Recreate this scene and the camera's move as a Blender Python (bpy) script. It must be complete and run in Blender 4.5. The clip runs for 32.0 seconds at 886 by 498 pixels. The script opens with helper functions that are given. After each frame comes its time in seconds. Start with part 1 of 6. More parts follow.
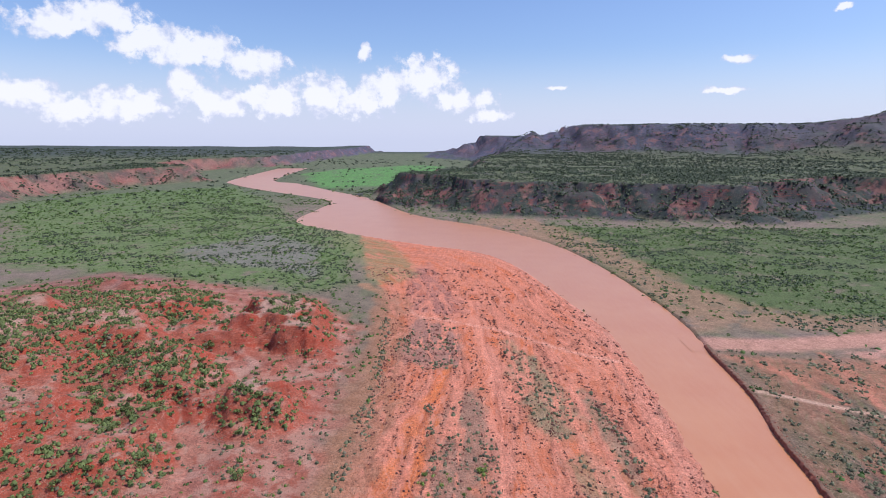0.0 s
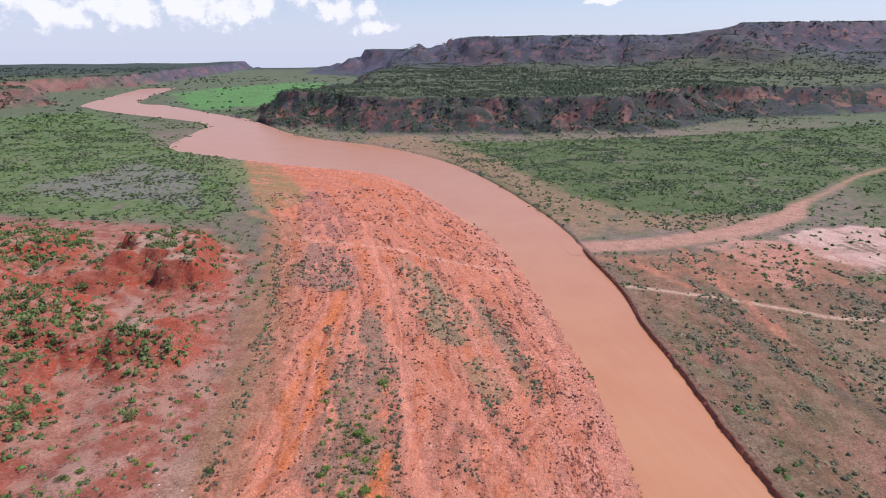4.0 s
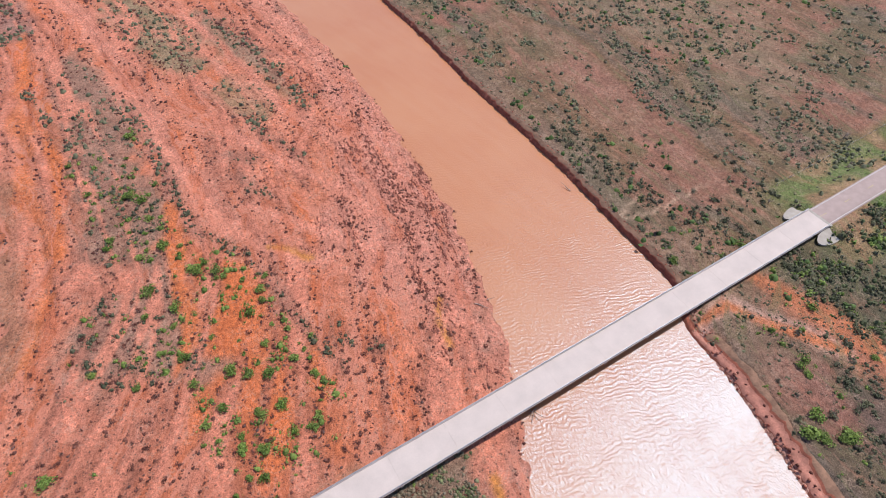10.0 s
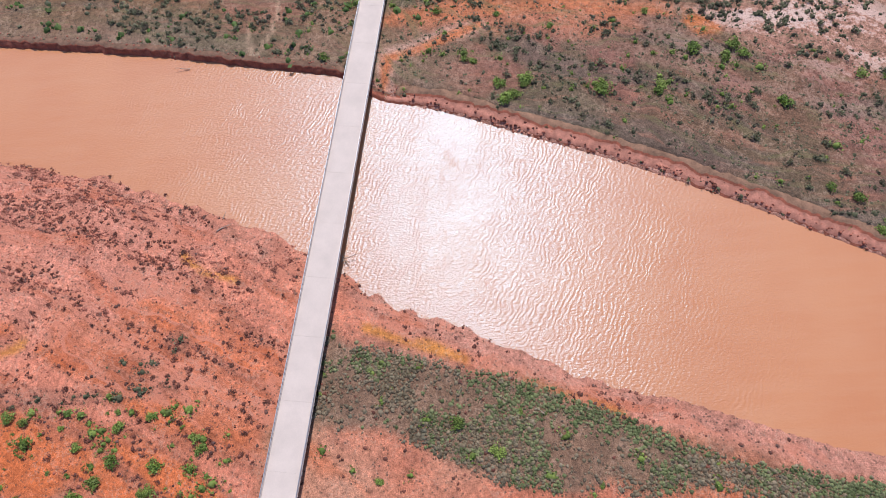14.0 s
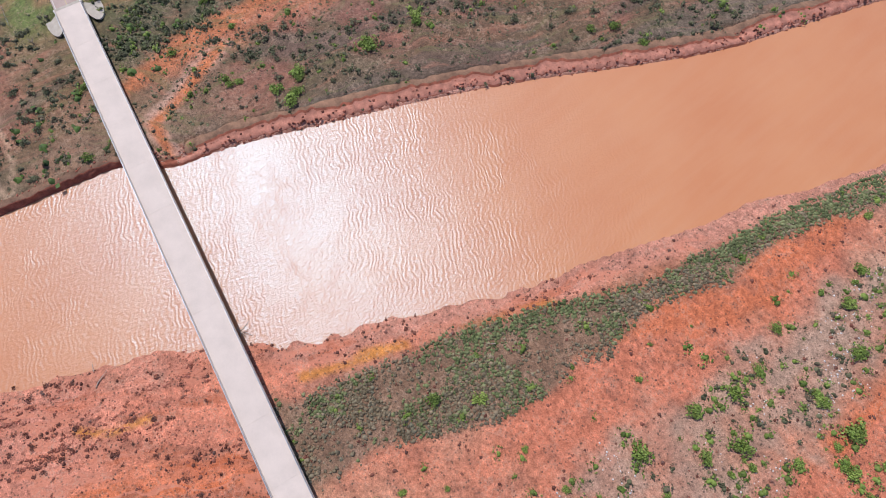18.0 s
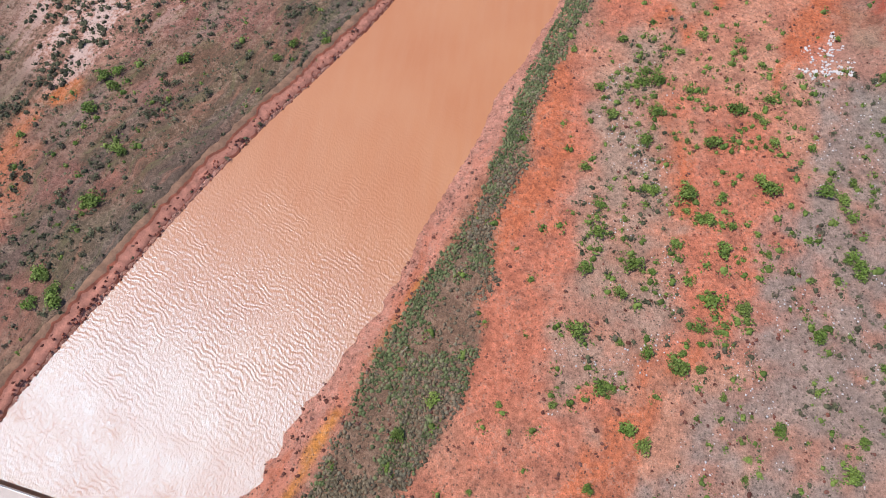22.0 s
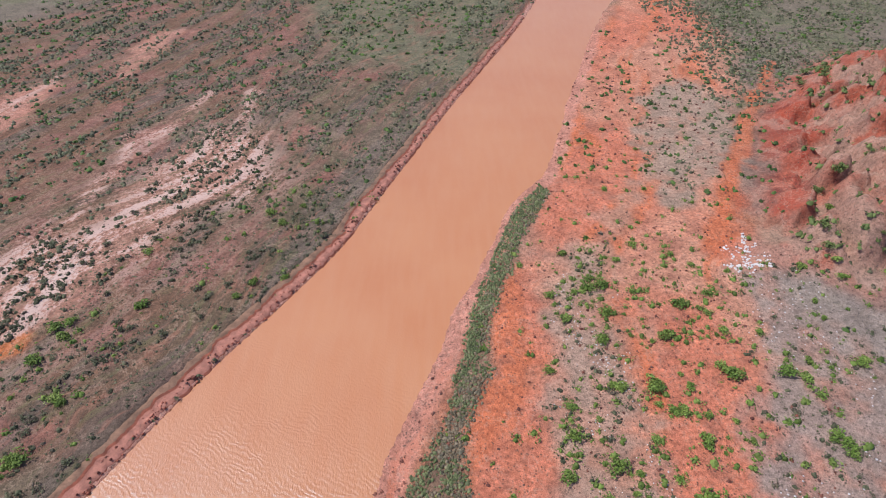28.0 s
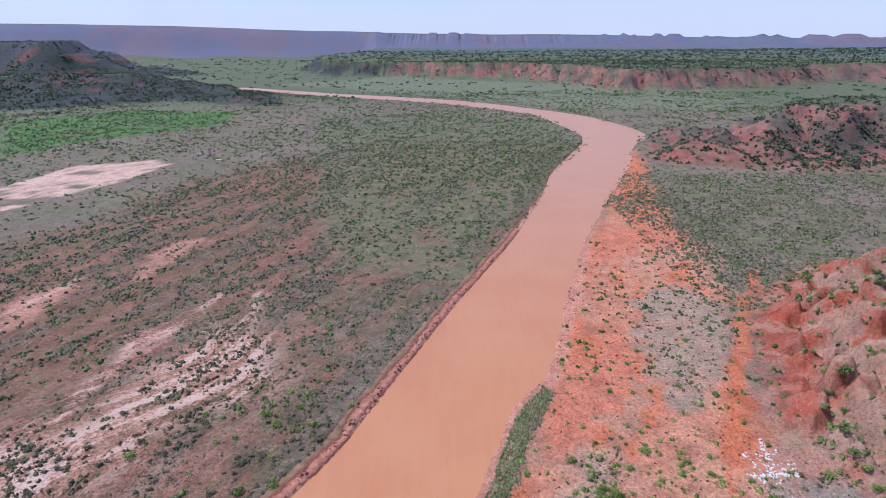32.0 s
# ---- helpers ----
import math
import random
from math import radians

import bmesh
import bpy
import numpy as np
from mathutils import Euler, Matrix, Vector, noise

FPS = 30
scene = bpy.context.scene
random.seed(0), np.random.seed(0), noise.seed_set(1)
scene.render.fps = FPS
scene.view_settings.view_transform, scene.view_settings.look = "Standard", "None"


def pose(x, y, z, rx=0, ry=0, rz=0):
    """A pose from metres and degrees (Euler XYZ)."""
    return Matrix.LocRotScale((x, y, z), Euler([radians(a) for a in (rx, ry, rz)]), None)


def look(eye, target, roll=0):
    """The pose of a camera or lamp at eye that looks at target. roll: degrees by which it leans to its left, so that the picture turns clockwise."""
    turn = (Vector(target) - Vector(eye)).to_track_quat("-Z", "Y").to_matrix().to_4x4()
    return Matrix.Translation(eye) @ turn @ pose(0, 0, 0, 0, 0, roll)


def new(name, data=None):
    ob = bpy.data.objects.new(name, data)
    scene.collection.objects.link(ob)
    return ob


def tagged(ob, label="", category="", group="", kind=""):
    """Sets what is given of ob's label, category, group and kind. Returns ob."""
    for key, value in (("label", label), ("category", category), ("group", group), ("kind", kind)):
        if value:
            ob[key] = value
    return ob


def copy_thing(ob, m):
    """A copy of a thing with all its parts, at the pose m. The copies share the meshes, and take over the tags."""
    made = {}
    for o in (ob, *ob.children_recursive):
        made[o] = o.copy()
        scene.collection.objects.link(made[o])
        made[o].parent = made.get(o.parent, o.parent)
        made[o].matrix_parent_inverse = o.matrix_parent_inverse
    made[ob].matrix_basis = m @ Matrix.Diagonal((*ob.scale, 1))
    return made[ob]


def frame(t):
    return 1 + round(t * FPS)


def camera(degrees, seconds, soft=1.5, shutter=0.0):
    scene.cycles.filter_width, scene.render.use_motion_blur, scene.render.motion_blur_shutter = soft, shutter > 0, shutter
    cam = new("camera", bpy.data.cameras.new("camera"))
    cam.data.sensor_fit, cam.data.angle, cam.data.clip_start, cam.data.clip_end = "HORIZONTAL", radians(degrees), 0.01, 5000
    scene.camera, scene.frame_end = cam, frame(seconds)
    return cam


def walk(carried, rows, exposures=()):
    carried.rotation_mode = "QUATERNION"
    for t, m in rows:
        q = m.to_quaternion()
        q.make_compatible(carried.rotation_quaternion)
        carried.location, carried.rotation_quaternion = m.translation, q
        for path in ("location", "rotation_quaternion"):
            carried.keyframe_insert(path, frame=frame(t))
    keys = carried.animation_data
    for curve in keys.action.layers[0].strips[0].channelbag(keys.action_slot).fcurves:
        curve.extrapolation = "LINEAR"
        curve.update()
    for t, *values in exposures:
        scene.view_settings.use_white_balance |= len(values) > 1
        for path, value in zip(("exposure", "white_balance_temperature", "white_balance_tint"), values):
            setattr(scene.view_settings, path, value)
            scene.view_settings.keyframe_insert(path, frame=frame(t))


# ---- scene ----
cam = camera(76.7, 32.0, soft=0.95)
PATH = [
    (0, (0.0, 0.0, 130.0), (-0.04, 98.15, 110.85), 0.20),
    (0.5, (0.22, 0.4, 130.07), (0.13, 98.26, 109.47), 0.13),
    (1, (0.47, 0.6, 129.95), (1.5, 98.16, 108.04), 0.15),
    (1.5, (0.61, 0.54, 129.8), (3.95, 97.78, 106.69), 0.22),
    (2, (0.72, 0.42, 129.78), (4.87, 97.3, 105.35), 0.24),
    (2.5, (0.97, 0.16, 129.91), (6.84, 96.48, 103.7), 0.21),
    (3, (1.42, -0.35, 130.02), (11.4, 95.11, 101.95), 0.10),
    (3.5, (1.8, -0.92, 130.09), (16.44, 93.29, 99.94), -0.13),
    (5.5, (2.3, -1.85, 130.43), (27.75, 84.33, 86.54), -0.42),
    (6, (2.24, -1.86, 130.59), (31.49, 81.15, 83.12), -0.45),
    (6.5, (2.14, -1.72, 130.92), (34.57, 77.92, 79.88), -0.39),
    (7, (2.0, -1.66, 131.05), (36.35, 74.79, 76.49), -0.41),
    (7.5, (1.9, -1.66, 131.06), (37.12, 71.58, 72.79), -0.51),
    (8, (1.81, -1.72, 131.02), (37.6, 67.99, 68.89), -0.53),
    (8.5, (1.82, -1.78, 131.03), (38.41, 64.0, 65.2), -0.63),
    (9, (1.77, -1.66, 130.96), (39.3, 59.74, 61.53), -0.77),
    (9.5, (1.64, -1.44, 131.15), (40.39, 54.72, 58.04), -0.90),
    (10, (1.29, -0.88, 131.43), (41.43, 49.33, 54.82), -1.14),
    (10.5, (0.78, 0.6, 131.75), (41.41, 44.57, 51.65), -1.08),
    (11, (0.07, 2.41, 132.16), (41.44, 39.38, 48.96), -0.73),
    (11.5, (-0.55, 3.95, 132.18), (42.59, 33.95, 47.1), -0.48),
    (12, (-1.02, 4.76, 131.77), (44.04, 26.51, 45.18), -0.71),
    (12.5, (-1.33, 4.99, 131.31), (44.55, 17.5, 43.34), -1.68),
    (13, (-1.46, 5.06, 131.15), (42.98, 11.77, 41.82), -2.40),
    (13.5, (-1.38, 5.07, 131.15), (40.73, 8.07, 40.5), -3.12),
    (14, (-1.07, 5.17, 131.16), (38.24, 5.23, 39.21), -3.79),
    (14.5, (-0.55, 5.48, 131.38), (35.62, 2.92, 38.18), -3.94),
    (16.5, (2.87, 8.27, 133.62), (33.53, -4.64, 39.32), -0.48),
    (17, (3.37, 8.64, 133.87), (32.57, -6.76, 39.48), -0.16),
    (17.5, (3.56, 8.73, 134.06), (30.92, -9.36, 39.59), 0.01),
    (18, (3.71, 8.79, 134.29), (29.02, -11.84, 39.77), 0.13),
    (18.5, (3.84, 8.84, 134.41), (27.03, -13.98, 39.85), 0.41),
    (19, (3.76, 8.82, 134.38), (24.92, -15.82, 39.8), 0.42),
    (19.5, (3.4, 8.94, 134.28), (22.24, -17.64, 39.74), 0.41),
    (20, (2.77, 9.44, 133.98), (18.95, -19.32, 39.58), 0.41),
    (20.5, (1.96, 10.6, 133.2), (14.9, -20.73, 39.12), 0.09),
    (21, (0.99, 12.41, 131.98), (10.91, -21.79, 38.54), -0.17),
    (21.5, (0.3, 14.57, 130.51), (7.76, -23.22, 38.22), -0.46),
    (22, (0.03, 16.64, 129.16), (5.74, -24.23, 38.08), -0.66),
    (22.5, (-0.07, 18.33, 128.05), (4.33, -25.15, 38.11), -0.77),
    (23, (-0.26, 19.56, 127.23), (3.42, -26.43, 38.5), -0.91),
    (23.5, (-0.36, 20.2, 126.58), (2.66, -28.38, 39.22), -0.90),
    (24, (-0.36, 20.45, 126.18), (2.21, -30.57, 40.22), -0.91),
    (24.5, (-0.26, 20.59, 126.01), (1.98, -32.78, 41.47), -0.81),
    (26.5, (-0.38, 20.27, 125.55), (1.27, -44.08, 49.03), -0.78),
    (27, (-0.55, 20.47, 125.21), (1.08, -47.52, 51.9), -0.75),
    (27.5, (-0.78, 20.93, 124.49), (0.83, -50.75, 54.78), -0.70),
    (28, (-0.74, 21.7, 123.67), (0.85, -53.6, 57.89), -0.64),
    (28.5, (-0.34, 22.2, 123.26), (1.13, -56.2, 61.2), -0.49),
    (29, (0.06, 22.52, 122.97), (1.41, -58.82, 64.8), -0.31),
    (29.5, (0.34, 22.9, 122.62), (1.56, -61.2, 68.53), -0.18),
    (30, (0.4, 23.07, 122.53), (1.62, -63.49, 72.48), -0.14),
    (30.5, (0.39, 23.04, 122.58), (1.73, -65.75, 76.61), -0.16),
    (31, (0.33, 22.99, 122.54), (1.75, -67.85, 80.76), -0.19),
    (31.5, (0.27, 22.89, 122.44), (1.71, -69.79, 84.91), -0.20),
    (32, (0.24, 23.01, 122.27), (1.75, -70.74, 87.48), -0.19),
]
EXPOSURES = [(0.0, 0.03, 6120, 15), (3.5, 0.03, 6250, 14), (6.0, 0.04, 6480, 11), (14.0, 0.05, 6450, 12), (20.0, 0.03, 6500, 10), (27.0, 0.04, 6380, 10), (30.5, 0.05, 5950, 11), (32.0, 0.07, 5720, 12)]
walk(cam, [(t, look(eye, target, roll)) for t, eye, target, roll in PATH], EXPOSURES)

# ---- world, sun ----
SUN_AZ, SUN_EL = radians(-3), radians(60)
world = bpy.data.worlds.new("sky")
scene.world = world
world.use_nodes = True


def sky_nodes(nt):
    nt.nodes.clear()
    N, L = nt.nodes.new, nt.links.new
    out, bg = N("ShaderNodeOutputWorld"), N("ShaderNodeBackground")
    sky = N("ShaderNodeTexSky")
    sky.sky_type, sky.sun_disc = "NISHITA", False
    sky.sun_elevation, sky.sun_rotation = SUN_EL, radians(90) - SUN_AZ
    sky.air_density, sky.dust_density, sky.ozone_density = 1.0, 1.2, 1.0
    co = N("ShaderNodeTexCoord")
    sep = N("ShaderNodeSeparateXYZ")
    L(co.outputs["Generated"], sep.inputs[0])

    def m(op, a, b=None, c=None):
        n = N("ShaderNodeMath")
        n.operation = op
        for k, v in enumerate((a, b, c)):
            if v is None:
                continue
            if isinstance(v, (int, float)):
                n.inputs[k].default_value = v
            else:
                L(v, n.inputs[k])
        return n.outputs[0]

    el = m("ARCSINE", sep.outputs[2])
    az = m("ARCTAN2", sep.outputs[0], sep.outputs[1])
    flat = N("ShaderNodeCombineXYZ")
    L(az, flat.inputs[0])
    L(el, flat.inputs[1])

    def noise(scale, detail, rough):
        n = N("ShaderNodeTexNoise")
        n.inputs["Scale"].default_value, n.inputs["Detail"].default_value, n.inputs["Roughness"].default_value = scale, detail, rough
        L(flat.outputs[0], n.inputs["Vector"])
        return n

    def vm(op, a, b):
        n = N("ShaderNodeVectorMath")
        n.operation = op
        for k, v in enumerate((a, b)):
            if isinstance(v, tuple):
                n.inputs[k].default_value = v
            elif v is not None:
                L(v, n.inputs[k])
        return n.outputs["Value" if op == "LENGTH" else 0]

    def ramped(value, a, b, lo=0.0, hi=1.0):
        n = N("ShaderNodeMapRange")
        n.interpolation_type = "SMOOTHSTEP"
        for k, v in (("From Min", a), ("From Max", b), ("To Min", lo), ("To Max", hi)):
            n.inputs[k].default_value = v
        L(value, n.inputs["Value"])
        return n.outputs[0]

    # cumulus: heaps of billows, each at its bearing, height above the skyline, half width and half height
    stir = vm("MULTIPLY", vm("SUBTRACT", noise(16, 4, 0.6).outputs["Color"], (0.5, 0.5, 0.5)), (0.05, 0.035, 0))
    at = vm("ADD", flat.outputs[0], stir)
    heap = None
    for a, e, w, h in CLOUDS:
        d = vm("LENGTH", vm("MULTIPLY", vm("SUBTRACT", at, (a, e, 0.0)), (1 / w, 1 / h, 0.0)), None)
        d = m("MULTIPLY", d, 1.3) if h < 0.011 else d
        heap = d if heap is None else m("SMOOTH_MIN", heap, d, 0.35)
    fine = noise(48, 7, 0.62).outputs["Fac"]
    puff = N("ShaderNodeTexVoronoi")
    puff.feature = "SMOOTH_F1"
    puff.inputs["Scale"].default_value, puff.inputs["Smoothness"].default_value = 34.0, 0.4
    L(at, puff.inputs["Vector"])
    dens = m("ADD", m("SUBTRACT", 1.22, heap), m("ADD", m("MULTIPLY", m("SUBTRACT", fine, 0.5), 2.1), m("MULTIPLY", m("SUBTRACT", 0.42, puff.outputs["Distance"]), 0.55)))
    # thin veils over the southern skyline
    veil = m("MULTIPLY", ramped(sep.outputs[1], -0.2, -0.6), ramped(noise(5, 5, 0.6).outputs["Fac"], 0.4, 0.62, 0.0, 0.8))
    ramp_out = m("MAXIMUM", ramped(dens, 0.0, 0.5), m("MULTIPLY", veil, ramped(el, 0.45, 0.05)))
    shade = N("ShaderNodeMix")
    shade.data_type = "RGBA"
    shade.inputs[6].default_value, shade.inputs[7].default_value = (6.3, 6.8, 8.3, 1), (9.7, 9.7, 9.8, 1)
    L(ramped(m("ADD", dens, m("MULTIPLY", m("SUBTRACT", noise(26, 3, 0.5).outputs["Fac"], 0.5), 1.6)), 0.1, 0.75), shade.inputs[0])
    tint = N("ShaderNodeMix")
    tint.data_type, tint.blend_type = "RGBA", "MULTIPLY"
    tint.inputs[0].default_value = 1.0
    tint.inputs[7].default_value = SKY_TINT
    L(sky.outputs[0], tint.inputs[6])
    # moist air near the skyline
    air = N("ShaderNodeMapRange")
    air.interpolation_type = "SMOOTHSTEP"
    for k, v in (("From Min", 0.0), ("From Max", 0.16), ("To Min", 0.8), ("To Max", 0.0)):
        air.inputs[k].default_value = v
    L(el, air.inputs["Value"])
    hz = N("ShaderNodeMix")
    hz.data_type = "RGBA"
    hz.inputs[7].default_value = SKY_LOW
    L(air.outputs[0], hz.inputs[0])
    L(tint.outputs[2], hz.inputs[6])
    mix = N("ShaderNodeMix")
    mix.data_type = "RGBA"
    L(m("MULTIPLY", ramp_out, 0.88), mix.inputs[0])
    L(hz.outputs[2], mix.inputs[6])
    L(shade.outputs[2], mix.inputs[7])
    L(mix.outputs[2], bg.inputs[0])
    bg.inputs[1].default_value = 0.1
    L(bg.outputs[0], out.inputs[0])


CLOUDS = [
    (-0.583, 0.159, 0.056, 0.022), (-0.519, 0.177, 0.057, 0.026), (-0.465, 0.145, 0.052, 0.029), (-0.401, 0.133, 0.073, 0.032), (-0.322, 0.124, 0.068, 0.023), (-0.642, 0.059, 0.058, 0.027),
    (-0.578, 0.045, 0.057, 0.022), (-0.494, 0.051, 0.074, 0.025), (-0.417, 0.084, 0.03, 0.02), (-0.374, 0.055, 0.061, 0.026), (-0.29, 0.066, 0.056, 0.033), (-0.207, 0.077, 0.053, 0.036),
    (-0.141, 0.064, 0.059, 0.026), (-0.093, 0.092, 0.04, 0.028), (-0.034, 0.102, 0.06, 0.038), (0.029, 0.065, 0.06, 0.022), (0.081, 0.041, 0.04, 0.012), (-0.135, 0.144, 0.009, 0.016),
    (0.462, 0.121, 0.031, 0.009), (0.45, 0.08, 0.037, 0.007), (0.584, 0.187, 0.018, 0.007), (0.192, 0.085, 0.033, 0.006),
]
SKY_TINT, SKY_LOW = (1.12, 1.24, 1.5, 1), (7.0, 7.5, 9.2, 1)
sky_nodes(world.node_tree)
sun = new("sun", bpy.data.lights.new("sun", "SUN"))
sun.data.energy, sun.data.angle, sun.data.color = 4.3, radians(0.53), (1.0, 0.982, 0.962)
sun_way = Vector((math.cos(SUN_AZ) * math.cos(SUN_EL), math.sin(SUN_AZ) * math.cos(SUN_EL), math.sin(SUN_EL)))
sun.matrix_world = look(sun_way * 900, (0, 0, 0))


# ---- colours and materials ----
def rgb(r, g, b, k=0.72):
    """Reflectance from an 8-bit tone."""
    return np.array([((v / 255 + 0.055) / 1.055) ** 2.4 * k for v in (r, g, b)])


def material(name, rough=0.9, metal=0.0):
    mt = bpy.data.materials.new(name)
    mt.use_nodes = True
    nt = mt.node_tree
    b = nt.nodes["Principled BSDF"]
    b.inputs["Roughness"].default_value, b.inputs["Metallic"].default_value = rough, metal
    return mt, nt, b


def nz(nt, scale, detail=4.0, rough=0.55, vec=None, kind="ShaderNodeTexNoise"):
    n = nt.nodes.new(kind)
    n.inputs["Scale"].default_value = scale
    if kind == "ShaderNodeTexNoise":
        n.inputs["Detail"].default_value, n.inputs["Roughness"].default_value = detail, rough
    if vec is not None:
        nt.links.new(vec, n.inputs["Vector"])
    return n


def ranged(nt, value, a, b, lo, hi):
    n = nt.nodes.new("ShaderNodeMapRange")
    for k, v in (("From Min", a), ("From Max", b), ("To Min", lo), ("To Max", hi)):
        n.inputs[k].default_value = v
    nt.links.new(value, n.inputs["Value"])
    return n.outputs[0]


def blend(nt, fac, a, b, how="MIX"):
    n = nt.nodes.new("ShaderNodeMix")
    n.data_type, n.blend_type = "RGBA", how
    for k, v in ((0, fac), (6, a), (7, b)):
        if isinstance(v, (int, float)):
            n.inputs[k].default_value = v
        elif isinstance(v, (tuple, list, np.ndarray)):
            n.inputs[k].default_value = (*[float(q) for q in v][:3], 1)
        else:
            nt.links.new(v, n.inputs[k])
    return n.outputs[2]


def times_(nt, a, b):
    n = nt.nodes.new("ShaderNodeMath")
    n.operation = "MULTIPLY"
    for k, v in ((0, a), (1, b)):
        if isinstance(v, (int, float)):
            n.inputs[k].default_value = v
        else:
            nt.links.new(v, n.inputs[k])
    return n.outputs[0]


def bump(nt, b, height, strength, distance):
    n = nt.nodes.new("ShaderNodeBump")
    n.inputs["Strength"].default_value, n.inputs["Distance"].default_value = strength, distance
    nt.links.new(height, n.inputs["Height"])
    nt.links.new(n.outputs[0], b.inputs["Normal"])
    return n


def where(nt):
    return nt.nodes.new("ShaderNodeNewGeometry").outputs["Position"]


def plain(name, color, rough=0.85, metal=0.0, spread=0.25, scale=1.2, fine=14.0, relief=0.02):
    """A worn surface: its colour varies at two scales, with a fine relief."""
    mt, nt, b = material(name, rough, metal)
    p = where(nt)
    a, f = nz(nt, scale, 5, vec=p), nz(nt, fine, 3, vec=p)
    c = blend(nt, 1.0, color, blend(nt, ranged(nt, a.outputs["Fac"], 0.3, 0.7, 0, 1), (1 - spread,) * 3, (1 + spread,) * 3), "MULTIPLY")
    c = blend(nt, 1.0, c, blend(nt, ranged(nt, f.outputs["Fac"], 0.3, 0.7, 0, 1), (1 - spread / 2,) * 3, (1 + spread / 2,) * 3), "MULTIPLY")
    nt.links.new(c, b.inputs["Base Color"])
    bump(nt, b, f.outputs["Fac"], 0.5, relief)
    return mt


def ground_material():
    mt, nt, b = material("soil", 0.92)
    L = nt.links.new
    p = where(nt)
    at = nt.nodes.new("ShaderNodeAttribute")
    at.attribute_name = "soil"
    lit = nt.nodes.new("ShaderNodeAttribute")
    lit.attribute_name = "litter"
    n1, n2, n3 = nz(nt, 0.12, 5, vec=p), nz(nt, 0.8, 7, 0.7, vec=p), nz(nt, 4.2, 5, 0.75, vec=p)
    v1 = ranged(nt, n1.outputs["Fac"], 0.3, 0.7, 0.82, 1.15)
    v2 = ranged(nt, n2.outputs["Fac"], 0.3, 0.7, 0.55, 1.45)
    v3 = ranged(nt, n3.outputs["Fac"], 0.28, 0.72, 0.52, 1.5)
    tone = times_(nt, times_(nt, v1, v2), v3)
    cmb = nt.nodes.new("ShaderNodeCombineXYZ")
    for k in range(3):
        L(tone, cmb.inputs[k])
    c = blend(nt, 1.0, at.outputs["Color"], cmb.outputs[0], "MULTIPLY")
    # coordinates that run across and along the river
    def mth(op, a, b2):
        n = nt.nodes.new("ShaderNodeMath")
        n.operation = op
        for k, v in ((0, a), (1, b2)):
            if isinstance(v, (int, float)):
                n.inputs[k].default_value = v
            elif v is not None:
                L(v, n.inputs[k])
        return n.outputs[0]

    def attr(name):
        n = nt.nodes.new("ShaderNodeAttribute")
        n.attribute_name = name
        return n

    flow, run, lay_ = attr("flow"), attr("run"), attr("lay")
    msk = nt.nodes.new("ShaderNodeSeparateColor")
    L(lay_.outputs["Color"], msk.inputs[0])
    hill_, pale_m, plain_, far_hill = msk.outputs[0], msk.outputs[1], msk.outputs[2], lay_.outputs["Alpha"]
    wig = nz(nt, 0.05, 3, 0.6, vec=p)
    wv = nt.nodes.new("ShaderNodeVectorMath")
    wv.operation = "MULTIPLY_ADD"
    L(wig.outputs["Color"], wv.inputs[0])
    wv.inputs[1].default_value = (9, 9, 0)
    L(run.outputs["Vector"], wv.inputs[2])

    def along(a, b2, detail, rough):
        mp = nt.nodes.new("ShaderNodeMapping")
        mp.inputs["Scale"].default_value = (a, b2, 1)
        L(wv.outputs[0], mp.inputs[0])
        return nz(nt, 1.0, detail, rough, vec=mp.outputs[0]).outputs["Fac"]

    def on(value, a, b2, hi, mask):
        return times_(nt, ranged(nt, value, a, b2, 0.0, hi), mask)

    broad, streak, fine_ = along(0.14, 0.025, 6, 0.62), along(0.42, 0.05, 6, 0.62), along(1.5, 0.2, 4, 0.6)
    cut = mth("ABSOLUTE", mth("SUBTRACT", along(0.075, 0.02, 3, 0.55), 0.5), None)
    rill = mth("ADD", mth("MULTIPLY", streak, 0.7), mth("MULTIPLY", fine_, 0.3))
    # the bar: ripped mud, paler silt and thin threads of the last flood
    c = blend(nt, on(broad, 0.52, 0.60, 0.45, flow.outputs["Fac"]), c, rgb(206, 104, 60))
    c = blend(nt, on(rill, 0.54, 0.66, 0.45, flow.outputs["Fac"]), c, rgb(150, 86, 70))
    c = blend(nt, on(rill, 0.47, 0.37, 0.4, flow.outputs["Fac"]), c, rgb(222, 150, 126))
    c = blend(nt, on(cut, 0.026, 0.012, 0.8, flow.outputs["Fac"]), c, rgb(220, 140, 112))
    # the scrub plain: bare lanes and grey-olive lanes
    c = blend(nt, on(streak, 0.55, 0.65, 0.45, plain_), c, rgb(188, 126, 102))
    c = blend(nt, on(streak, 0.46, 0.36, 0.6, plain_), c, rgb(124, 116, 80))
    # pale sand laid bare
    spread = mth("ADD", mth("MULTIPLY", broad, 0.6), mth("MULTIPLY", n2.outputs["Fac"], 0.4))
    c = blend(nt, on(spread, 0.45, 0.5, 1.0, pale_m), c, rgb(204, 148, 126))
    c = blend(nt, on(spread, 0.5, 0.54, 1.0, pale_m), c, rgb(230, 196, 180))
    # clay hills: deep red faces, pale caps, thin ledges
    up = nt.nodes.new("ShaderNodeSeparateXYZ")
    L(nt.nodes.new("ShaderNodeNewGeometry").outputs["Normal"], up.inputs[0])
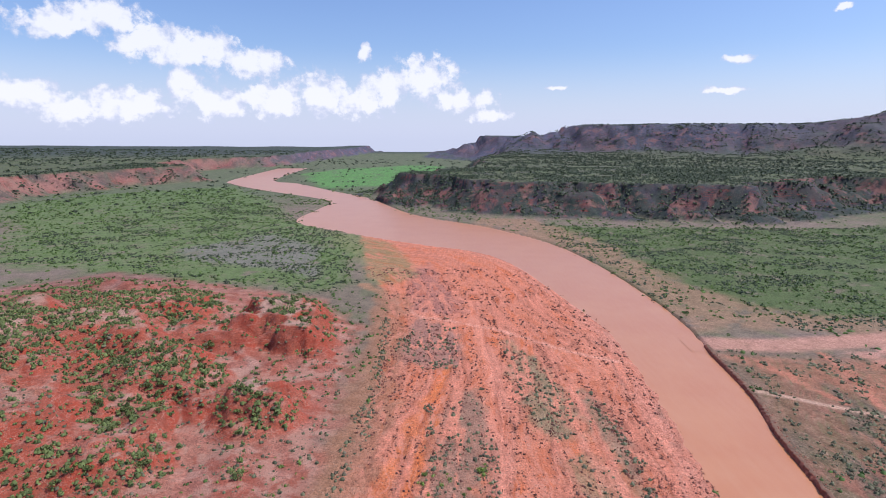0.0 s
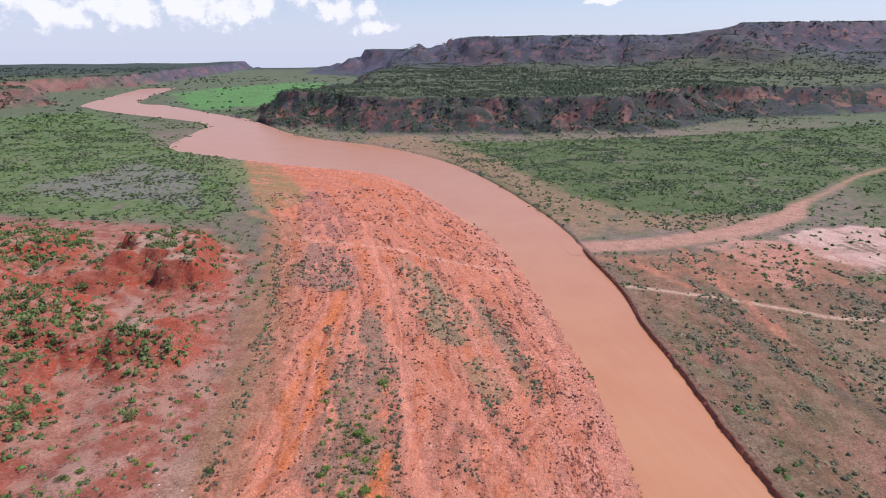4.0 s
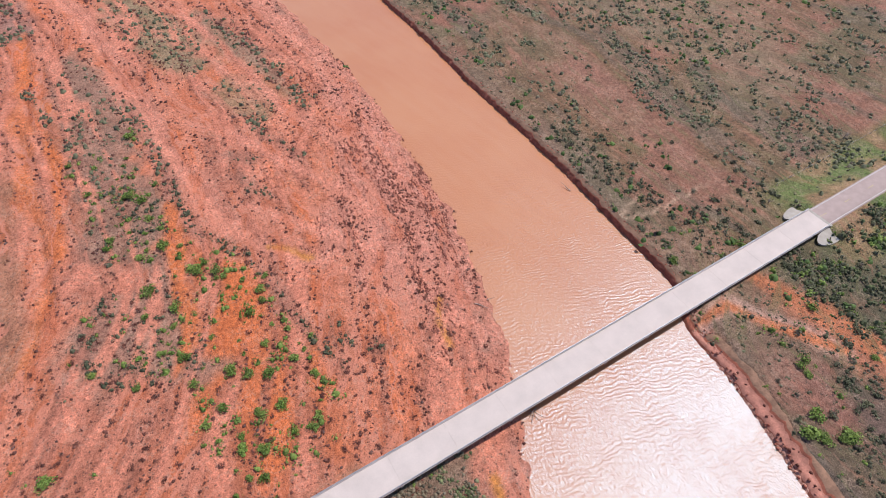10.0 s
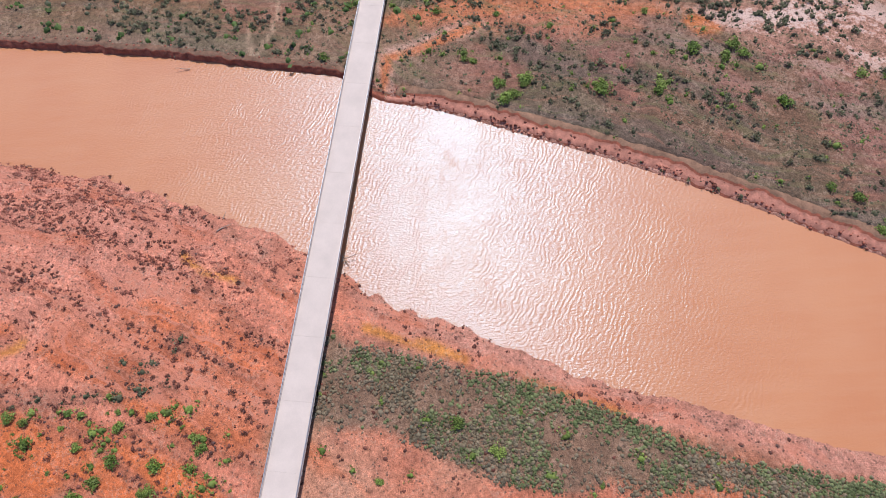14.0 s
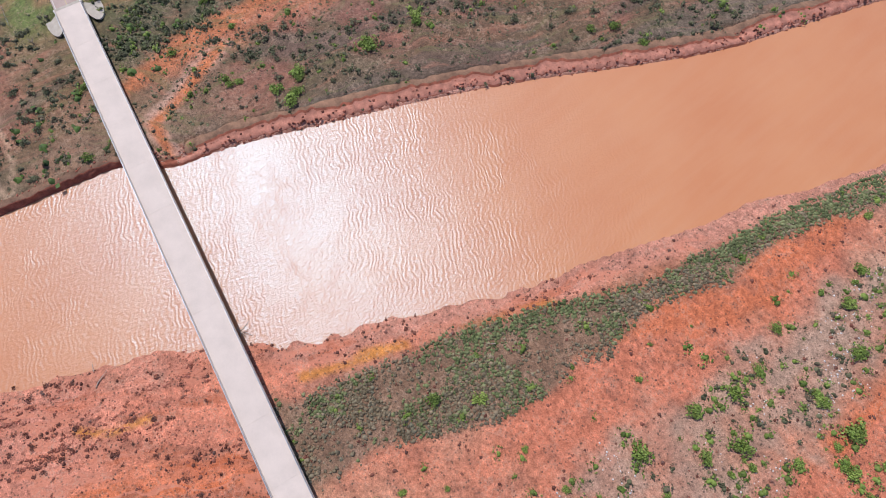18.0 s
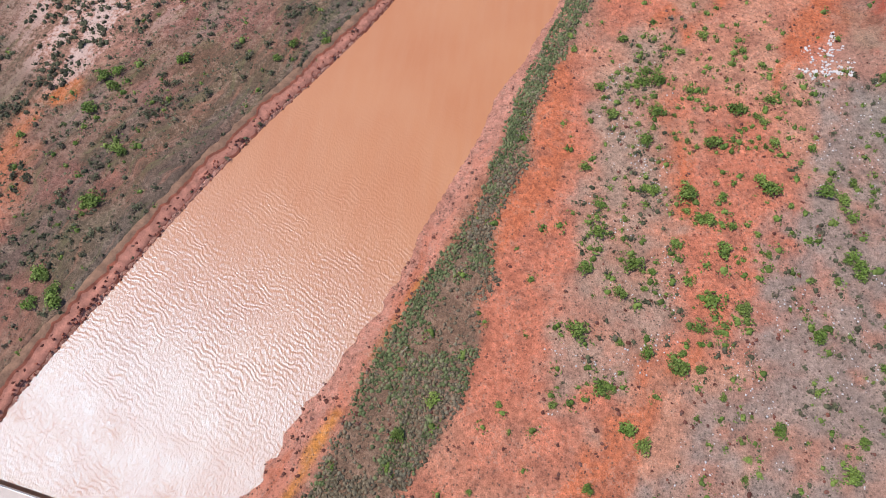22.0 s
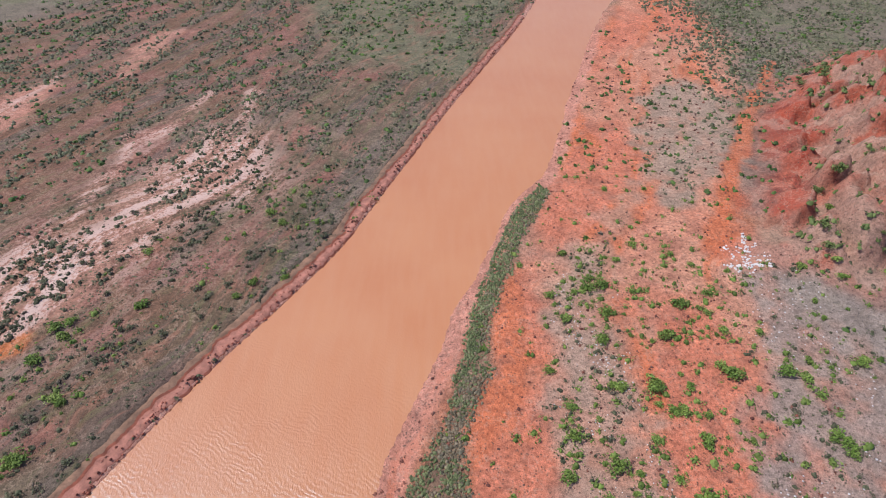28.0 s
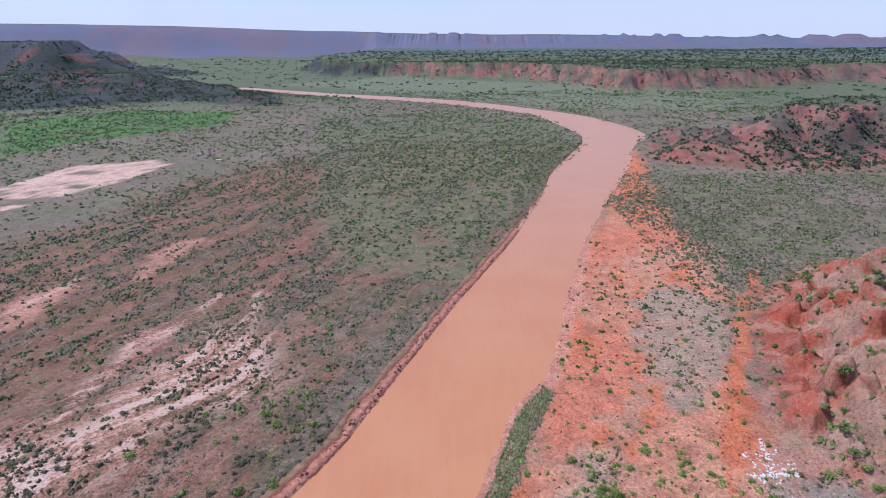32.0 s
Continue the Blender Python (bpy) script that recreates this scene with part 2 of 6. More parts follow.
    face = ranged(nt, up.outputs[2], 0.97, 0.86, 0.0, 1.0)
    flat_ = ranged(nt, up.outputs[2], 0.93, 0.985, 0.0, 1.0)
    h1, h2 = nz(nt, 0.035, 8, 0.62, vec=p).outputs["Fac"], nz(nt, 0.06, 8, 0.66, vec=p).outputs["Fac"]
    mz = nt.nodes.new("ShaderNodeMapping")
    mz.inputs["Scale"].default_value = (0.03, 0.03, 0.55)
    L(p, mz.inputs[0])
    st = mth("ABSOLUTE", mth("SUBTRACT", nz(nt, 1.0, 3, 0.5, vec=mz.outputs[0]).outputs["Fac"], 0.5), None)
    c = blend(nt, on(h1, 0.53, 0.57, 0.6, hill_), c, rgb(158, 82, 62))
    c = blend(nt, times_(nt, on(h2, 0.46, 0.56, 0.75, hill_), face), c, rgb(172, 72, 50))
    c = blend(nt, times_(nt, on(h2, 0.5, 0.56, 0.6, hill_), flat_), c, rgb(186, 142, 122))
    c = blend(nt, times_(nt, on(st, 0.012, 0.0, 0.35, hill_), face), c, rgb(208, 170, 152))
    # far cliffs: red beds and brown talus
    f1 = nz(nt, 0.018, 8, 0.66, vec=p).outputs["Fac"]
    c = blend(nt, on(f1, 0.5, 0.4, 0.8, far_hill), c, rgb(80, 76, 72))
    c = blend(nt, times_(nt, on(f1, 0.52, 0.6, 0.7, far_hill), face), c, rgb(168, 118, 104))
    c = blend(nt, times_(nt, times_(nt, on(st, 0.03, 0.01, 0.8, far_hill), ranged(nt, h1, 0.5, 0.6, 0.0, 1.0)), face), c, rgb(150, 72, 58))
    # thin pale rills and dry grass between the scrub
    rn = nz(nt, 0.35, 5, 0.62, vec=p)
    off = nt.nodes.new("ShaderNodeMath")
    off.operation = "SUBTRACT"
    L(rn.outputs["Fac"], off.inputs[0])
    off.inputs[1].default_value = 0.5
    ab = nt.nodes.new("ShaderNodeMath")
    ab.operation = "ABSOLUTE"
    L(off.outputs[0], ab.inputs[0])
    thin = times_(nt, ranged(nt, ab.outputs[0], 0.0, 0.022, 0.6, 0.0), ranged(nt, n1.outputs["Fac"], 0.42, 0.56, 0.0, 1.0))
    c = blend(nt, times_(nt, thin, lit.outputs["Fac"]), c, rgb(206, 172, 148))
    # dead twigs, small tufts and drift
    vor = nz(nt, 1.15, vec=p, kind="ShaderNodeTexVoronoi")
    vor.inputs["Randomness"].default_value = 1.0
    dots = ranged(nt, vor.outputs["Distance"], 0.16, 0.34, 1.0, 0.0)
    pick = nz(nt, 0.5, 3, 0.7, vec=p)
    dots = times_(nt, dots, ranged(nt, pick.outputs["Fac"], 0.40, 0.54, 0.0, 1.0))
    dots = times_(nt, dots, lit.outputs["Fac"])
    c = blend(nt, dots, c, rgb(88, 76, 66))
    # pale pebbles
    vor2 = nz(nt, 3.4, vec=p, kind="ShaderNodeTexVoronoi")
    peb = ranged(nt, vor2.outputs["Distance"], 0.12, 0.2, 1.0, 0.0)
    pk2 = nz(nt, 0.21, 4, 0.7, vec=p)
    peb = times_(nt, peb, ranged(nt, pk2.outputs["Fac"], 0.52, 0.62, 0.0, 0.75))
    c = blend(nt, times_(nt, peb, lit.outputs["Fac"]), c, rgb(214, 182, 162))
    L(c, b.inputs["Base Color"])
    hsum = nt.nodes.new("ShaderNodeMath")
    hsum.operation = "ADD"
    L(n2.outputs["Fac"], hsum.inputs[0])
    L(times_(nt, n3.outputs["Fac"], 0.35), hsum.inputs[1])
    hs2 = nt.nodes.new("ShaderNodeMath")
    hs2.operation = "ADD"
    L(hsum.outputs[0], hs2.inputs[0])
    L(times_(nt, times_(nt, rill, flow.outputs["Fac"]), -1.1), hs2.inputs[1])
    bump(nt, b, hs2.outputs[0], 1.0, 0.5)
    b.inputs["Specular IOR Level"].default_value = 0.2
    return mt


def water_material():
    mt, nt, b = material("muddy_water", 0.3)
    L = nt.links.new
    p = where(nt)
    a = nz(nt, 0.03, 4, vec=p)
    c = blend(nt, ranged(nt, a.outputs["Fac"], 0.35, 0.65, 0, 1), rgb(226, 147, 94, 0.605), rgb(232, 157, 104, 0.605))
    mp = nt.nodes.new("ShaderNodeMapping")
    mp.inputs["Rotation"].default_value = (0, 0, radians(24))
    mp.inputs["Scale"].default_value = (0.35, 0.05, 1)
    L(p, mp.inputs[0])
    streak = nz(nt, 1.0, 5, 0.6, vec=mp.outputs[0])
    c = blend(nt, ranged(nt, streak.outputs["Fac"], 0.4, 0.75, 0, 0.35), c, rgb(236, 170, 124, 0.605))
    L(c, b.inputs["Base Color"])
    # standing waves near the bridge, smoother water away from it
    sep = nt.nodes.new("ShaderNodeSeparateXYZ")
    L(p, sep.inputs[0])
    calm_n = ranged(nt, sep.outputs[1], 30, 170, 1.0, 0.12)
    calm_s = ranged(nt, sep.outputs[1], -20, -95, 1.0, 0.10)
    calm = times_(nt, calm_n, calm_s)
    wv = nt.nodes.new("ShaderNodeTexWave")
    wv.wave_type, wv.bands_direction, wv.wave_profile = "BANDS", "X", "SIN"
    mp2 = nt.nodes.new("ShaderNodeMapping")
    mp2.inputs["Rotation"].default_value = (0, 0, radians(-62))
    L(p, mp2.inputs[0])
    L(mp2.outputs[0], wv.inputs["Vector"])
    for k, v in (("Scale", 0.25), ("Distortion", 14.0), ("Detail", 5.0), ("Detail Scale", 0.9)):
        wv.inputs[k].default_value = v
    gate = nz(nt, 0.07, 3, vec=p)
    waves = times_(nt, wv.outputs["Fac"], ranged(nt, gate.outputs["Fac"], 0.42, 0.64, 0.3, 1.0))
    mp3 = nt.nodes.new("ShaderNodeMapping")
    mp3.inputs["Rotation"].default_value = (0, 0, radians(-62))
    mp3.inputs["Scale"].default_value = (1.0, 0.45, 1)
    L(p, mp3.inputs[0])
    chop = nz(nt, 2.3, 4, 0.6, vec=mp3.outputs[0])
    add = nt.nodes.new("ShaderNodeMath")
    add.operation = "ADD"
    L(times_(nt, waves, 0.12), add.inputs[0])
    L(times_(nt, chop.outputs["Fac"], 0.42), add.inputs[1])
    bump(nt, b, times_(nt, add.outputs[0], calm), 1.0, 0.34)
    b.inputs["IOR"].default_value = 1.47
    b.inputs["Specular IOR Level"].default_value = 1.0
    b.inputs["Specular Tint"].default_value = (0.34, 0.72, 0.94, 1)
    return mt


def leaf_material(name, a, b_, dry=None, thin=0.1):
    """Leaves: the tone differs from clump to clump and from leaf to leaf."""
    mt, nt, b = material(name, 0.65)
    L = nt.links.new
    geo = nt.nodes.new("ShaderNodeNewGeometry")
    info = nt.nodes.new("ShaderNodeObjectInfo")
    n = nz(nt, 0.22, 2, vec=geo.outputs["Position"])
    c = blend(nt, ranged(nt, n.outputs["Fac"], 0.35, 0.65, 0, 1), a, b_)
    if dry is not None:
        n2 = nz(nt, 0.45, 2, vec=geo.outputs["Position"])
        c = blend(nt, ranged(nt, n2.outputs["Fac"], 0.55, 0.65, 0, 0.8), c, dry)
    tone = times_(nt, ranged(nt, geo.outputs["Random Per Island"], 0, 1, 0.55, 1.45), ranged(nt, info.outputs["Random"], 0, 1, 0.78, 1.22))
    cmb = nt.nodes.new("ShaderNodeCombineXYZ")
    for k in range(3):
        L(tone, cmb.inputs[k])
    L(blend(nt, 1.0, c, cmb.outputs[0], "MULTIPLY"), b.inputs["Base Color"])
    b.inputs["Specular IOR Level"].default_value = 0.25
    # light shines through thin leaves
    tr, mx = nt.nodes.new("ShaderNodeBsdfTranslucent"), nt.nodes.new("ShaderNodeMixShader")
    L(b.inputs["Base Color"].links[0].from_socket, tr.inputs[0])
    mx.inputs[0].default_value = thin
    L(b.outputs[0], mx.inputs[1])
    L(tr.outputs[0], mx.inputs[2])
    L(mx.outputs[0], nt.nodes["Material Output"].inputs["Surface"])
    return mt


MAT_SOIL, MAT_WATER = ground_material(), water_material()
MAT_MESQ = leaf_material("mesquite_leaf", rgb(108, 132, 56), rgb(138, 154, 76))
MAT_THICK = leaf_material("thicket_leaf", rgb(74, 98, 46), rgb(102, 124, 60))
MAT_JUN = leaf_material("juniper_leaf", rgb(94, 108, 58), rgb(126, 136, 78))
MAT_JUN_FAR = leaf_material("far_juniper_leaf", rgb(58, 70, 52), rgb(82, 92, 64))
MAT_SAGE = leaf_material("sage_leaf", rgb(92, 94, 68), rgb(118, 116, 86), rgb(124, 106, 90))
MAT_DRIFT = leaf_material("dead_brush", rgb(112, 66, 54), rgb(142, 88, 72), rgb(112, 88, 80))
MAT_MUDDY = leaf_material("mud_caked_brush", rgb(140, 82, 66), rgb(168, 104, 86), rgb(126, 92, 80))
MAT_TAM = leaf_material("tamarisk_leaf", rgb(94, 104, 64), rgb(122, 126, 86), rgb(140, 120, 100))
MAT_STRAW = leaf_material("dry_brush", rgb(126, 112, 88), rgb(148, 130, 106), rgb(120, 116, 96))
MAT_BARK = plain("bark", rgb(104, 84, 70), 0.9)
MAT_CONC = plain("concrete", rgb(216, 198, 186), 0.8, spread=0.07, scale=0.25, fine=5.0, relief=0.01)
MAT_CONC_OLD = plain("weathered_concrete", rgb(186, 174, 160), 0.85, spread=0.15, scale=0.6)
MAT_ASPH = plain("worn_asphalt", rgb(186, 162, 152), 0.9, spread=0.1, scale=0.4)
MAT_LINE = plain("road_paint_white", rgb(226, 222, 214), 0.7, spread=0.12)
MAT_YELL = plain("road_paint_yellow", rgb(206, 186, 122), 0.7, spread=0.15)
MAT_STEEL = plain("galvanised_steel", rgb(188, 190, 194), 0.45, 0.6, spread=0.1)
MAT_GYP = plain("gypsum_rock", rgb(228, 218, 212), 0.85, spread=0.2, scale=2.0)
MAT_WOOD = plain("bleached_wood", rgb(176, 156, 140), 0.9, spread=0.2)
MAT_BANK = plain("bank_earth", rgb(164, 94, 72), 0.95, spread=0.35, scale=0.5, fine=3.0, relief=0.1)
MAT_SILT = plain("bank_silt", rgb(196, 130, 108), 0.92, spread=0.3, scale=0.5, fine=2.5, relief=0.1)
MAT_TURF = plain("bank_turf", rgb(150, 112, 88), 0.95, spread=0.35, scale=0.35, fine=2.2, relief=0.08)
MAT_CLOD = plain("red_mud", rgb(176, 104, 82), 0.92, spread=0.3, scale=0.8)


# ---- ground plan: the river, its banks and the soils ----
def cat_rom(pts, step):
    """A smooth line through control points."""
    p = np.array(pts, float)
    p = np.vstack([2 * p[0] - p[1], p, 2 * p[-1] - p[-2]])
    out = []
    for i in range(1, len(p) - 2):
        n = max(2, int(np.linalg.norm(p[i + 1] - p[i]) / step))
        t = np.linspace(0, 1, n, endpoint=False)[:, None]
        a, b, c, d = p[i - 1], p[i], p[i + 1], p[i + 2]
        out.append(0.5 * (2 * b + (c - a) * t + (2 * a - 5 * b + 4 * c - d) * t**2 + (3 * b - a - 3 * c + d) * t**3))
    out.append(p[-2:-1])
    return np.vstack(out)


RIGHT_NORTH = [(-640, 2600), (-564, 1845), (-447, 1681), (-297, 1442), (-186, 1274), (-64, 983), (56, 842), (128, 710), (159, 579), (173, 426), (169, 353), (166, 331), (160, 274), (150, 233), (142, 186), (134, 146), (129, 114), (123, 80), (118, 58), (112, 32)]
RIGHT_SOUTH = [(104, 23), (98, 4), (89, -17), (79, -40), (66, -67), (49, -97), (36, -122), (26, -150), (0, -222), (-16, -263), (-30, -298), (-55, -366), (-80, -440), (-109, -539), (-180, -710), (-188, -790), (-172, -900), (-144, -1017), (0, -1186), (271, -1360), (440, -1475), (640, -1620)]
LEFT_NORTH = [(-740, 2600), (-674, 1840), (-614, 1674), (-471, 1485), (-294, 1296), (-226, 1190), (-225, 1061), (-226, 908), (-155, 821), (-72, 749), (-18, 706), (38, 670), (74, 615), (97, 520), (110, 437), (118, 376), (117, 318), (113, 270), (110, 235), (106, 192), (101, 165), (94, 134), (88, 106), (80, 84), (74, 72), (66, 53), (58, 40)]
LEFT_SOUTH = [(54, 31), (47, 24), (41, 12), (35, 0), (30, -11), (25.5, -20), (19.4, -33), (14.6, -46), (9.8, -60), (5.7, -71), (2.7, -78), (-0.5, -90), (-4.5, -99), (-8.9, -108), (-13, -121), (-22, -145), (-36, -165), (-43, -183), (-54, -222), (-65, -258), (-92, -340), (-130, -440), (-180, -567), (-221, -689), (-256, -757), (-252, -860), (-194, -1016), (0, -1246), (271, -1408), (455, -1529), (640, -1660)]
RIGHT = cat_rom(RIGHT_NORTH + RIGHT_SOUTH, 3.0)
LEFT = cat_rom(LEFT_NORTH + LEFT_SOUTH, 3.0)
CREEK = [(158, 346), (219, 343), (304, 357), (377, 388), (413, 418), (480, 456), (560, 505), (640, 540)]
ORANGE_EAST = [(133, 22), (134, 4), (134, -19), (135, -43), (129, -67)]
SPUR_WASH = [(-88, -122), (-98, -140), (-125, -192), (-149, -236), (-172, -271)]
BAR = [(-120, 800), (-72, 749), (-18, 712), (38, 676), (74, 622), (97, 526), (110, 440), (116, 376), (115, 318), (111, 270), (104, 192), (99, 165), (92, 134), (86, 106), (78, 84), (64, 53), (52, 31), (39, 11), (33, 0), (20, -26), (10, -48), (3, -67), (-5, -84), (2, -62), (11, -35), (21, -12), (29, 8), (31, 19), (36, 34), (20, 42), (-40, 60), (-62, 85), (-53, 125), (-42, 166), (-38, 234), (-36, 327), (-46, 460), (-76, 549)]
WEST_SOIL = [(36, 30), (22, 0), (5, -50), (-12, -110), (-30, -160), (-60, -250), (-100, -350), (-150, -480), (-200, -620), (-215, -640), (-190, -520), (-165, -400), (-150, -280), (-120, -200), (-105, -150), (-95, -105), (-110, -60), (-130, 0), (-110, 60), (-70, 110), (-40, 90), (0, 50)]
EAST_PLAIN = [(170, 330), (150, 233), (125, 90), (112, 32), (98, 4), (66, -67), (27, -148), (-30, -298), (-109, -539), (-180, -710), (100, -720), (230, -500), (300, -250), (330, 0), (350, 150), (320, 260), (260, 330)]
TRACK_WEST = [(-72, 494), (-48, 461), (-42, 330), (-42, 237), (-45, 193), (-49, 153), (-57, 119)]
TRACK_EAST = [(157, 279), (213, 248), (249, 217), (284, 204), (336, 212)]
SAND_FLAT = [(324, 340), (361, 351), (401, 349), (440, 330), (470, 290), (425, 249), (405, 232), (425, 209), (383, 150), (362, 165), (360, 208), (345, 208), (370, 228), (383, 251), (363, 255), (327, 226), (323, 240), (323, 266), (318, 279), (322, 305)]
PINK_BAR = [(249, 329), (285, 341), (318, 333), (320, 306), (289, 272), (259, 251), (252, 260), (262, 296)]
CREEK_LANES = [[(236, 330), (229, 295), (221, 260), (214, 226), (208, 201)], [(190, 316), (194, 288), (201, 262)]]
PALE_LANES = [[(93, -148), (97, -174), (93, -198), (97, -238)], [(138, -110), (136, -156), (136, -191), (123, -211), (120, -234)], [(207, -200), (210, -229), (208, -255)]]
GREEN_EAST = [(118, 884), (313, 833), (620, 840), (1100, 900), (1000, 500), (534, 330), (440, 360), (534, 480), (400, 400), (290, 374), (176, 400), (167, 538), (155, 744)]
SAGE_EAST = [(56, 842), (60, 930), (150, 920), (205, 735), (221, 575), (231, 462), (252, 406), (325, 392), (300, 368), (180, 372), (176, 433), (171, 571), (130, 712)]
GREY_FLAT = [(221, 224), (292, 186), (292, 122), (242, 59), (215, 63), (213, 107), (212, 153)]
WOODS_SOUTH = [(142, 16), (180, 12), (240, -20), (230, -110), (150, -90), (136, -51), (133, -9)]
RED_STREAK = [(132, 18), (135, 2), (135, -26), (135, -47), (119, -63), (122, -46), (126, -23), (129, 11)]
PALE_SOUTH = [(137, -93), (139, -117), (130, -132), (118, -181), (102, -191), (81, -195), (78, -156), (97, -142), (105, -117), (116, -94), (125, -80)]
TAMARISK = [(36, 33), (33, 31), (29, 13), (23, -2), (16, -20), (8.5, -39), (2.3, -54), (-3.7, -76), (-7, -93), (-12.5, -112), (-22, -143), (-35, -159), (-38, -152), (-26, -129), (-16.6, -103), (-12.8, -87), (-9.7, -67), (-5.5, -52), (-5, -35), (-4, -19), (-1, -4), (4, 6), (12, 22), (12, 38), (20, 41)]
GREY_A = [(-45, -127), (-31, -98), (-27, -68), (-24, -42), (-20, -19), (-20, -3), (-37, -9), (-49, -26), (-51, -44), (-47, -69), (-54, -128)]
GREY_B = [(-88, -114), (-130, -112), (-240, -60), (-260, 60), (-120, 70), (-60, 50), (-45, 9), (-51, -13), (-69, -33), (-80, -62)]
GREY_C = [(-115, -259), (-135, -233), (-121, -190), (-97, -161), (-80, -139), (-75, -168), (-87, -227)]
GREY_D2 = [(-70, -157), (-52, -132), (-36, -117), (-31, -90), (-26, -63), (-27, -36), (-39, -36), (-54, -82), (-55, -109)]
RED_FAN = [(-95, -153), (-116, -177), (-94, -112), (-87, -118)]
WHITE_A = [(-90, -121), (-103, -126), (-106, -115), (-99, -107), (-88, -108)]
WHITE_B = [(-67, 183), (-59, 186), (-49, 148), (-54, 135), (-66, 132), (-60, 153)]
MEADOW_SOUTH = [(749, -910), (597, -1071), (394, -1023), (364, -842), (460, -736), (511, -599)]
DUNE_SOUTH = [(402, -457), (398, -553), (329, -583), (300, -562), (313, -478), (329, -438), (348, -387)]
SCRUB_SOUTH = [(230, -941), (0, -1018), (-165, -902), (-162, -711), (-57, -396), (0, -255), (64, -270), (122, -468)]
PINK_A = [(181, -278), (183, -317), (164, -323), (165, -278), (172, -253)]
PINK_B = [(222, -222), (212, -249), (201, -246), (196, -202), (203, -197)]
FAR_FLAT = [(515, -1740), (211, -2167), (-336, -1714), (-736, -1500), (-548, -1056), (-222, -1108), (142, -1435)]
GREEN_WEST = [(-865, 1088), (-778, 1319), (-577, 1572), (-253, 941), (-126, 748), (-75, 504), (-109, 464), (-263, 523), (-461, 569)]
SAGE_WEST = [(-317, 664), (-239, 769), (-147, 667), (-122, 525), (-210, 573), (-281, 600)]
MEADOW_NORTH = [(-512, 2087), (-461, 2493), (-180, 2779), (14, 2735), (-50, 1800), (-200, 1600), (-320, 1500)]
GRASS_TIP = [(-188, 820), (-68, 707), (-21, 526), (-59, 493), (-86, 575), (-133, 705)]
RUSTY = [(170, 325), (250, 320), (330, 330), (340, 280), (280, 250), (220, 260)]
ISLE_A = [(43, 350), (56, 319), (64, 272), (64, 231), (51, 227), (44, 240), (39, 284)]
ISLE_B = [(74, 275), (82, 249), (80, 206), (76, 172), (72, 179), (70, 210), (71, 254)]
ISLE_C = [(54, 218), (71, 204), (71, 189), (56, 177), (54, 192)]
GREY_D = [(-19, 402), (10, 371), (9, 306), (-11, 300), (-30, 324)]
DARK_E = [(-37, 536), (-14, 586), (10, 462), (21, 414), (1, 398), (-26, 423)]
MESQ_F = [(6, 277), (20, 278), (21, 217), (9, 143), (2, 135), (-13, 141), (-11, 177), (-1, 233)]
MESQ_G = [(-21, 135), (3, 129), (-2, 94), (-36, 109), (-29, 122)]
GULLY = [(5, 308), (-13, 238), (-22, 197), (-23, 169), (-30, 145), (-41, 123)]
GULLY_B = [(-4, 245), (-9, 199)]
WASH = [(24, 440), (28, 332), (26, 231), (25, 183), (25, 141), (29, 122), (39, 108)]
CROSS_TRACK = [(-72, 494), (-40, 443), (-16, 400), (35, 376), (81, 332), (118, 310)]
ORANGE_H = [(8, 140), (22, 121), (24, 80), (14, 50), (-16, 56), (-6, 94)]
DRIFT_I = [(92, 189), (98, 149), (86, 104), (68, 65), (52, 69), (42, 89), (48, 122), (69, 140)]
PATH_A = [(120, 58), (132, 53), (155, 50)]
PATH_B = [(121, 59), (134, 61)]
BUSH_LINE = [(-42, 450), (-38, 330), (-38, 235), (-42, 190), (-44, 165), (-50, 135)]
SAGE_HOLLOW = [(-120, -420), (-150, -330), (-140, -240), (-200, -260), (-260, -330), (-260, -420), (-200, -470)]
RIDGE_NORTH = [(-1000, 4350), (-300, 4250), (450, 4150), (560, 4800), (-1000, 4850)]
SAND_ISLE = [(300, 262), (335, 235), (345, 205), (372, 214), (350, 240), (330, 262)]
HILL_NOSE = [(-66, 374), (-60, 335), (-72, 302), (-104, 310), (-150, 340), (-160, 400), (-112, 438), (-84, 418)]
HILL_KNOB = [(-58, 262), (-60, 232), (-84, 216), (-118, 226), (-130, 262), (-104, 284), (-74, 282)]
RED_FACE = [(-106, -130), (-114, -158), (-123, -185), (-142, -225), (-168, -262), (-174, -252), (-158, -215), (-146, -180), (-136, -155), (-122, -130)]
WASH_B = [(28, 330), (46, 290), (58, 240), (66, 190), (78, 150), (86, 120)]
RED_MID = [(-54, -128), (-47, -69), (-51, -44), (-49, -26), (-51, -13), (-69, -33), (-80, -62), (-85, -97), (-80, -130)]
EAST_SHORE = [(118, 60), (112, 32), (98, 4), (66, -67), (27, -148), (70, -170), (120, -100), (140, -20), (145, 40)]
FENCE_LINE = [(172.6, 34.6), (244, 24)]
GYP_VEIN = [(-100.6, -127.6), (-98.5, -118), (-96, -111), (-103, -112), (-89, -111)]
WASH_EAST = [(104, 20), (117, 18), (120, 9), (125, 0), (128, -10)]
OCHRE_A = [(30, 121), (34, 117), (38, 109)]
OCHRE_B = [(36, 25), (33, 18), (31, 11), (27, 2)]
OCHRE_C = [(20, -12), (16, -24), (12, -33)]
OCHRE_D = [(58, 72), (53, 66), (50, 58)]
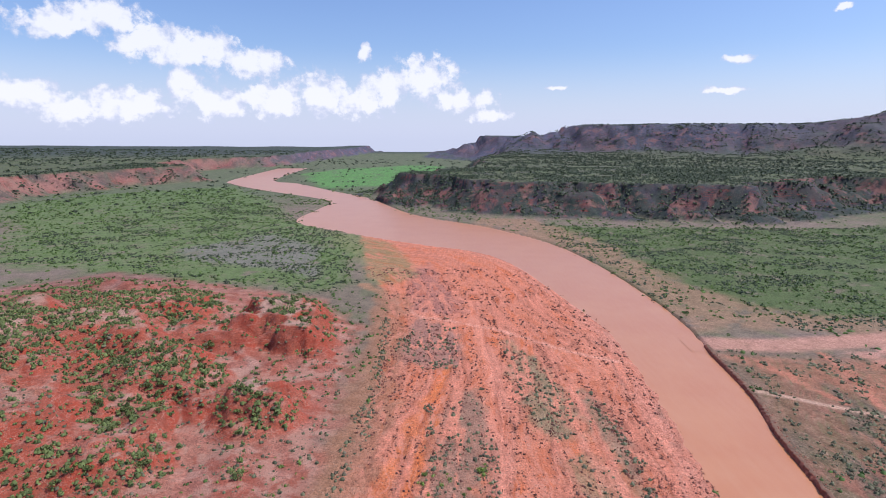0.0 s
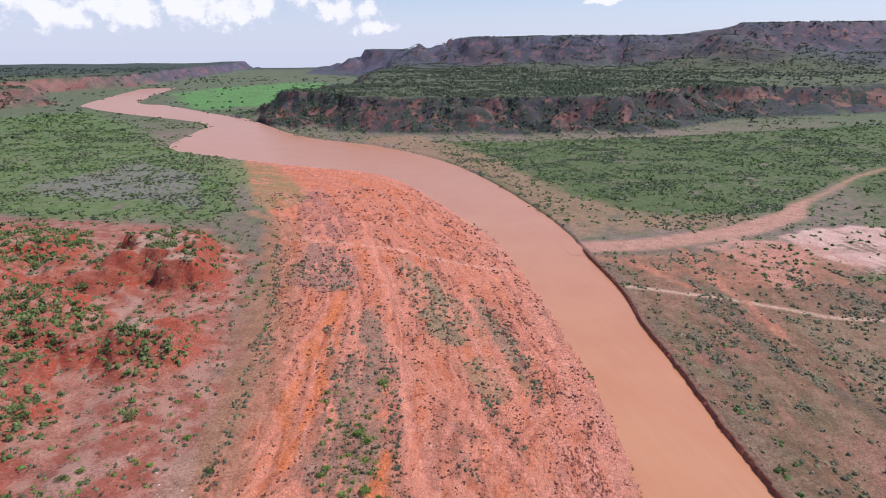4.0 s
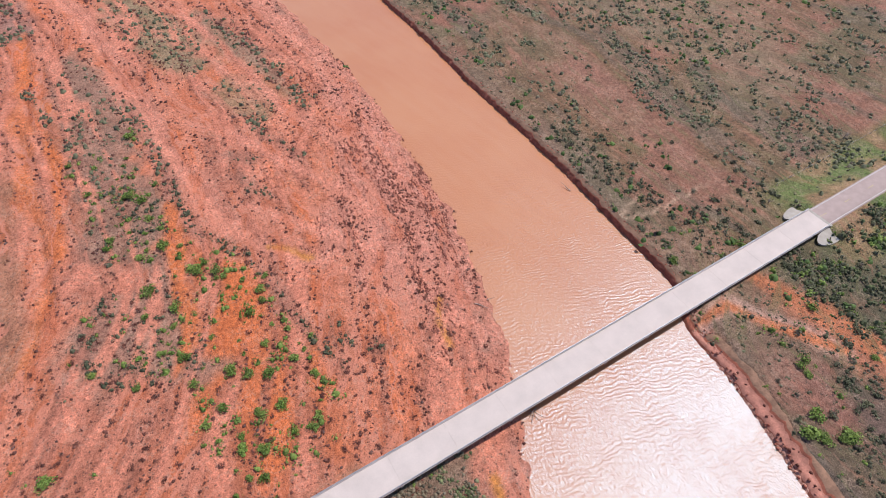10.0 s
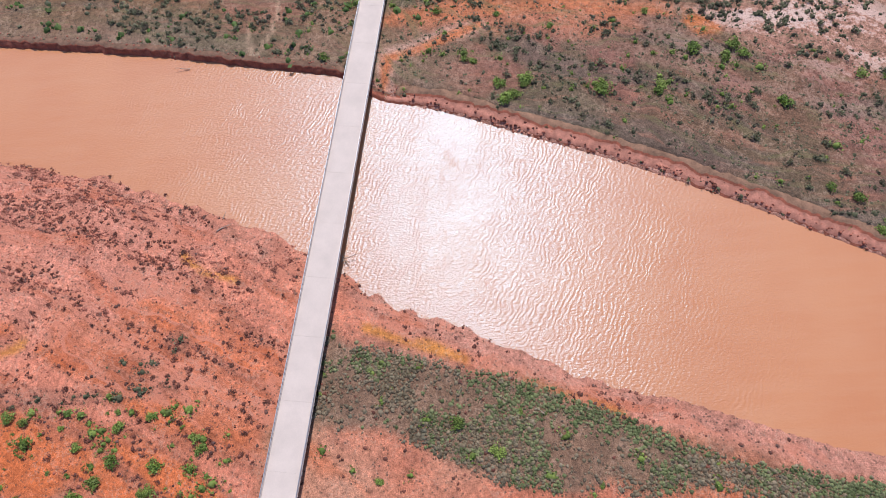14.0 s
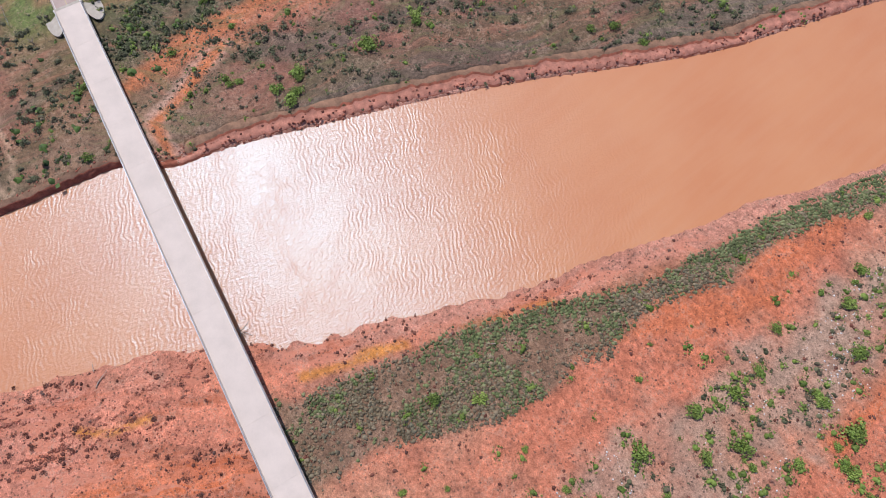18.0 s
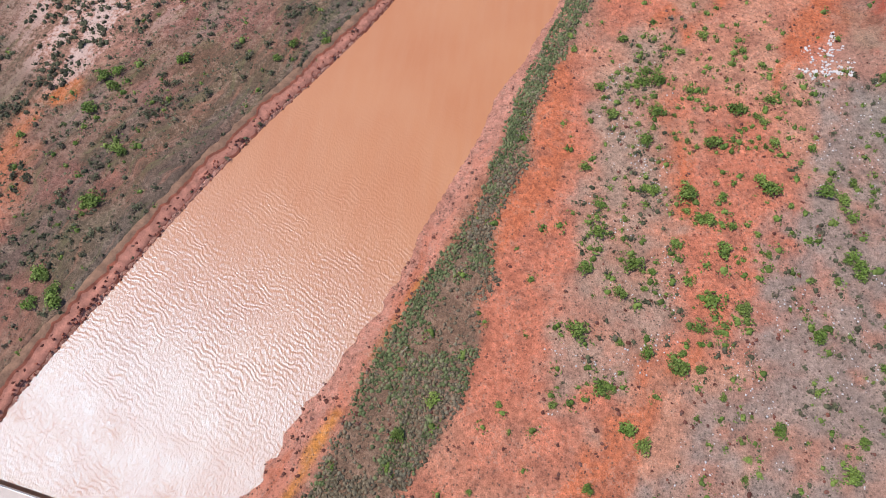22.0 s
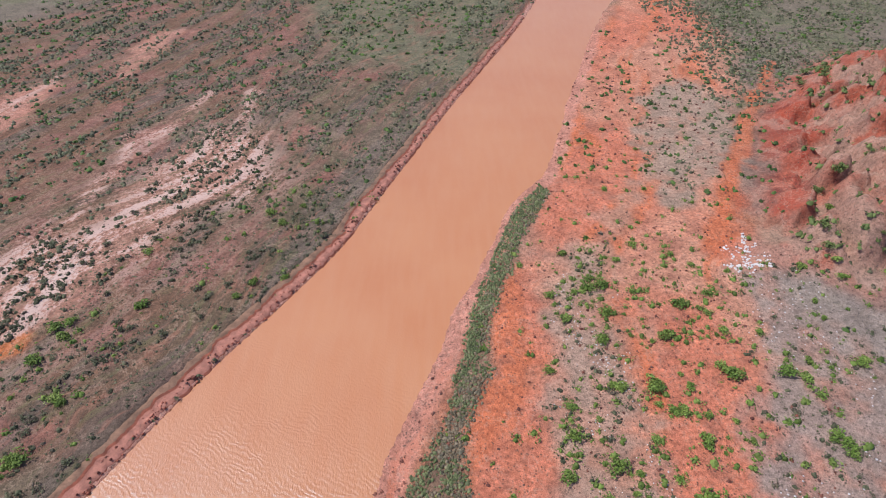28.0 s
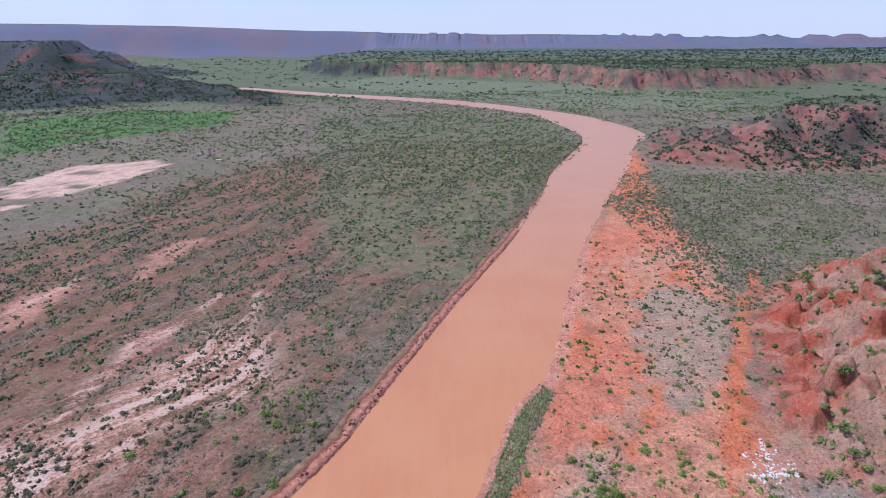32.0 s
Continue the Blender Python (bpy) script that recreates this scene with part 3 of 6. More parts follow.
LANES = [[(37, 197), (46, 179), (51, 156), (56, 142), (61, 123), (64, 112)], [(34, 140), (43, 121), (49, 109), (55, 96), (58, 82), (62, 68)], [(32, 113), (42, 100), (47, 86), (52, 75), (59, 63), (61, 53)], [(69, 285), (70, 241), (68, 206), (70, 179)]]
ORANGE_LANES = [[(-6, 225), (-13, 194), (-19, 172), (-23, 159)], [(14, 158), (9, 142), (3, 123), (-1, 107), (-9, 97)]]
BRUSH_LINES = [[(22, 225), (21, 192), (16, 163), (14, 142), (21, 124), (23, 103), (24, 84), (25, 70)], [(77, 273), (79, 236), (79, 200), (78, 185)], [(54, 188), (56, 169), (60, 151)], [(35, 157), (38, 148), (40, 139)], [(38, 170), (44, 161)], [(30, 86), (31, 78), (36, 70)], [(-46, 413), (-37, 327), (-35, 256), (-36, 214)], [(-7, 257), (-5, 219), (0, 191), (1, 164)], [(-16, 133), (-22, 124), (-26, 116)]]
POND_EAST = [(130, -73), (129, -78), (126, -84), (119, -82), (119, -75), (124, -72)]
RED_PATCH = [(188, -14), (190, -22), (182, -32), (178, -28), (182, -18)]
CLIFF_EAST = [(-249, 1338), (-46, 1023), (112, 951), (364, 860), (535, 853), (799, 1006), (1200, 1050), (2200, 1300), (3000, 2500), (2000, 3500), (300, 3400), (100, 2700), (-20, 1750), (-120, 1480)]
MESA_FAR = [(-150, 3700), (300, 3000), (700, 2700), (1300, 2350), (2000, 2000), (3200, 1700), (4700, 2500), (4400, 4600), (500, 4700), (-100, 4500)]
MESA_NEAR = [(1150, 2300), (1700, 1850), (2600, 1650), (3600, 2000), (3400, 2900), (1900, 2900)]
CLIFF_WEST = [(-887, 1116), (-870, 1316), (-821, 1525), (-726, 1786), (-900, 1950), (-950, 2300), (-760, 2600), (-690, 3068), (-500, 4800), (-4800, 4800), (-4800, 300), (-1600, 700), (-1100, 950)]
CLIFF_SOUTH = [(511, -2179), (211, -2167), (-194, -1985), (-421, -1422), (-736, -1500), (-1104, -1691), (-2500, -1900), (-4500, -2500), (-4500, -4300), (600, -4300), (700, -2600)]
RIM_SOUTH = [(-4800, -3700), (-1500, -3950), (700, -3950), (2500, -3700), (4800, -3400), (4800, -4950), (-4800, -4950)]
HILL_RED_FOOT = [(-330, 540), (-261, 515), (-107, 450), (-62, 376), (-54, 310), (-50, 235), (-52, 185), (-58, 150), (-70, 110), (-100, 60), (-230, 40), (-420, 150), (-440, 400)]
HILL_DARK = [(1500, -950), (839, -1028), (726, -1101), (591, -1173), (345, -1067), (292, -1115), (430, -1442), (700, -1700), (1500, -1600)]
HILL_BACK = [(1500, -1700), (900, -2200), (1300, -2700), (2600, -2700), (2900, -1500)]
HILL_BEND = [(-256, -757), (-215, -669), (-186, -567), (-229, -540), (-300, -514), (-401, -491), (-600, -450), (-950, -500), (-950, -950), (-600, -880), (-400, -820)]
HILL_RED = [(-330, 540), (-261, 515), (-107, 450), (-62, 376), (-57, 310), (-52, 235), (-58, 185), (-66, 150), (-80, 110), (-120, 70), (-230, 60), (-400, 200), (-420, 400)]
HILL_SPUR = [(-104, -118), (-108, -132), (-113, -151), (-124, -174), (-142, -214), (-165, -250), (-204, -280), (-260, -296), (-380, -250), (-380, -80), (-240, -60), (-150, -90), (-118, -105)]


def hash2(i, j, seed):
    h = (i.astype(np.int64) * 374761393 + j.astype(np.int64) * 668265263 + seed * 69069) & 0xFFFFFFFF
    h = ((h ^ (h >> 13)) * 1274126177) & 0xFFFFFFFF
    return ((h ^ (h >> 16)) & 0xFFFF) / 65535.0


def vnoise(x, y, seed=0):
    """Smooth noise, 0 to 1, one cell a metre."""
    i, j = np.floor(x), np.floor(y)
    u, v = x - i, y - j
    u, v = u * u * (3 - 2 * u), v * v * (3 - 2 * v)
    a, b, c, d = hash2(i, j, seed), hash2(i + 1, j, seed), hash2(i, j + 1, seed), hash2(i + 1, j + 1, seed)
    return (a * (1 - u) + b * u) * (1 - v) + (c * (1 - u) + d * u) * v


def fbm(x, y, size, octaves=4, seed=0):
    total, amp, norm = 0.0, 1.0, 0.0
    for k in range(octaves):
        total = total + amp * vnoise(x / size * 2**k + 17.3 * k, y / size * 2**k - 9.1 * k, seed + k)
        norm += amp
        amp *= 0.5
    return total / norm


def smooth(v, a, b):
    t = np.clip((v - a) / (b - a), 0, 1)
    return t * t * (3 - 2 * t)


def sdf(poly, x, y):
    """Signed distance to a closed line, negative inside."""
    p = np.array(poly, float)
    best, inside = np.full(x.shape, 1e18), np.zeros(x.shape, bool)
    for a, b in zip(p, np.roll(p, -1, 0)):
        e = b - a
        wx, wy = x - a[0], y - a[1]
        t = np.clip((wx * e[0] + wy * e[1]) / (e @ e + 1e-9), 0, 1)
        best = np.minimum(best, (wx - e[0] * t) ** 2 + (wy - e[1] * t) ** 2)
        cross = (a[1] > y) != (b[1] > y)
        inside ^= cross & (wx < e[0] * (y - a[1]) / (e[1] if abs(e[1]) > 1e-9 else 1e-9))
    return np.sqrt(best) * np.where(inside, -1, 1)


def line_gap(line, x, y):
    p = np.array(line, float)
    best = np.full(x.shape, 1e18)
    for a, b in zip(p[:-1], p[1:]):
        e = b - a
        wx, wy = x - a[0], y - a[1]
        t = np.clip((wx * e[0] + wy * e[1]) / (e @ e + 1e-9), 0, 1)
        best = np.minimum(best, (wx - e[0] * t) ** 2 + (wy - e[1] * t) ** 2)
    return np.sqrt(best)


def near(func, shape, x, y, reach):
    """func only where x, y come within reach of the shape; a large gap elsewhere."""
    p = np.array(shape, float)
    (x0, y0), (x1, y1) = p.min(0) - reach, p.max(0) + reach
    m = (x > x0) & (x < x1) & (y > y0) & (y < y1)
    out = np.full(x.shape, 1e6)
    if m.any():
        out[m] = func(shape, x[m], y[m])
    return out


def patch(poly, x, y, soft=4.0, ragged=8.0, seed=0, size=14.0):
    """0 to 1 inside a patch of soil with a ragged edge."""
    d = near(sdf, poly, x, y, soft + ragged + 5)
    return smooth(-d + (fbm(x, y, size, 4, seed) - 0.5) * 2 * ragged, -soft, soft)


def strip(line, x, y, half, soft=1.5, ragged=1.5, seed=0):
    bend = min(5.0, 1.5 * half)
    d = near(line_gap, line, x + (fbm(x, y, 24, 3, seed + 7) - 0.5) * 2 * bend, y, half + soft + ragged + 10)
    return smooth(half - d + (fbm(x, y, 9, 3, seed) - 0.5) * 2 * ragged, -soft, soft)



def sparser(line):
    """Keeps every point of a line near the bridge and every sixth farther out."""
    return line[[i for i, p in enumerate(line) if np.hypot(*p) < 420 or i % 6 == 0 or i == len(line) - 1]]


RIVER = np.vstack([sparser(cat_rom(RIGHT_NORTH + RIGHT_SOUTH, 8.0)), sparser(cat_rom(LEFT_NORTH + LEFT_SOUTH, 8.0))[::-1]])
GAPS = {}
ROAD_A, ROAD_D = np.array([9.6, 41.8]), np.array([0.9887, -0.1503])
ROAD_N = np.array([0.1503, 0.9887])
DECK_Z, EAST_END, WEST_END = 2.7, 158.4, -65.0
# hills: outline of the foot, height, run of the slope, depth and size of the gullies
HILLS = [
    (CLIFF_EAST, 56, 120, 95, 130), (MESA_FAR, 140, 420, 260, 420), (MESA_NEAR, 55, 300, 160, 380),
    (CLIFF_WEST, 47, 70, 60, 100), (CLIFF_SOUTH, 50, 75, 60, 110), (RIM_SOUTH, 1, 420, 60, 700), (RIDGE_NORTH, 18, 420, 120, 300),
    (HILL_DARK, 50, 300, 120, 160), (HILL_BACK, 118, 420, 260, 300), (HILL_BEND, 52, 170, 90, 90),
    (HILL_RED, 20, 150, 90, 70), (HILL_NOSE, 13, 26, 16, 22), (HILL_KNOB, 9, 24, 12, 20), (HILL_SPUR, 24, 46, 26, 17),
]


def braid(x, y):
    """0 in the threads of the old flood channels on the bar, growing away from them."""
    lat = river_gap(x, y) + (fbm(x, y, 70, 2, 79) - 0.5) * 22
    return np.abs(fbm(lat, y * 0.11, 11.0, 3, 25) - 0.5)


def river_gap(x, y):
    key = (x.size, float(x.sum()), float(y.sum()))
    if key not in GAPS:
        if len(GAPS) > 3:
            GAPS.pop(next(iter(GAPS)))
        GAPS[key] = near(sdf, RIVER, x, y, 500)
    return GAPS[key]


def embankment(x, y):
    """How far a point lies along and across the road."""
    u = (x - ROAD_A[0]) * ROAD_D[0] + (y - ROAD_A[1]) * ROAD_D[1]
    v = (x - ROAD_A[0]) * ROAD_N[0] + (y - ROAD_A[1]) * ROAD_N[1]
    return u, v


def hills(x, y):
    z, top = np.zeros(x.shape), np.zeros(x.shape)
    for k, (poly, h, run, deep, size) in enumerate(HILLS):
        d = near(sdf, poly, x, y, 10)
        on = d < 10
        if not on.any():
            continue
        xs, ys = x[on], y[on]
        rid = 1 - np.abs(2 * fbm(xs, ys, size, 4, 40 + k) - 1) * 1.6
        s = np.clip(-d[on], 0, None)
        s = s - deep * np.clip(rid - 0.35, 0, 1) * smooth(s, 0, run * 0.5) * (1 - 0.7 * smooth(s, run, run * 3))
        t = np.clip(s / run, 0, 1)
        prof = np.where(t < 0.55, 0.62 * (t / 0.55) ** 1.25, 0.62 + 0.38 * smooth(t, 0.55, 0.8))
        if poly is RIM_SOUTH:
            prof = smooth(t, 0, 1)
            h = np.interp(xs, (-4800, -3000, 0, 2000, 3200), (60, 85, 160, 198, 214))
        zz = h * prof * (0.9 + 0.2 * fbm(xs, ys, size * 2.2, 3, 60 + k))
        z[on] += zz
        top[on] = np.maximum(top[on], t)
    return z, top


def height(x, y):
    x, y = np.asarray(x, float), np.asarray(y, float)
    rg = river_gap(x, y)
    far = np.hypot(x, y)
    z = 0.15 + (fbm(x, y, 38, 4, 3) - 0.5) * 1.3 + (fbm(x, y, 6, 3, 5) - 0.5) * 0.35
    z = z + (fbm(x, y, 420, 3, 9) - 0.5) * 8 * smooth(far, 500, 1500)
    z = z + 24 * smooth(far, 2000, 4700)
    # the bar is low and cut by old channels that run with the river
    bar = patch(BAR, x, y, 12, 4, 11)
    rgw = rg + (fbm(x, y, 60, 2, 77) - 0.5) * 16
    furrow = np.abs(2 * fbm(rgw, y * 0.12, 6.0, 3, 21) - 1)
    z = z * (1 - bar) + bar * (-0.55 + np.clip(rg, 0, 90) * 0.011 + (furrow - 0.4) * 0.75 + (fbm(x, y, 2.6, 2, 8) - 0.5) * 0.35)
    hz, _ = hills(x, y)
    z = z + hz + smooth(hz, 1.5, 9) * smooth(far, 1500, 800) * (1 - np.abs(2 * fbm(x, y, 46, 4, 63) - 1) * 2.2) * 3.4
    z = z + smooth(hz, 1.5, 6) * smooth(far, 700, 400) * (0.3 - np.abs(2 * fbm(x, y, 13, 3, 66) - 1)) * 2.2
    z = z + smooth(hz, 1.5, 6) * smooth(far, 420, 300) * (0.35 - np.abs(2 * fbm(x, y, 6.5, 3, 67) - 1)) * 1.5
    ck = near(line_gap, CREEK, x, y, 40)
    z = z - 1.25 * smooth(-ck, -11, -6) * (1 - 0.85 * smooth(x, 370, 450))
    for k, line in enumerate((GULLY, WASH, WASH_EAST)):
        z = z - 0.7 * strip(line, x, y, 1.6, 1.4, 1.0, 30 + k)
    # banks: a cut bank on the outer side, a shelving shore on the bar
    east = smooth(sdf_side(x, y), -1, 1)
    steep = 2.2 + (fbm(x, y, 5, 3, 13) - 0.5) * 3.2
    lo = -1.9 - 0.6 * smooth(-rg, 0, 12)
    cell = np.clip(far - 330, 0, None) * 0.022
    bench = smooth(y, 40, 0) * smooth(y, -520, -380)
    trim = smooth(y, 330, 300) * smooth(y, -330, -300)
    cut = smooth(rg, 1.1 * trim + cell, np.maximum(steep, 0.7) * (1 - 0.5 * trim) + 1.5 * trim + cell)
    ledge = rg + (fbm(x, y, 6, 3, 15) - 0.5) * 3.5
    cut = cut * (1 - bench) + bench * (0.5 * smooth(rg, -0.2 + cell, 1.0 + cell) + 0.5 * smooth(ledge, 4.6 + cell + trim, 6.0 + cell + trim))
    shore = smooth(rg + (fbm(x, y, 7, 4, 14) - 0.5) * 6 * (1 - smooth(far, 300, 500)), -2.0 + cell, 6 + cell)
    low = smooth(y, -25, -50) * smooth(y, -420, -330)
    scarp = 0.6 * smooth(rg + (fbm(x, y, 7, 3, 14) - 0.5) * 1.6, -0.9 + cell, 0.5 + cell) + 0.4 * smooth(rg, 3 + cell, 8 + cell)
    shore = shore * (1 - low) + scarp * low
    k = east * cut + (1 - east) * shore
    zb = np.maximum(z, 0.45 + 0.5 * smooth(rg, 45, 8) * smooth(far, 520, 330)) * east + z * (1 - east)
    z = lo * (1 - k) + zb * k
    # road embankment beyond both bridge ends
    u, v = embankment(x, y)
    reach = np.maximum(EAST_END + 1.5 - u, u - (WEST_END - 1.5))
    reach = np.where((u > EAST_END - 15) | (u < WEST_END + 15), reach, 99)
    side = np.maximum(np.abs(v) - 6.2, 0)
    fill = DECK_Z - 0.32 - side * 0.5 - np.clip(np.where(u > 40, EAST_END + 1.0 - u, u - WEST_END + 1.0), 0, 40) * 0.6
    fill = np.where((u > EAST_END - 15) | (u < WEST_END + 15), fill, -9)
    fade = 1 - smooth(u, 420, 700)
    return np.maximum(z, fill * fade - 9 * (1 - fade))


def sdf_side(x, y):
    """Positive on the outer (east) side of the river's middle."""
    n = 60
    mid = []
    for s in np.linspace(0, 1, n):
        a, b = RIGHT[int(s * (len(RIGHT) - 1))], LEFT[int(s * (len(LEFT) - 1))]
        mid.append((a + b) / 2)
    poly = np.vstack([mid, [(5200, -2000), (5200, 3000), (-600, 3000)]])
    return -sdf_fast(poly, x, y)


def sdf_fast(poly, x, y):
    """+-1 by side alone."""
    p = np.array(poly, float)
    inside = np.zeros(x.shape, bool)
    for a, b in zip(p, np.roll(p, -1, 0)):
        e = b - a
        cross = (a[1] > y) != (b[1] > y)
        inside ^= cross & ((x - a[0]) < e[0] * (y - a[1]) / (e[1] if abs(e[1]) > 1e-9 else 1e-9))
    return np.where(inside, -1.0, 1.0)


def graded(lo, hi, a, b, step, bands):
    """Lines that are step apart between a and b and grow apart beyond, but no wider than w from p to q for each band."""
    def gap(v):
        g = step + 0.024 * max(a - v, v - b, 0)
        for p, q, w in bands:
            if p < v < q:
                g = min(g, w)
        return g

    up, down = [a], [a]
    while up[-1] < hi:
        up.append(up[-1] + gap(up[-1]))
    while down[-1] > lo:
        down.append(down[-1] - gap(down[-1]))
    return np.array(down[:0:-1] + up)


def mesh_from(name, verts, faces, material_):
    """A mesh from arrays of corners and of quads."""
    me = bpy.data.meshes.new(name)
    verts, faces = np.asarray(verts, np.float32), np.asarray(faces, np.int32)
    me.vertices.add(len(verts))
    me.vertices.foreach_set("co", verts.ravel())
    k = faces.shape[1]
    me.loops.add(faces.size)
    me.loops.foreach_set("vertex_index", faces.ravel())
    me.polygons.add(len(faces))
    me.polygons.foreach_set("loop_start", np.arange(0, faces.size, k, dtype=np.int32))
    me.update(calc_edges=True)
    me.materials.append(material_)
    return me


# ---- soils ----
def lay(base, mask, tone):
    return base * (1 - mask[:, None]) + np.asarray(tone)[None, :] * mask[:, None]


def soil(x, y, z, slope, hill, top):
    n1, n2, n3 = fbm(x, y, 55, 4, 101), fbm(x, y, 16, 4, 102), fbm(x, y, 5, 3, 103)
    far = np.hypot(x, y)
    litter = np.full(x.shape, 0.8)
    c = np.tile(rgb(128, 114, 96), (len(x), 1))
    c = lay(c, smooth(n1, 0.42, 0.6), rgb(136, 118, 104))
    c = lay(c, smooth(n2, 0.5, 0.66) * 0.6, rgb(112, 114, 82))
    c = lay(c, smooth(far, 1000, 1500) * 0.7, rgb(92, 108, 76))
    # scrub land on the outer bank
    e = patch(EAST_PLAIN, x, y, 25, 25, 111, 40)
    tone = lay(lay(np.tile(rgb(146, 110, 82), (len(x), 1)), smooth(n1, 0.4, 0.62), rgb(132, 112, 84)), smooth(n2, 0.52, 0.68), rgb(164, 114, 92))
    rge = river_gap(x, y)
    ridge = fbm(rge + (fbm(x, y, 70, 2, 78) - 0.5) * 30, y * 0.1 + x * 0.05, 9.0, 4, 23)
    tone = lay(tone, smooth(ridge, 0.54, 0.66) * 0.4, rgb(180, 132, 110))
    tone = lay(tone, smooth(ridge, 0.46, 0.36) * 0.6, rgb(126, 112, 96))
    south = smooth(y, 30, -40)[:, None]
    tone = tone * (1 - south) + tone * np.array([0.88, 0.87, 0.97])[None] * south
    c = c * (1 - e[:, None]) + 0.82 * tone * e[:, None]
    for poly, tone, k, seed in (
        (GREEN_EAST, rgb(86, 104, 58), 0.9, 1), (GREEN_WEST, rgb(104, 124, 72), 0.9, 2), (MEADOW_SOUTH, rgb(82, 122, 58), 0.95, 3),
        (MEADOW_NORTH, rgb(100, 146, 78), 0.95, 4), (SAGE_WEST, rgb(132, 124, 116), 0.8, 5), (SAGE_EAST, rgb(160, 126, 100), 0.85, 6),
        (GREY_FLAT, rgb(146, 122, 96), 0.65, 7), (SCRUB_SOUTH, rgb(112, 112, 86), 0.85, 8), (FAR_FLAT, rgb(128, 132, 104), 0.7, 9),
        (WOODS_SOUTH, rgb(94, 92, 70), 0.9, 10), (SAND_FLAT, rgb(218, 180, 166), 0.95, 12), (PINK_BAR, rgb(208, 152, 132), 0.9, 21), (SAND_ISLE, rgb(112, 122, 76), 0.9, 20),
        (DUNE_SOUTH, rgb(222, 182, 162), 0.95, 14), (PALE_SOUTH, rgb(186, 136, 114), 0.6, 15), (PINK_A, rgb(204, 146, 124), 0.8, 17),
        (PINK_B, rgb(204, 142, 120), 0.8, 18), (RED_STREAK, rgb(200, 126, 94), 0.8, 16), (RUSTY, rgb(196, 126, 100), 0.5, 19),
    ):
        big = np.ptp(np.array(poly), 0).max()
        if poly in (SAND_FLAT, DUNE_SOUTH):
            k = k * smooth(fbm(x, y, 26, 5, 199), 0.34, 0.38)
        crisp = 0.25 if poly in (SAND_FLAT, DUNE_SOUTH) else 1.0
        c = lay(c, patch(poly, x, y, (3 + big * 0.015) * crisp, 4 + big * 0.03, 120 + seed, 8 + big * 0.06) * k * smooth(n3 + n2, 0.6, 0.95) ** 0.5, tone)
    w = patch(WEST_SOIL, x, y, 10, 12, 131, 30)
    tone = lay(lay(np.tile(rgb(204, 122, 93), (len(x), 1)), smooth(n1, 0.45, 0.62), rgb(200, 140, 112)), smooth(fbm(river_gap(x, y) + (n1 - 0.5) * 40, y * 0.12, 8.0, 4, 24), 0.5, 0.66) * 0.8, rgb(204, 114, 76))
    tone = lay(tone, smooth(fbm(x, y, 3.2, 3, 104), 0.55, 0.68) * 0.5, rgb(160, 104, 84))
    c = c * (1 - w[:, None]) + 1.1 * tone * w[:, None]
    for poly, tone, k, seed in ((GREY_A, rgb(176, 146, 126), 0.85, 1), (GREY_B, rgb(160, 142, 129), 0.9, 2), (GREY_C, rgb(168, 146, 126), 0.85, 3), (GREY_D2, rgb(182, 150, 128), 0.6, 4), (RED_FAN, rgb(208, 98, 58), 0.8, 5)):
        c = lay(c, patch(poly, x, y, 4, 11, 140 + seed, 10) * k * (0.55 + 0.45 * smooth(n2 + n3, 0.7, 1.1)), tone)
    # the bar: bands of silt, ripped sand and drift that follow the river
    bar = patch(BAR, x, y, 5, 5, 11)
    rg = river_gap(x, y)
    rgw = rg + (fbm(x, y, 60, 2, 77) - 0.5) * 16
    band = fbm(rgw, y * 0.12, 7.0, 3, 22)
    furrow = np.abs(2 * fbm(rgw, y * 0.12, 6.0, 3, 21) - 1)
    tone = np.tile(rgb(203, 122, 91), (len(x), 1))
    tone = lay(tone, smooth(band, 0.5, 0.64), rgb(208, 114, 74))
    tone = lay(tone, smooth(rg, 34, 4) * 0.8, rgb(210, 142, 120))
    tone = lay(tone, smooth(furrow, 0.2, 0.02) * 0.5, rgb(216, 138, 110))
    tone = lay(tone, patch(ORANGE_H, x, y, 4, 6, 151) * 0.9, rgb(208, 112, 66))
    thread = braid(x, y)
    tone = lay(tone, smooth(thread, 0.12, 0.05) * 0.65, rgb(166, 106, 86))
    for poly, t2, k, seed in ((GREY_D, rgb(154, 114, 100), 0.85, 1), (DARK_E, rgb(160, 108, 96), 0.8, 2), (MESQ_F, rgb(154, 116, 96), 0.95, 3), (MESQ_G, rgb(160, 120, 100), 0.9, 4), (ISLE_A, rgb(142, 124, 94), 0.9, 5), (ISLE_B, rgb(146, 122, 98), 0.85, 6), (ISLE_C, rgb(152, 126, 94), 0.8, 7), (DRIFT_I, rgb(204, 134, 112), 0.8, 8)):
        tone = lay(tone, patch(poly, x, y, 4, 9, 160 + seed, 9) * k, t2)
    tone = lay(tone, smooth(thread, 0.045, 0.02) * 0.85, rgb(216, 134, 106))
    tone = lay(tone, strip(GULLY, x, y, 2.6, 2, 3.5, 171) * 0.65, rgb(208, 114, 62))
    tone = lay(tone, strip(GULLY_B, x, y, 2.0, 2, 2, 172) * 0.8, rgb(212, 112, 56))
    tone = lay(tone, strip(WASH, x, y, 5.0, 2.5, 4, 173) * 0.85, rgb(214, 138, 112))
    tone = lay(tone, strip(WASH_B, x, y, 3.0, 2.5, 4, 179) * 0.7, rgb(212, 136, 110))
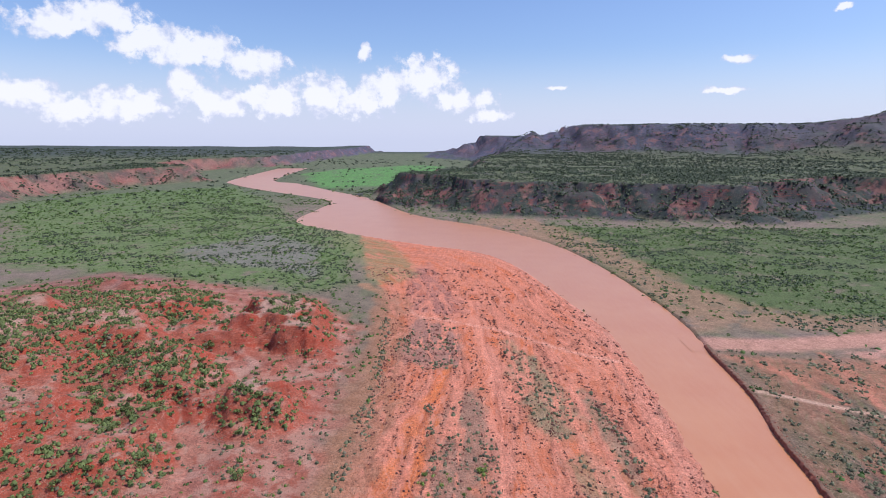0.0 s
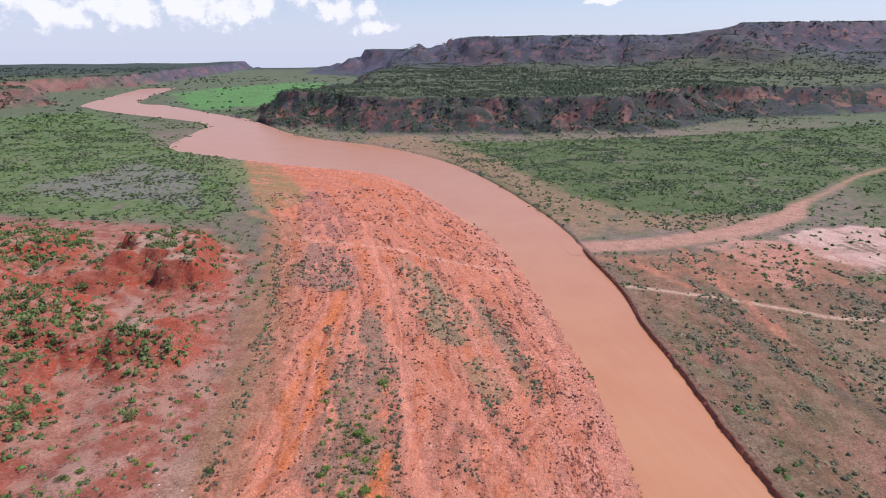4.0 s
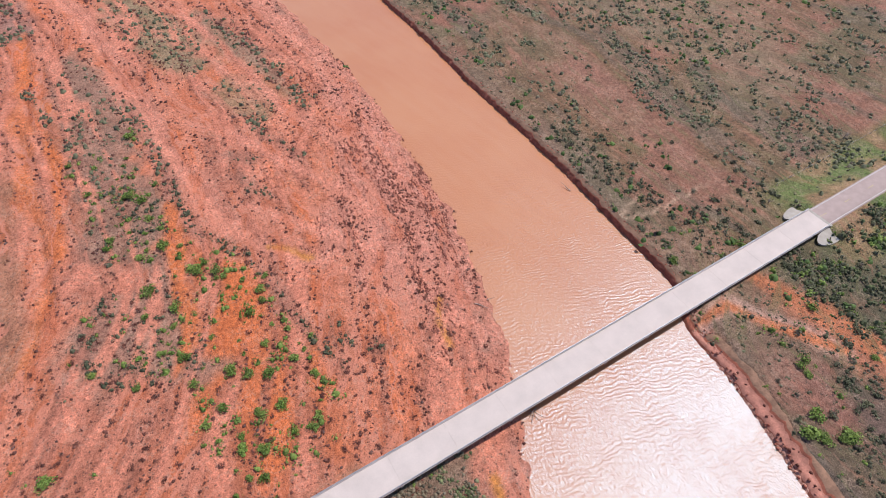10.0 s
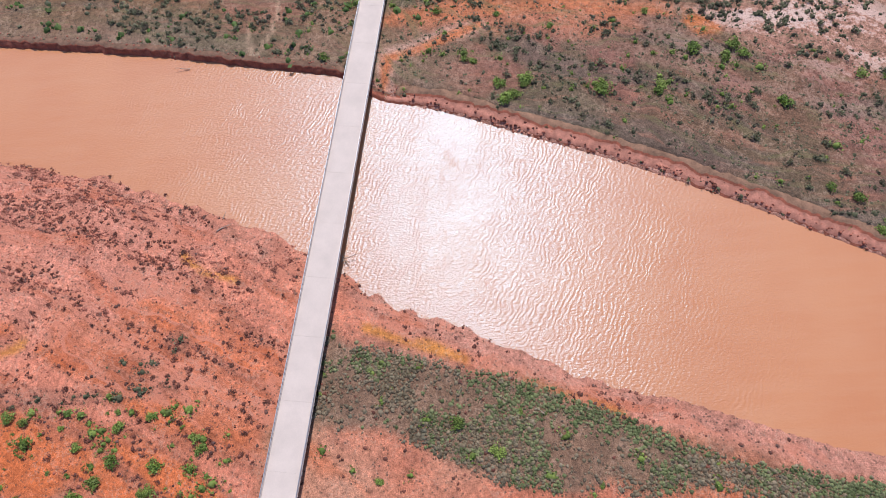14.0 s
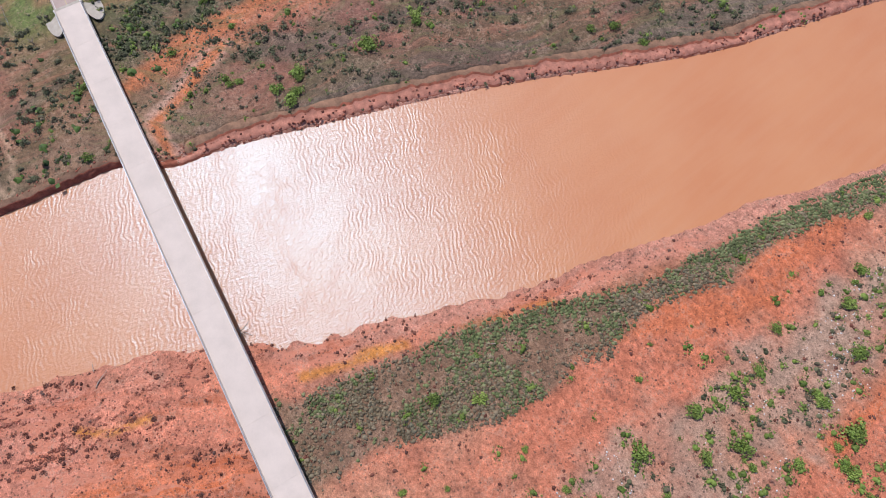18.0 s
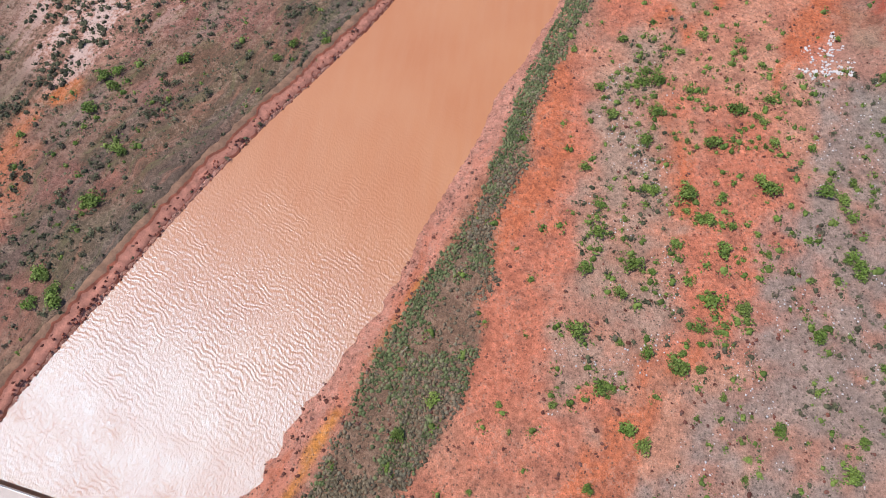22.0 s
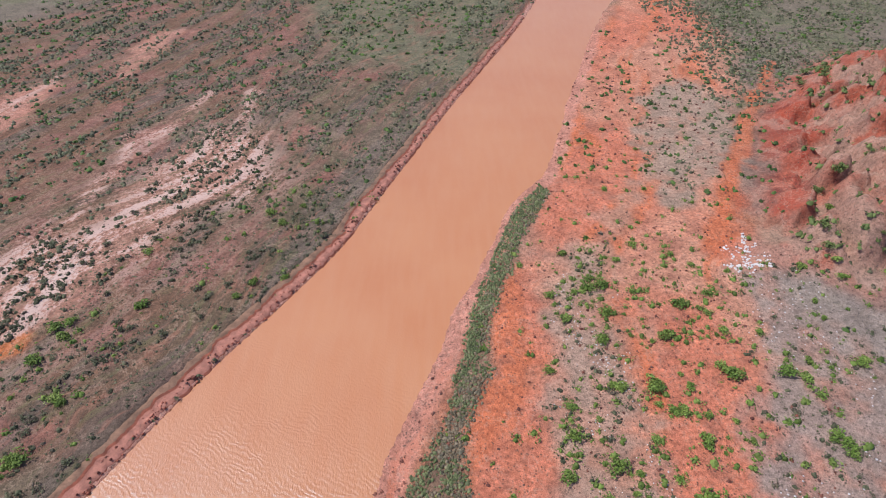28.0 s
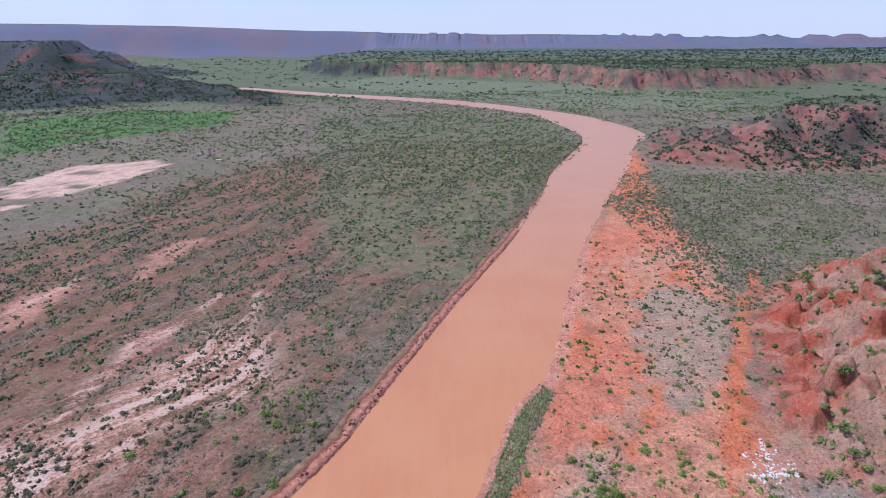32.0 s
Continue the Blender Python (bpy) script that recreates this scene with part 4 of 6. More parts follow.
    for k, line in enumerate(LANES):
        tone = lay(tone, strip(line, x, y, 1.7, 1.2, 1.6, 202 + k) * 0.8, rgb(218, 140, 114))
    for k, line in enumerate(ORANGE_LANES):
        tone = lay(tone, strip(line, x, y, 2.0, 1.2, 1.8, 212 + k) * 0.8, rgb(212, 114, 62))
    for k, line in enumerate(BRUSH_LINES):
        tone = lay(tone, strip(line, x, y, 2.4, 1.5, 2.0, 222 + k) * 0.6, rgb(152, 104, 86))
    tone = lay(tone, strip(CROSS_TRACK, x, y, 2.2, 1.4, 0.8, 174) * 0.9, rgb(222, 156, 130))
    c = c * (1 - bar[:, None]) + 1.1 * tone * bar[:, None]
    for line, half in ((OCHRE_A, 1.3), (OCHRE_B, 1.0), (OCHRE_C, 0.8), (OCHRE_D, 0.9)):
        c = lay(c, strip(line, x, y, half, 0.8, 0.8, 194) * 0.9, rgb(214, 140, 68))
    c = lay(c, patch(GRASS_TIP, x, y, 8, 12, 175) * 0.7, rgb(132, 132, 88))
    c = lay(c, strip(TRACK_WEST, x, y, 4.5, 2, 2, 176) * 0.75, rgb(178, 128, 96))
    c = lay(c, patch(TAMARISK, x, y, 2, 3, 177) * 0.9, rgb(132, 108, 88))
    c = lay(c, strip(SPUR_WASH, x, y, 2.8, 2, 4, 198) * 0.8, rgb(210, 116, 76))
    c = lay(c, strip(BUSH_LINE, x, y, 14, 4, 4, 199) * 0.75, rgb(164, 116, 88))
    # hills: red clay faces, pale caps
    hm = smooth(hill, 1.0, 5.0)
    foot = np.maximum(patch(HILL_RED_FOOT, x, y, 8, 10, 184), patch(HILL_SPUR, x, y, 8, 10, 185))
    hm = np.maximum(hm, foot)
    stratum = fbm(z * 0.9 + fbm(x, y, 40, 2, 181) * 6, x * 0.004, 3.0, 2, 182)
    clay = lay(lay(np.tile(rgb(172, 110, 92), (len(x), 1)), smooth(stratum, 0.56, 0.66) * 0.8, rgb(168, 86, 62)), smooth(n1, 0.48, 0.6) * 0.55, rgb(178, 120, 98))
    clay = lay(clay, smooth(fbm(x, y, 11, 4, 186), 0.56, 0.68) * 0.6, rgb(190, 148, 130))
    cap = lay(np.tile(rgb(184, 146, 126), (len(x), 1)), smooth(n2, 0.42, 0.6), rgb(150, 126, 100))
    clay = lay(clay, smooth(n2, 0.5, 0.62) * 0.65, rgb(168, 86, 66))
    h = clay
    topm = (smooth(top, 0.72, 0.95) * smooth(slope, 0.55, 0.25))[:, None]
    h = h * (1 - topm) + cap * topm
    bold = smooth(slope, 0.3, 0.6)[:, None]
    bold = bold * np.where(y < 0, 0.35, 0.6)[:, None]
    h = h * (1 - bold) + rgb(170, 82, 58)[None] * bold
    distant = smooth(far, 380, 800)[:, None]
    # far rock: dark wooded tones, with some distance haze put into the colour
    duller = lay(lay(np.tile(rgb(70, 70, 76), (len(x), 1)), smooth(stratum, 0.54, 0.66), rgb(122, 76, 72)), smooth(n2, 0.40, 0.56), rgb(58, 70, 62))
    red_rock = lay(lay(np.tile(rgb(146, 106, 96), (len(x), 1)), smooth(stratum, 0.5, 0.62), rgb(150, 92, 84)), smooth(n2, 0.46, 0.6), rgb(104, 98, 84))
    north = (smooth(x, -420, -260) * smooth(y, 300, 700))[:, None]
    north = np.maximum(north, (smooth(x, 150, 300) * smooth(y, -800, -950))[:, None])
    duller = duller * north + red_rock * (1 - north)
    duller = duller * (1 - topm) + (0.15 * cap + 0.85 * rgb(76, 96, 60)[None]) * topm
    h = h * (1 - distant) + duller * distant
    # haze painted into the hill colour: lilac-blue tones take over beyond 2.5 km
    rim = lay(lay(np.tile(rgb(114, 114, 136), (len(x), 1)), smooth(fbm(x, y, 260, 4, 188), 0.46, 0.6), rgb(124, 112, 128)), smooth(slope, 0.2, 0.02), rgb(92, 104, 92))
    haze = smooth(far, 2500, 3300)[:, None]
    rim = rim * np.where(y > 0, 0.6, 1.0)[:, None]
    h = h * (1 - haze) + rim * haze
    h = lay(h, patch(HILL_SPUR, x, y, 6, 8, 186) * smooth(n2 + 0.5 * (n3 - 0.5), 0.36, 0.5) * 0.85, rgb(176, 142, 122))
    h = lay(h, patch(RED_FACE, x, y, 6, 12, 187, 9) * 0.6, rgb(184, 86, 62))
    h = lay(h, patch(RED_FACE, x, y, 4, 8, 187) * smooth(fbm(x, y, 6, 4, 189), 0.52, 0.66) * 0.8, rgb(134, 60, 48))
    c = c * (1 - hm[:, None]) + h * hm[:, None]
    for poly in (WHITE_A, WHITE_B):
        c = lay(c, patch(poly, x, y, 3, 6, 183) * 0.35, rgb(204, 160, 140))
    # wet margins, the cut bank, tracks and the road's verge
    side = sdf_fast_east(x, y)
    bench = side * smooth(y, 40, 0) * smooth(y, -520, -380)
    c = lay(c, smooth(rg, 3.0, 0.6) * side, rgb(150, 84, 64))
    ledge = rg + (fbm(x, y, 6, 3, 15) - 0.5) * 3.5
    c = lay(c, smooth(ledge, 6.4, 5.0) * bench, rgb(146, 86, 68))
    c = lay(c, smooth(ledge, 4.9, 3.8) * bench, rgb(202, 148, 128))
    c = lay(c, smooth(rg, 1.0, 0.2) * bench, rgb(160, 96, 76))
    c = lay(c, smooth(rg + (n3 - 0.5) * 3, 7.0, 4.5) * (1 - side) * smooth(y, 34, 26) * smooth(y, -420, -250) * 0.95, rgb(204, 140, 118))
    c = lay(c, smooth(rg, 2.5, -0.5) * (1 - side), rgb(196, 134, 112))
    c = lay(c, smooth(rg + (n3 - 0.5) * 3, 7, 3.5) * (1 - side) * smooth(y, 20, 34) * smooth(y, 640, 520) * 0.9, rgb(206, 134, 110))
    c = lay(c, strip(TRACK_EAST, x, y, 2.1, 1.2, 0.6, 191) * 0.95, rgb(212, 172, 146))
    c = lay(c, strip(WASH_EAST, x, y, 2.6, 1.0, 1.0, 197) * 0.6, rgb(214, 170, 150))
    c = lay(c, strip(WASH_EAST, x, y, 1.5, 0.8, 0.8, 195) * 0.9, rgb(210, 122, 76))
    c = lay(c, strip(ORANGE_EAST, x, y, 3.0, 1.5, 2.0, 200) * 0.8, rgb(204, 122, 82))
    for k, line in enumerate(CREEK_LANES):
        c = lay(c, strip(line, x, y, 2.5, 1.5, 3.0, 232 + k) * 0.8, rgb(202, 128, 102))
    c = lay(c, patch(POND_EAST, x, y, 1.5, 2, 201) * 0.95, rgb(208, 122, 72))
    c = lay(c, patch(RED_PATCH, x, y, 1.5, 2, 196) * 0.85, rgb(200, 100, 62))
    c = lay(c, strip(PATH_A, x, y, 0.5, 0.5, 0.5, 192) * 0.7, rgb(196, 162, 134))
    c = lay(c, strip(PATH_B, x, y, 0.5, 0.5, 0.5, 193) * 0.7, rgb(196, 162, 134))
    ck = near(line_gap, CREEK, x, y, 60)
    c = lay(c, smooth(ck + 9 * smooth(x, 350, 460), 16, 7) * 0.8, rgb(206, 150, 128))
    u, v = embankment(x, y)
    verge = smooth(np.abs(v), 22, 14) * smooth(u, EAST_END - 12, EAST_END + 6) * (1 - smooth(u, 380, 480))
    c = lay(c, verge * 0.8, rgb(110, 130, 70))
    c = lay(c, verge * smooth(n2, 0.5, 0.62) * 0.8, rgb(168, 128, 98))
    litter = litter * (1 - smooth(far, 250, 500)) + 0.25 * smooth(far, 250, 500)
    covered = np.zeros(x.shape)
    for poly in (MESQ_F, MESQ_G, GREY_D, ISLE_A, ISLE_B, ISLE_C, ORANGE_H):
        covered = np.maximum(covered, patch(poly, x, y, 3, 5, 163))
    litter = np.clip(litter - 0.4 * patch(SAND_FLAT, x, y, 8, 8, 132), 0, 1)
    return c, litter, np.clip(bar * smooth(rg, -1, 3), 0, 1) * (1 - 0.8 * smooth(braid(x, y), 0.05, 0.02)) * (1 - 0.8 * covered)


def sdf_fast_east(x, y):
    return (sdf_side(x, y) > 0).astype(float)


GX, GY = graded(-4900, 4900, -165, 185, 1.2, [(-420, 420, 4.5), (-760, 1000, 9)]), graded(-4900, 4900, -200, 320, 1.2, [(-1000, -200, 9), (800, 1300, 8)])


def build_ground():
    xx, yy = np.meshgrid(GX, GY)
    x, y = xx.ravel(), yy.ravel()
    z = height(x, y)
    hz, top = hills(x, y)
    zz = z.reshape(xx.shape)
    gy = np.gradient(zz, GY, axis=0)
    gx = np.gradient(zz, GX, axis=1)
    slope = np.hypot(gx, gy).ravel()
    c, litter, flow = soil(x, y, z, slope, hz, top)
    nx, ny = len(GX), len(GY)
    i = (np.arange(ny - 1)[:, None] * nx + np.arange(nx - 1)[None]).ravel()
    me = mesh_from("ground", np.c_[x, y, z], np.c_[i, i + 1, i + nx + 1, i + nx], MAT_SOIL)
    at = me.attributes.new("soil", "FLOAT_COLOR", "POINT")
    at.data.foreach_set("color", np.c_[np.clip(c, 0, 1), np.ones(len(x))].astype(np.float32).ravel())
    lt = me.attributes.new("litter", "FLOAT", "POINT")
    lt.data.foreach_set("value", litter.astype(np.float32))
    rg = np.clip(river_gap(x, y), -400, 600) + (fbm(x, y, 60, 2, 77) - 0.5) * 30
    rn = me.attributes.new("run", "FLOAT_VECTOR", "POINT")
    rn.data.foreach_set("vector", np.c_[rg, y + 0.3 * x, np.zeros(len(x))].astype(np.float32).ravel())
    ly = me.attributes.new("lay", "FLOAT_COLOR", "POINT")
    far = np.hypot(x, y)
    on_hill = np.maximum(smooth(hz, 1.0, 4.0), np.maximum(patch(HILL_RED_FOOT, x, y, 8, 10, 184), patch(HILL_SPUR, x, y, 4, 5, 185)))
    on_hill = on_hill * np.where(y < 0, 0.2 + 0.8 * patch(RED_FACE, x, y, 8, 10, 187), 1.0)
    dust = (0.6 * patch(PALE_SOUTH, x, y, 10, 12, 135, 18) + 0.4 * patch(PALE_SOUTH, x, y, 40, 30, 135, 18)) * smooth(river_gap(x, y), 26, 40)
    for k, line in enumerate(PALE_LANES):
        dust = np.maximum(dust, 0.7 * strip(line, x, y, 3.5, 4, 4, 240 + k))
    dust = np.maximum(dust, 0.6 * patch(SAND_FLAT, x, y, 5, 6, 132) * (1 - patch(SAND_ISLE, x, y, 4, 5, 3)))
    ly.data.foreach_set("color", np.c_[on_hill * smooth(far, 700, 420), dust, patch(EAST_PLAIN, x, y, 25, 25, 111, 40) * smooth(river_gap(x, y), 2, 8), smooth(hz, 4, 10) * smooth(far, 420, 700) * np.where(y > 0, 1 - 0.35 * smooth(far, 1500, 2000), smooth(far, 2600, 1900))].astype(np.float32).ravel())
    fl = me.attributes.new("flow", "FLOAT", "POINT")
    fl.data.foreach_set("value", flow.astype(np.float32))
    me.polygons.foreach_set("use_smooth", np.ones(len(i), bool))
    return tagged(new("ground", me), "red and orange sandy river plain with mesas behind", "ground", kind="structure")


def ribbon(name, a, b, z, material_):
    """A flat strip between two lines of equal count, cut into short lengths."""
    n, k = len(a), 6
    t = np.linspace(0, 1, k)[None, :, None]
    p = (a[:, None] * (1 - t) + b[:, None] * t).reshape(-1, 2)
    i = (np.arange(n - 1)[:, None] * k + np.arange(k - 1)[None]).ravel()
    return mesh_from(name, np.c_[p, np.full(len(p), z)], np.c_[i, i + k, i + k + 1, i + 1], material_)


def resample(line, n):
    p = np.array(line, float)
    s = np.r_[0, np.cumsum(np.linalg.norm(np.diff(p, axis=0), axis=1))]
    q = np.linspace(0, s[-1], n)
    return np.c_[np.interp(q, s, p[:, 0]), np.interp(q, s, p[:, 1])]


def build_water():
    n = 420
    # pair the two shores so that the strip lies across the stream
    r, l_ = np.vstack([resample(RIGHT[: len(RIGHT) // 2], n), resample(RIGHT[len(RIGHT) // 2 :], n)]), None
    gap = ((LEFT[None, :, :] - r[:, None, :]) ** 2).sum(-1).argmin(1)
    gap = np.maximum.accumulate(gap)
    k = np.ones(31) / 31
    gs = np.convolve(np.pad(gap.astype(float), 15, mode="edge"), k, "valid")
    idx = np.arange(len(LEFT))
    l_ = np.c_[np.interp(gs, idx, LEFT[:, 0]), np.interp(gs, idx, LEFT[:, 1])]
    w = l_ - r
    u = w / np.maximum(np.linalg.norm(w, axis=1, keepdims=True), 1e-6)
    close = np.clip(1 - (np.hypot(r[:, 0], r[:, 1]) - 500) / 300, 0, 1)[:, None]
    spread_ = np.clip((np.hypot(r[:, 0], r[:, 1]) - 330) * 0.022 + 3, 0, 14)[:, None]
    me = ribbon("river", r - u * np.maximum(5 * close, spread_), l_ + u * np.maximum(9 * close, spread_), -1.0, MAT_WATER)
    tagged(new("water", me), "wide muddy orange-brown river with small waves", "river", kind="structure")
    ck = cat_rom(CREEK, 6)
    d = np.gradient(ck, axis=0)
    nrm = np.c_[-d[:, 1], d[:, 0]] / np.linalg.norm(d, axis=1, keepdims=True)
    wide = np.interp(np.arange(len(ck)), [0, 12, 40, 56, len(ck) - 1], [11, 7.5, 5.5, 2.0, 1.0])[:, None]
    me = ribbon("creek", ck - nrm * wide, ck + nrm * wide, -0.85, MAT_WATER)
    tagged(new("creek_water", me), "shallow muddy side creek that joins the river", "creek", kind="structure")


def build_bank():
    """The raw edge of the outer bank: a ragged scarp to the water, with a ledge of silt in the southern part."""
    line = cat_rom(RIGHT_NORTH + RIGHT_SOUTH, 3.0)
    line = line[(line[:, 1] < 345) & (line[:, 1] > -345)]
    p = resample(line, int(np.linalg.norm(np.diff(line, axis=0), axis=1).sum() / 0.55))
    d = np.gradient(p, axis=0)
    out = np.c_[-d[:, 1], d[:, 0]] / np.linalg.norm(d, axis=1, keepdims=True)
    b = smooth(p[:, 1], 40, 0)

    def jag(size, seed, amp):
        return (fbm(p[:, 0], p[:, 1], size, 4, seed) - 0.5) * 2 * amp

    big = jag(9, 301, 1.6)
    gaps = np.array([
        5.0 + 2.0 * b, 1.4 + 3.2 * b + (0.4 + 0.6 * b) * big + jag(1.6, 302, 1.0), 1.2 + 3.0 * b + (0.4 + 0.6 * b) * big + jag(1.6, 302, 1.0), 0.95 + 1.8 * b + 0.6 * b * big + jag(1.8, 303, 0.5),
        0.75 + 0.5 * b + 0.5 * big * b + jag(1.3, 304, 0.6), 0.55 + 0.35 * b + 0.5 * big * b + jag(1.3, 304, 0.6), np.full(len(p), -0.6),
    ])
    gaps = np.minimum.accumulate(np.maximum(gaps, -0.6), axis=0)
    top = height(p[:, 0] + out[:, 0] * (5 + 2 * b), p[:, 1] + out[:, 1] * (5 + 2 * b))
    top = np.convolve(np.pad(top, 8, mode="edge"), np.ones(17) / 17, "valid")
    zs = np.array([
        top - 0.12, top + 0.1 + jag(2.5, 305, 0.15), top - 0.45 - 0.1 * b, top * 0.35 - 0.2 + 0.25 * b + jag(1.1, 306, 0.3),
        -0.55 + 0.2 * b + jag(1.0, 307, 0.25), np.full(len(p), -0.95), np.full(len(p), -1.5),
    ])
    k, n = len(gaps), len(p)
    v = np.stack([p[None, :, 0] + out[None, :, 0] * gaps, p[None, :, 1] + out[None, :, 1] * gaps, zs], -1).transpose(1, 0, 2).reshape(-1, 3)
    i = (np.arange(n - 1)[:, None] * k + np.arange(k - 1)[None]).ravel()
    me = mesh_from("river_bank", v, np.c_[i, i + k, i + k + 1, i + 1][:, ::-1], MAT_BANK)
    me.materials.append(MAT_SILT)
    me.materials.append(MAT_TURF)
    rows = np.tile(np.arange(k - 1), n - 1)
    shelf = np.repeat(b[:-1], k - 1) > 0.5
    me.polygons.foreach_set("material_index", np.where(rows == 0, 2, np.where(shelf & ((rows == 2) | (rows == 3)), 1, 0)).astype(np.int32))
    return tagged(new("river_bank", me), "ragged red earth bank cut by the river", "river bank", kind="structure")


ground = build_ground()
build_water()
build_bank()


# ---- the bridge and the road ----
def box(bm, x0, x1, y0, y1, z0, z1, bevel=0.0):
    vs = [bm.verts.new((x, y, z)) for x in (x0, x1) for y in (y0, y1) for z in (z0, z1)]
    for q in ((0, 1, 3, 2), (4, 6, 7, 5), (0, 4, 5, 1), (2, 3, 7, 6), (0, 2, 6, 4), (1, 5, 7, 3)):
        bm.faces.new([vs[k] for k in q])
    if bevel:
        es = list({e for v in vs for e in v.link_edges})
        bmesh.ops.bevel(bm, geom=es, offset=bevel, segments=1, affect="EDGES")


def part(name, bm, material_, parent, label="", smooth_=False):
    me = bpy.data.meshes.new(name)
    bm.to_mesh(me)
    bm.free()
    me.materials.append(material_)
    if smooth_:
        me.polygons.foreach_set("use_smooth", np.ones(len(me.polygons), bool))
    ob = new(name, me)
    ob.parent = parent
    if label:
        tagged(ob, label)
    return ob


def again(ob, x, y, z, rz=0.0):
    """The same piece once more, sharing its mesh, under the same parent."""
    o = ob.copy()
    scene.collection.objects.link(o)
    o.location = (x, y, z)
    o.rotation_euler = (0, 0, rz)
    return o


def cylinder(bm, r, z0, z1, n=12, x=0.0, y=0.0):
    bmesh.ops.create_cone(bm, cap_ends=True, segments=n, radius1=r, radius2=r, depth=z1 - z0, matrix=Matrix.Translation((x, y, (z0 + z1) / 2)))


ROAD_POSE = Matrix.Translation((*ROAD_A, 0)) @ Matrix.Rotation(math.atan2(ROAD_D[1], ROAD_D[0]), 4, "Z")
SPAN = (EAST_END - WEST_END) / 15


def build_bridge():
    br = new("road_bridge")
    br.matrix_world = ROAD_POSE
    tagged(br, "long pale concrete road bridge with low rails across the muddy river", "bridge")
    bm = bmesh.new()
    box(bm, 0.006, SPAN - 0.006, -4.05, 4.05, -0.24, 0.0, 0.012)
    slab = part("deck_slab", bm, MAT_CONC, br, "pale concrete deck slab")
    bm = bmesh.new()
    box(bm, 0.06, SPAN - 0.06, -0.22, 0.22, -1.25, -0.24)
    box(bm, 0.06, SPAN - 0.06, -0.36, 0.36, -1.4, -1.2)
    girder = part("girder", bm, MAT_CONC_OLD, br)
    bm = bmesh.new()
    box(bm, 0.03, SPAN - 0.03, -0.16, 0.16, 0.0, 0.28, 0.03)
    curb = part("curb", bm, MAT_CONC, br)
    bm = bmesh.new()
    box(bm, 0.0, SPAN, -0.06, 0.06, 0.62, 0.80, 0.02)
    rail = part("guard_rail", bm, MAT_STEEL, br, "galvanised steel rail")
    bm = bmesh.new()
    box(bm, -0.08, 0.08, -0.09, 0.09, 0.26, 0.66, 0.015)
    post = part("rail_post", bm, MAT_STEEL, br)
    bm = bmesh.new()
    box(bm, -0.45, 0.45, -3.7, 3.7, -2.2, -1.4, 0.05)
    cap = part("bent_cap", bm, MAT_CONC_OLD, br)
    bm = bmesh.new()
    cylinder(bm, 0.4, -9.0, -2.2, 14)
    col = part("column", bm, MAT_CONC_OLD, br)
    for ob in (slab, girder, curb, rail, post, cap, col):
        ob.location = (WEST_END, 0, DECK_Z)
    girder.location[1], curb.location[1], rail.location[1], post.location[1], col.location[1] = -3.0, -3.82, -3.86, -3.86, -2.6
    post.location[0] = WEST_END + 0.9
    col.location[0] = cap.location[0] = WEST_END + SPAN
    for s in range(15):
        x = WEST_END + s * SPAN
        if s:
            again(slab, x, 0, DECK_Z)
        for k, y in enumerate((-3.0, -1.0, 1.0, 3.0)):
            if s or k:
                again(girder, x, y, DECK_Z)
        for y in (-3.82, 3.82):
            if s or y > 0:
                again(curb, x, y, DECK_Z)
                again(rail, x, y * 1.0105, DECK_Z)
            for q in range(5):
                if s or q or y > 0:
                    again(post, x + 0.9 + q * SPAN / 5, y * 1.0105, DECK_Z)
        if 0 < s < 15:
            if s > 1:
                again(cap, x, 0, DECK_Z)
            for y in (-2.6, 0.0, 2.6):
                if s > 1 or y > -2:
                    again(col, x, y, DECK_Z)
    for x, sgn in ((EAST_END, 1), (WEST_END, -1)):
        bm = bmesh.new()
        a, b = sorted((x + sgn * 0.05, x + sgn * 1.0))
        box(bm, a, b, -4.3, 4.3, DECK_Z - 4.5, DECK_Z - 0.02, 0.04)
        part("abutment", bm, MAT_CONC_OLD, br)
    return br


def build_apron(v, turn, label):
    """A sloping concrete pad with a rounded end beside the abutment."""
    bm = bmesh.new()
    n, ring = 18, []
    for k in range(n):
        a = 2 * math.pi * k / n
        px, py = 4.8 * math.cos(a) * (1 + 0.25 * abs(math.cos(a))), 2.5 * math.sin(a)
        ring.append((px, py))
    lo = [bm.verts.new((px, py, -0.35 - 0.28 * (py + 2.5))) for px, py in ring]
    hi = [bm.verts.new((px, py, 0.12 - 0.28 * (py + 2.5))) for px, py in ring]
    bm.faces.new(hi)
    for k in range(n):
        bm.faces.new((lo[k], lo[(k + 1) % n], hi[(k + 1) % n], hi[k]))
    me = bpy.data.meshes.new("concrete_apron")
    bm.to_mesh(me)
    bm.free()
    me.materials.append(MAT_CONC_OLD)
    ob = new("concrete_apron", me)
    ob.matrix_world = ROAD_POSE @ pose(EAST_END - 1.5, v, DECK_Z - 0.75, 0, 0, turn)
    tagged(ob, label, "slope apron")


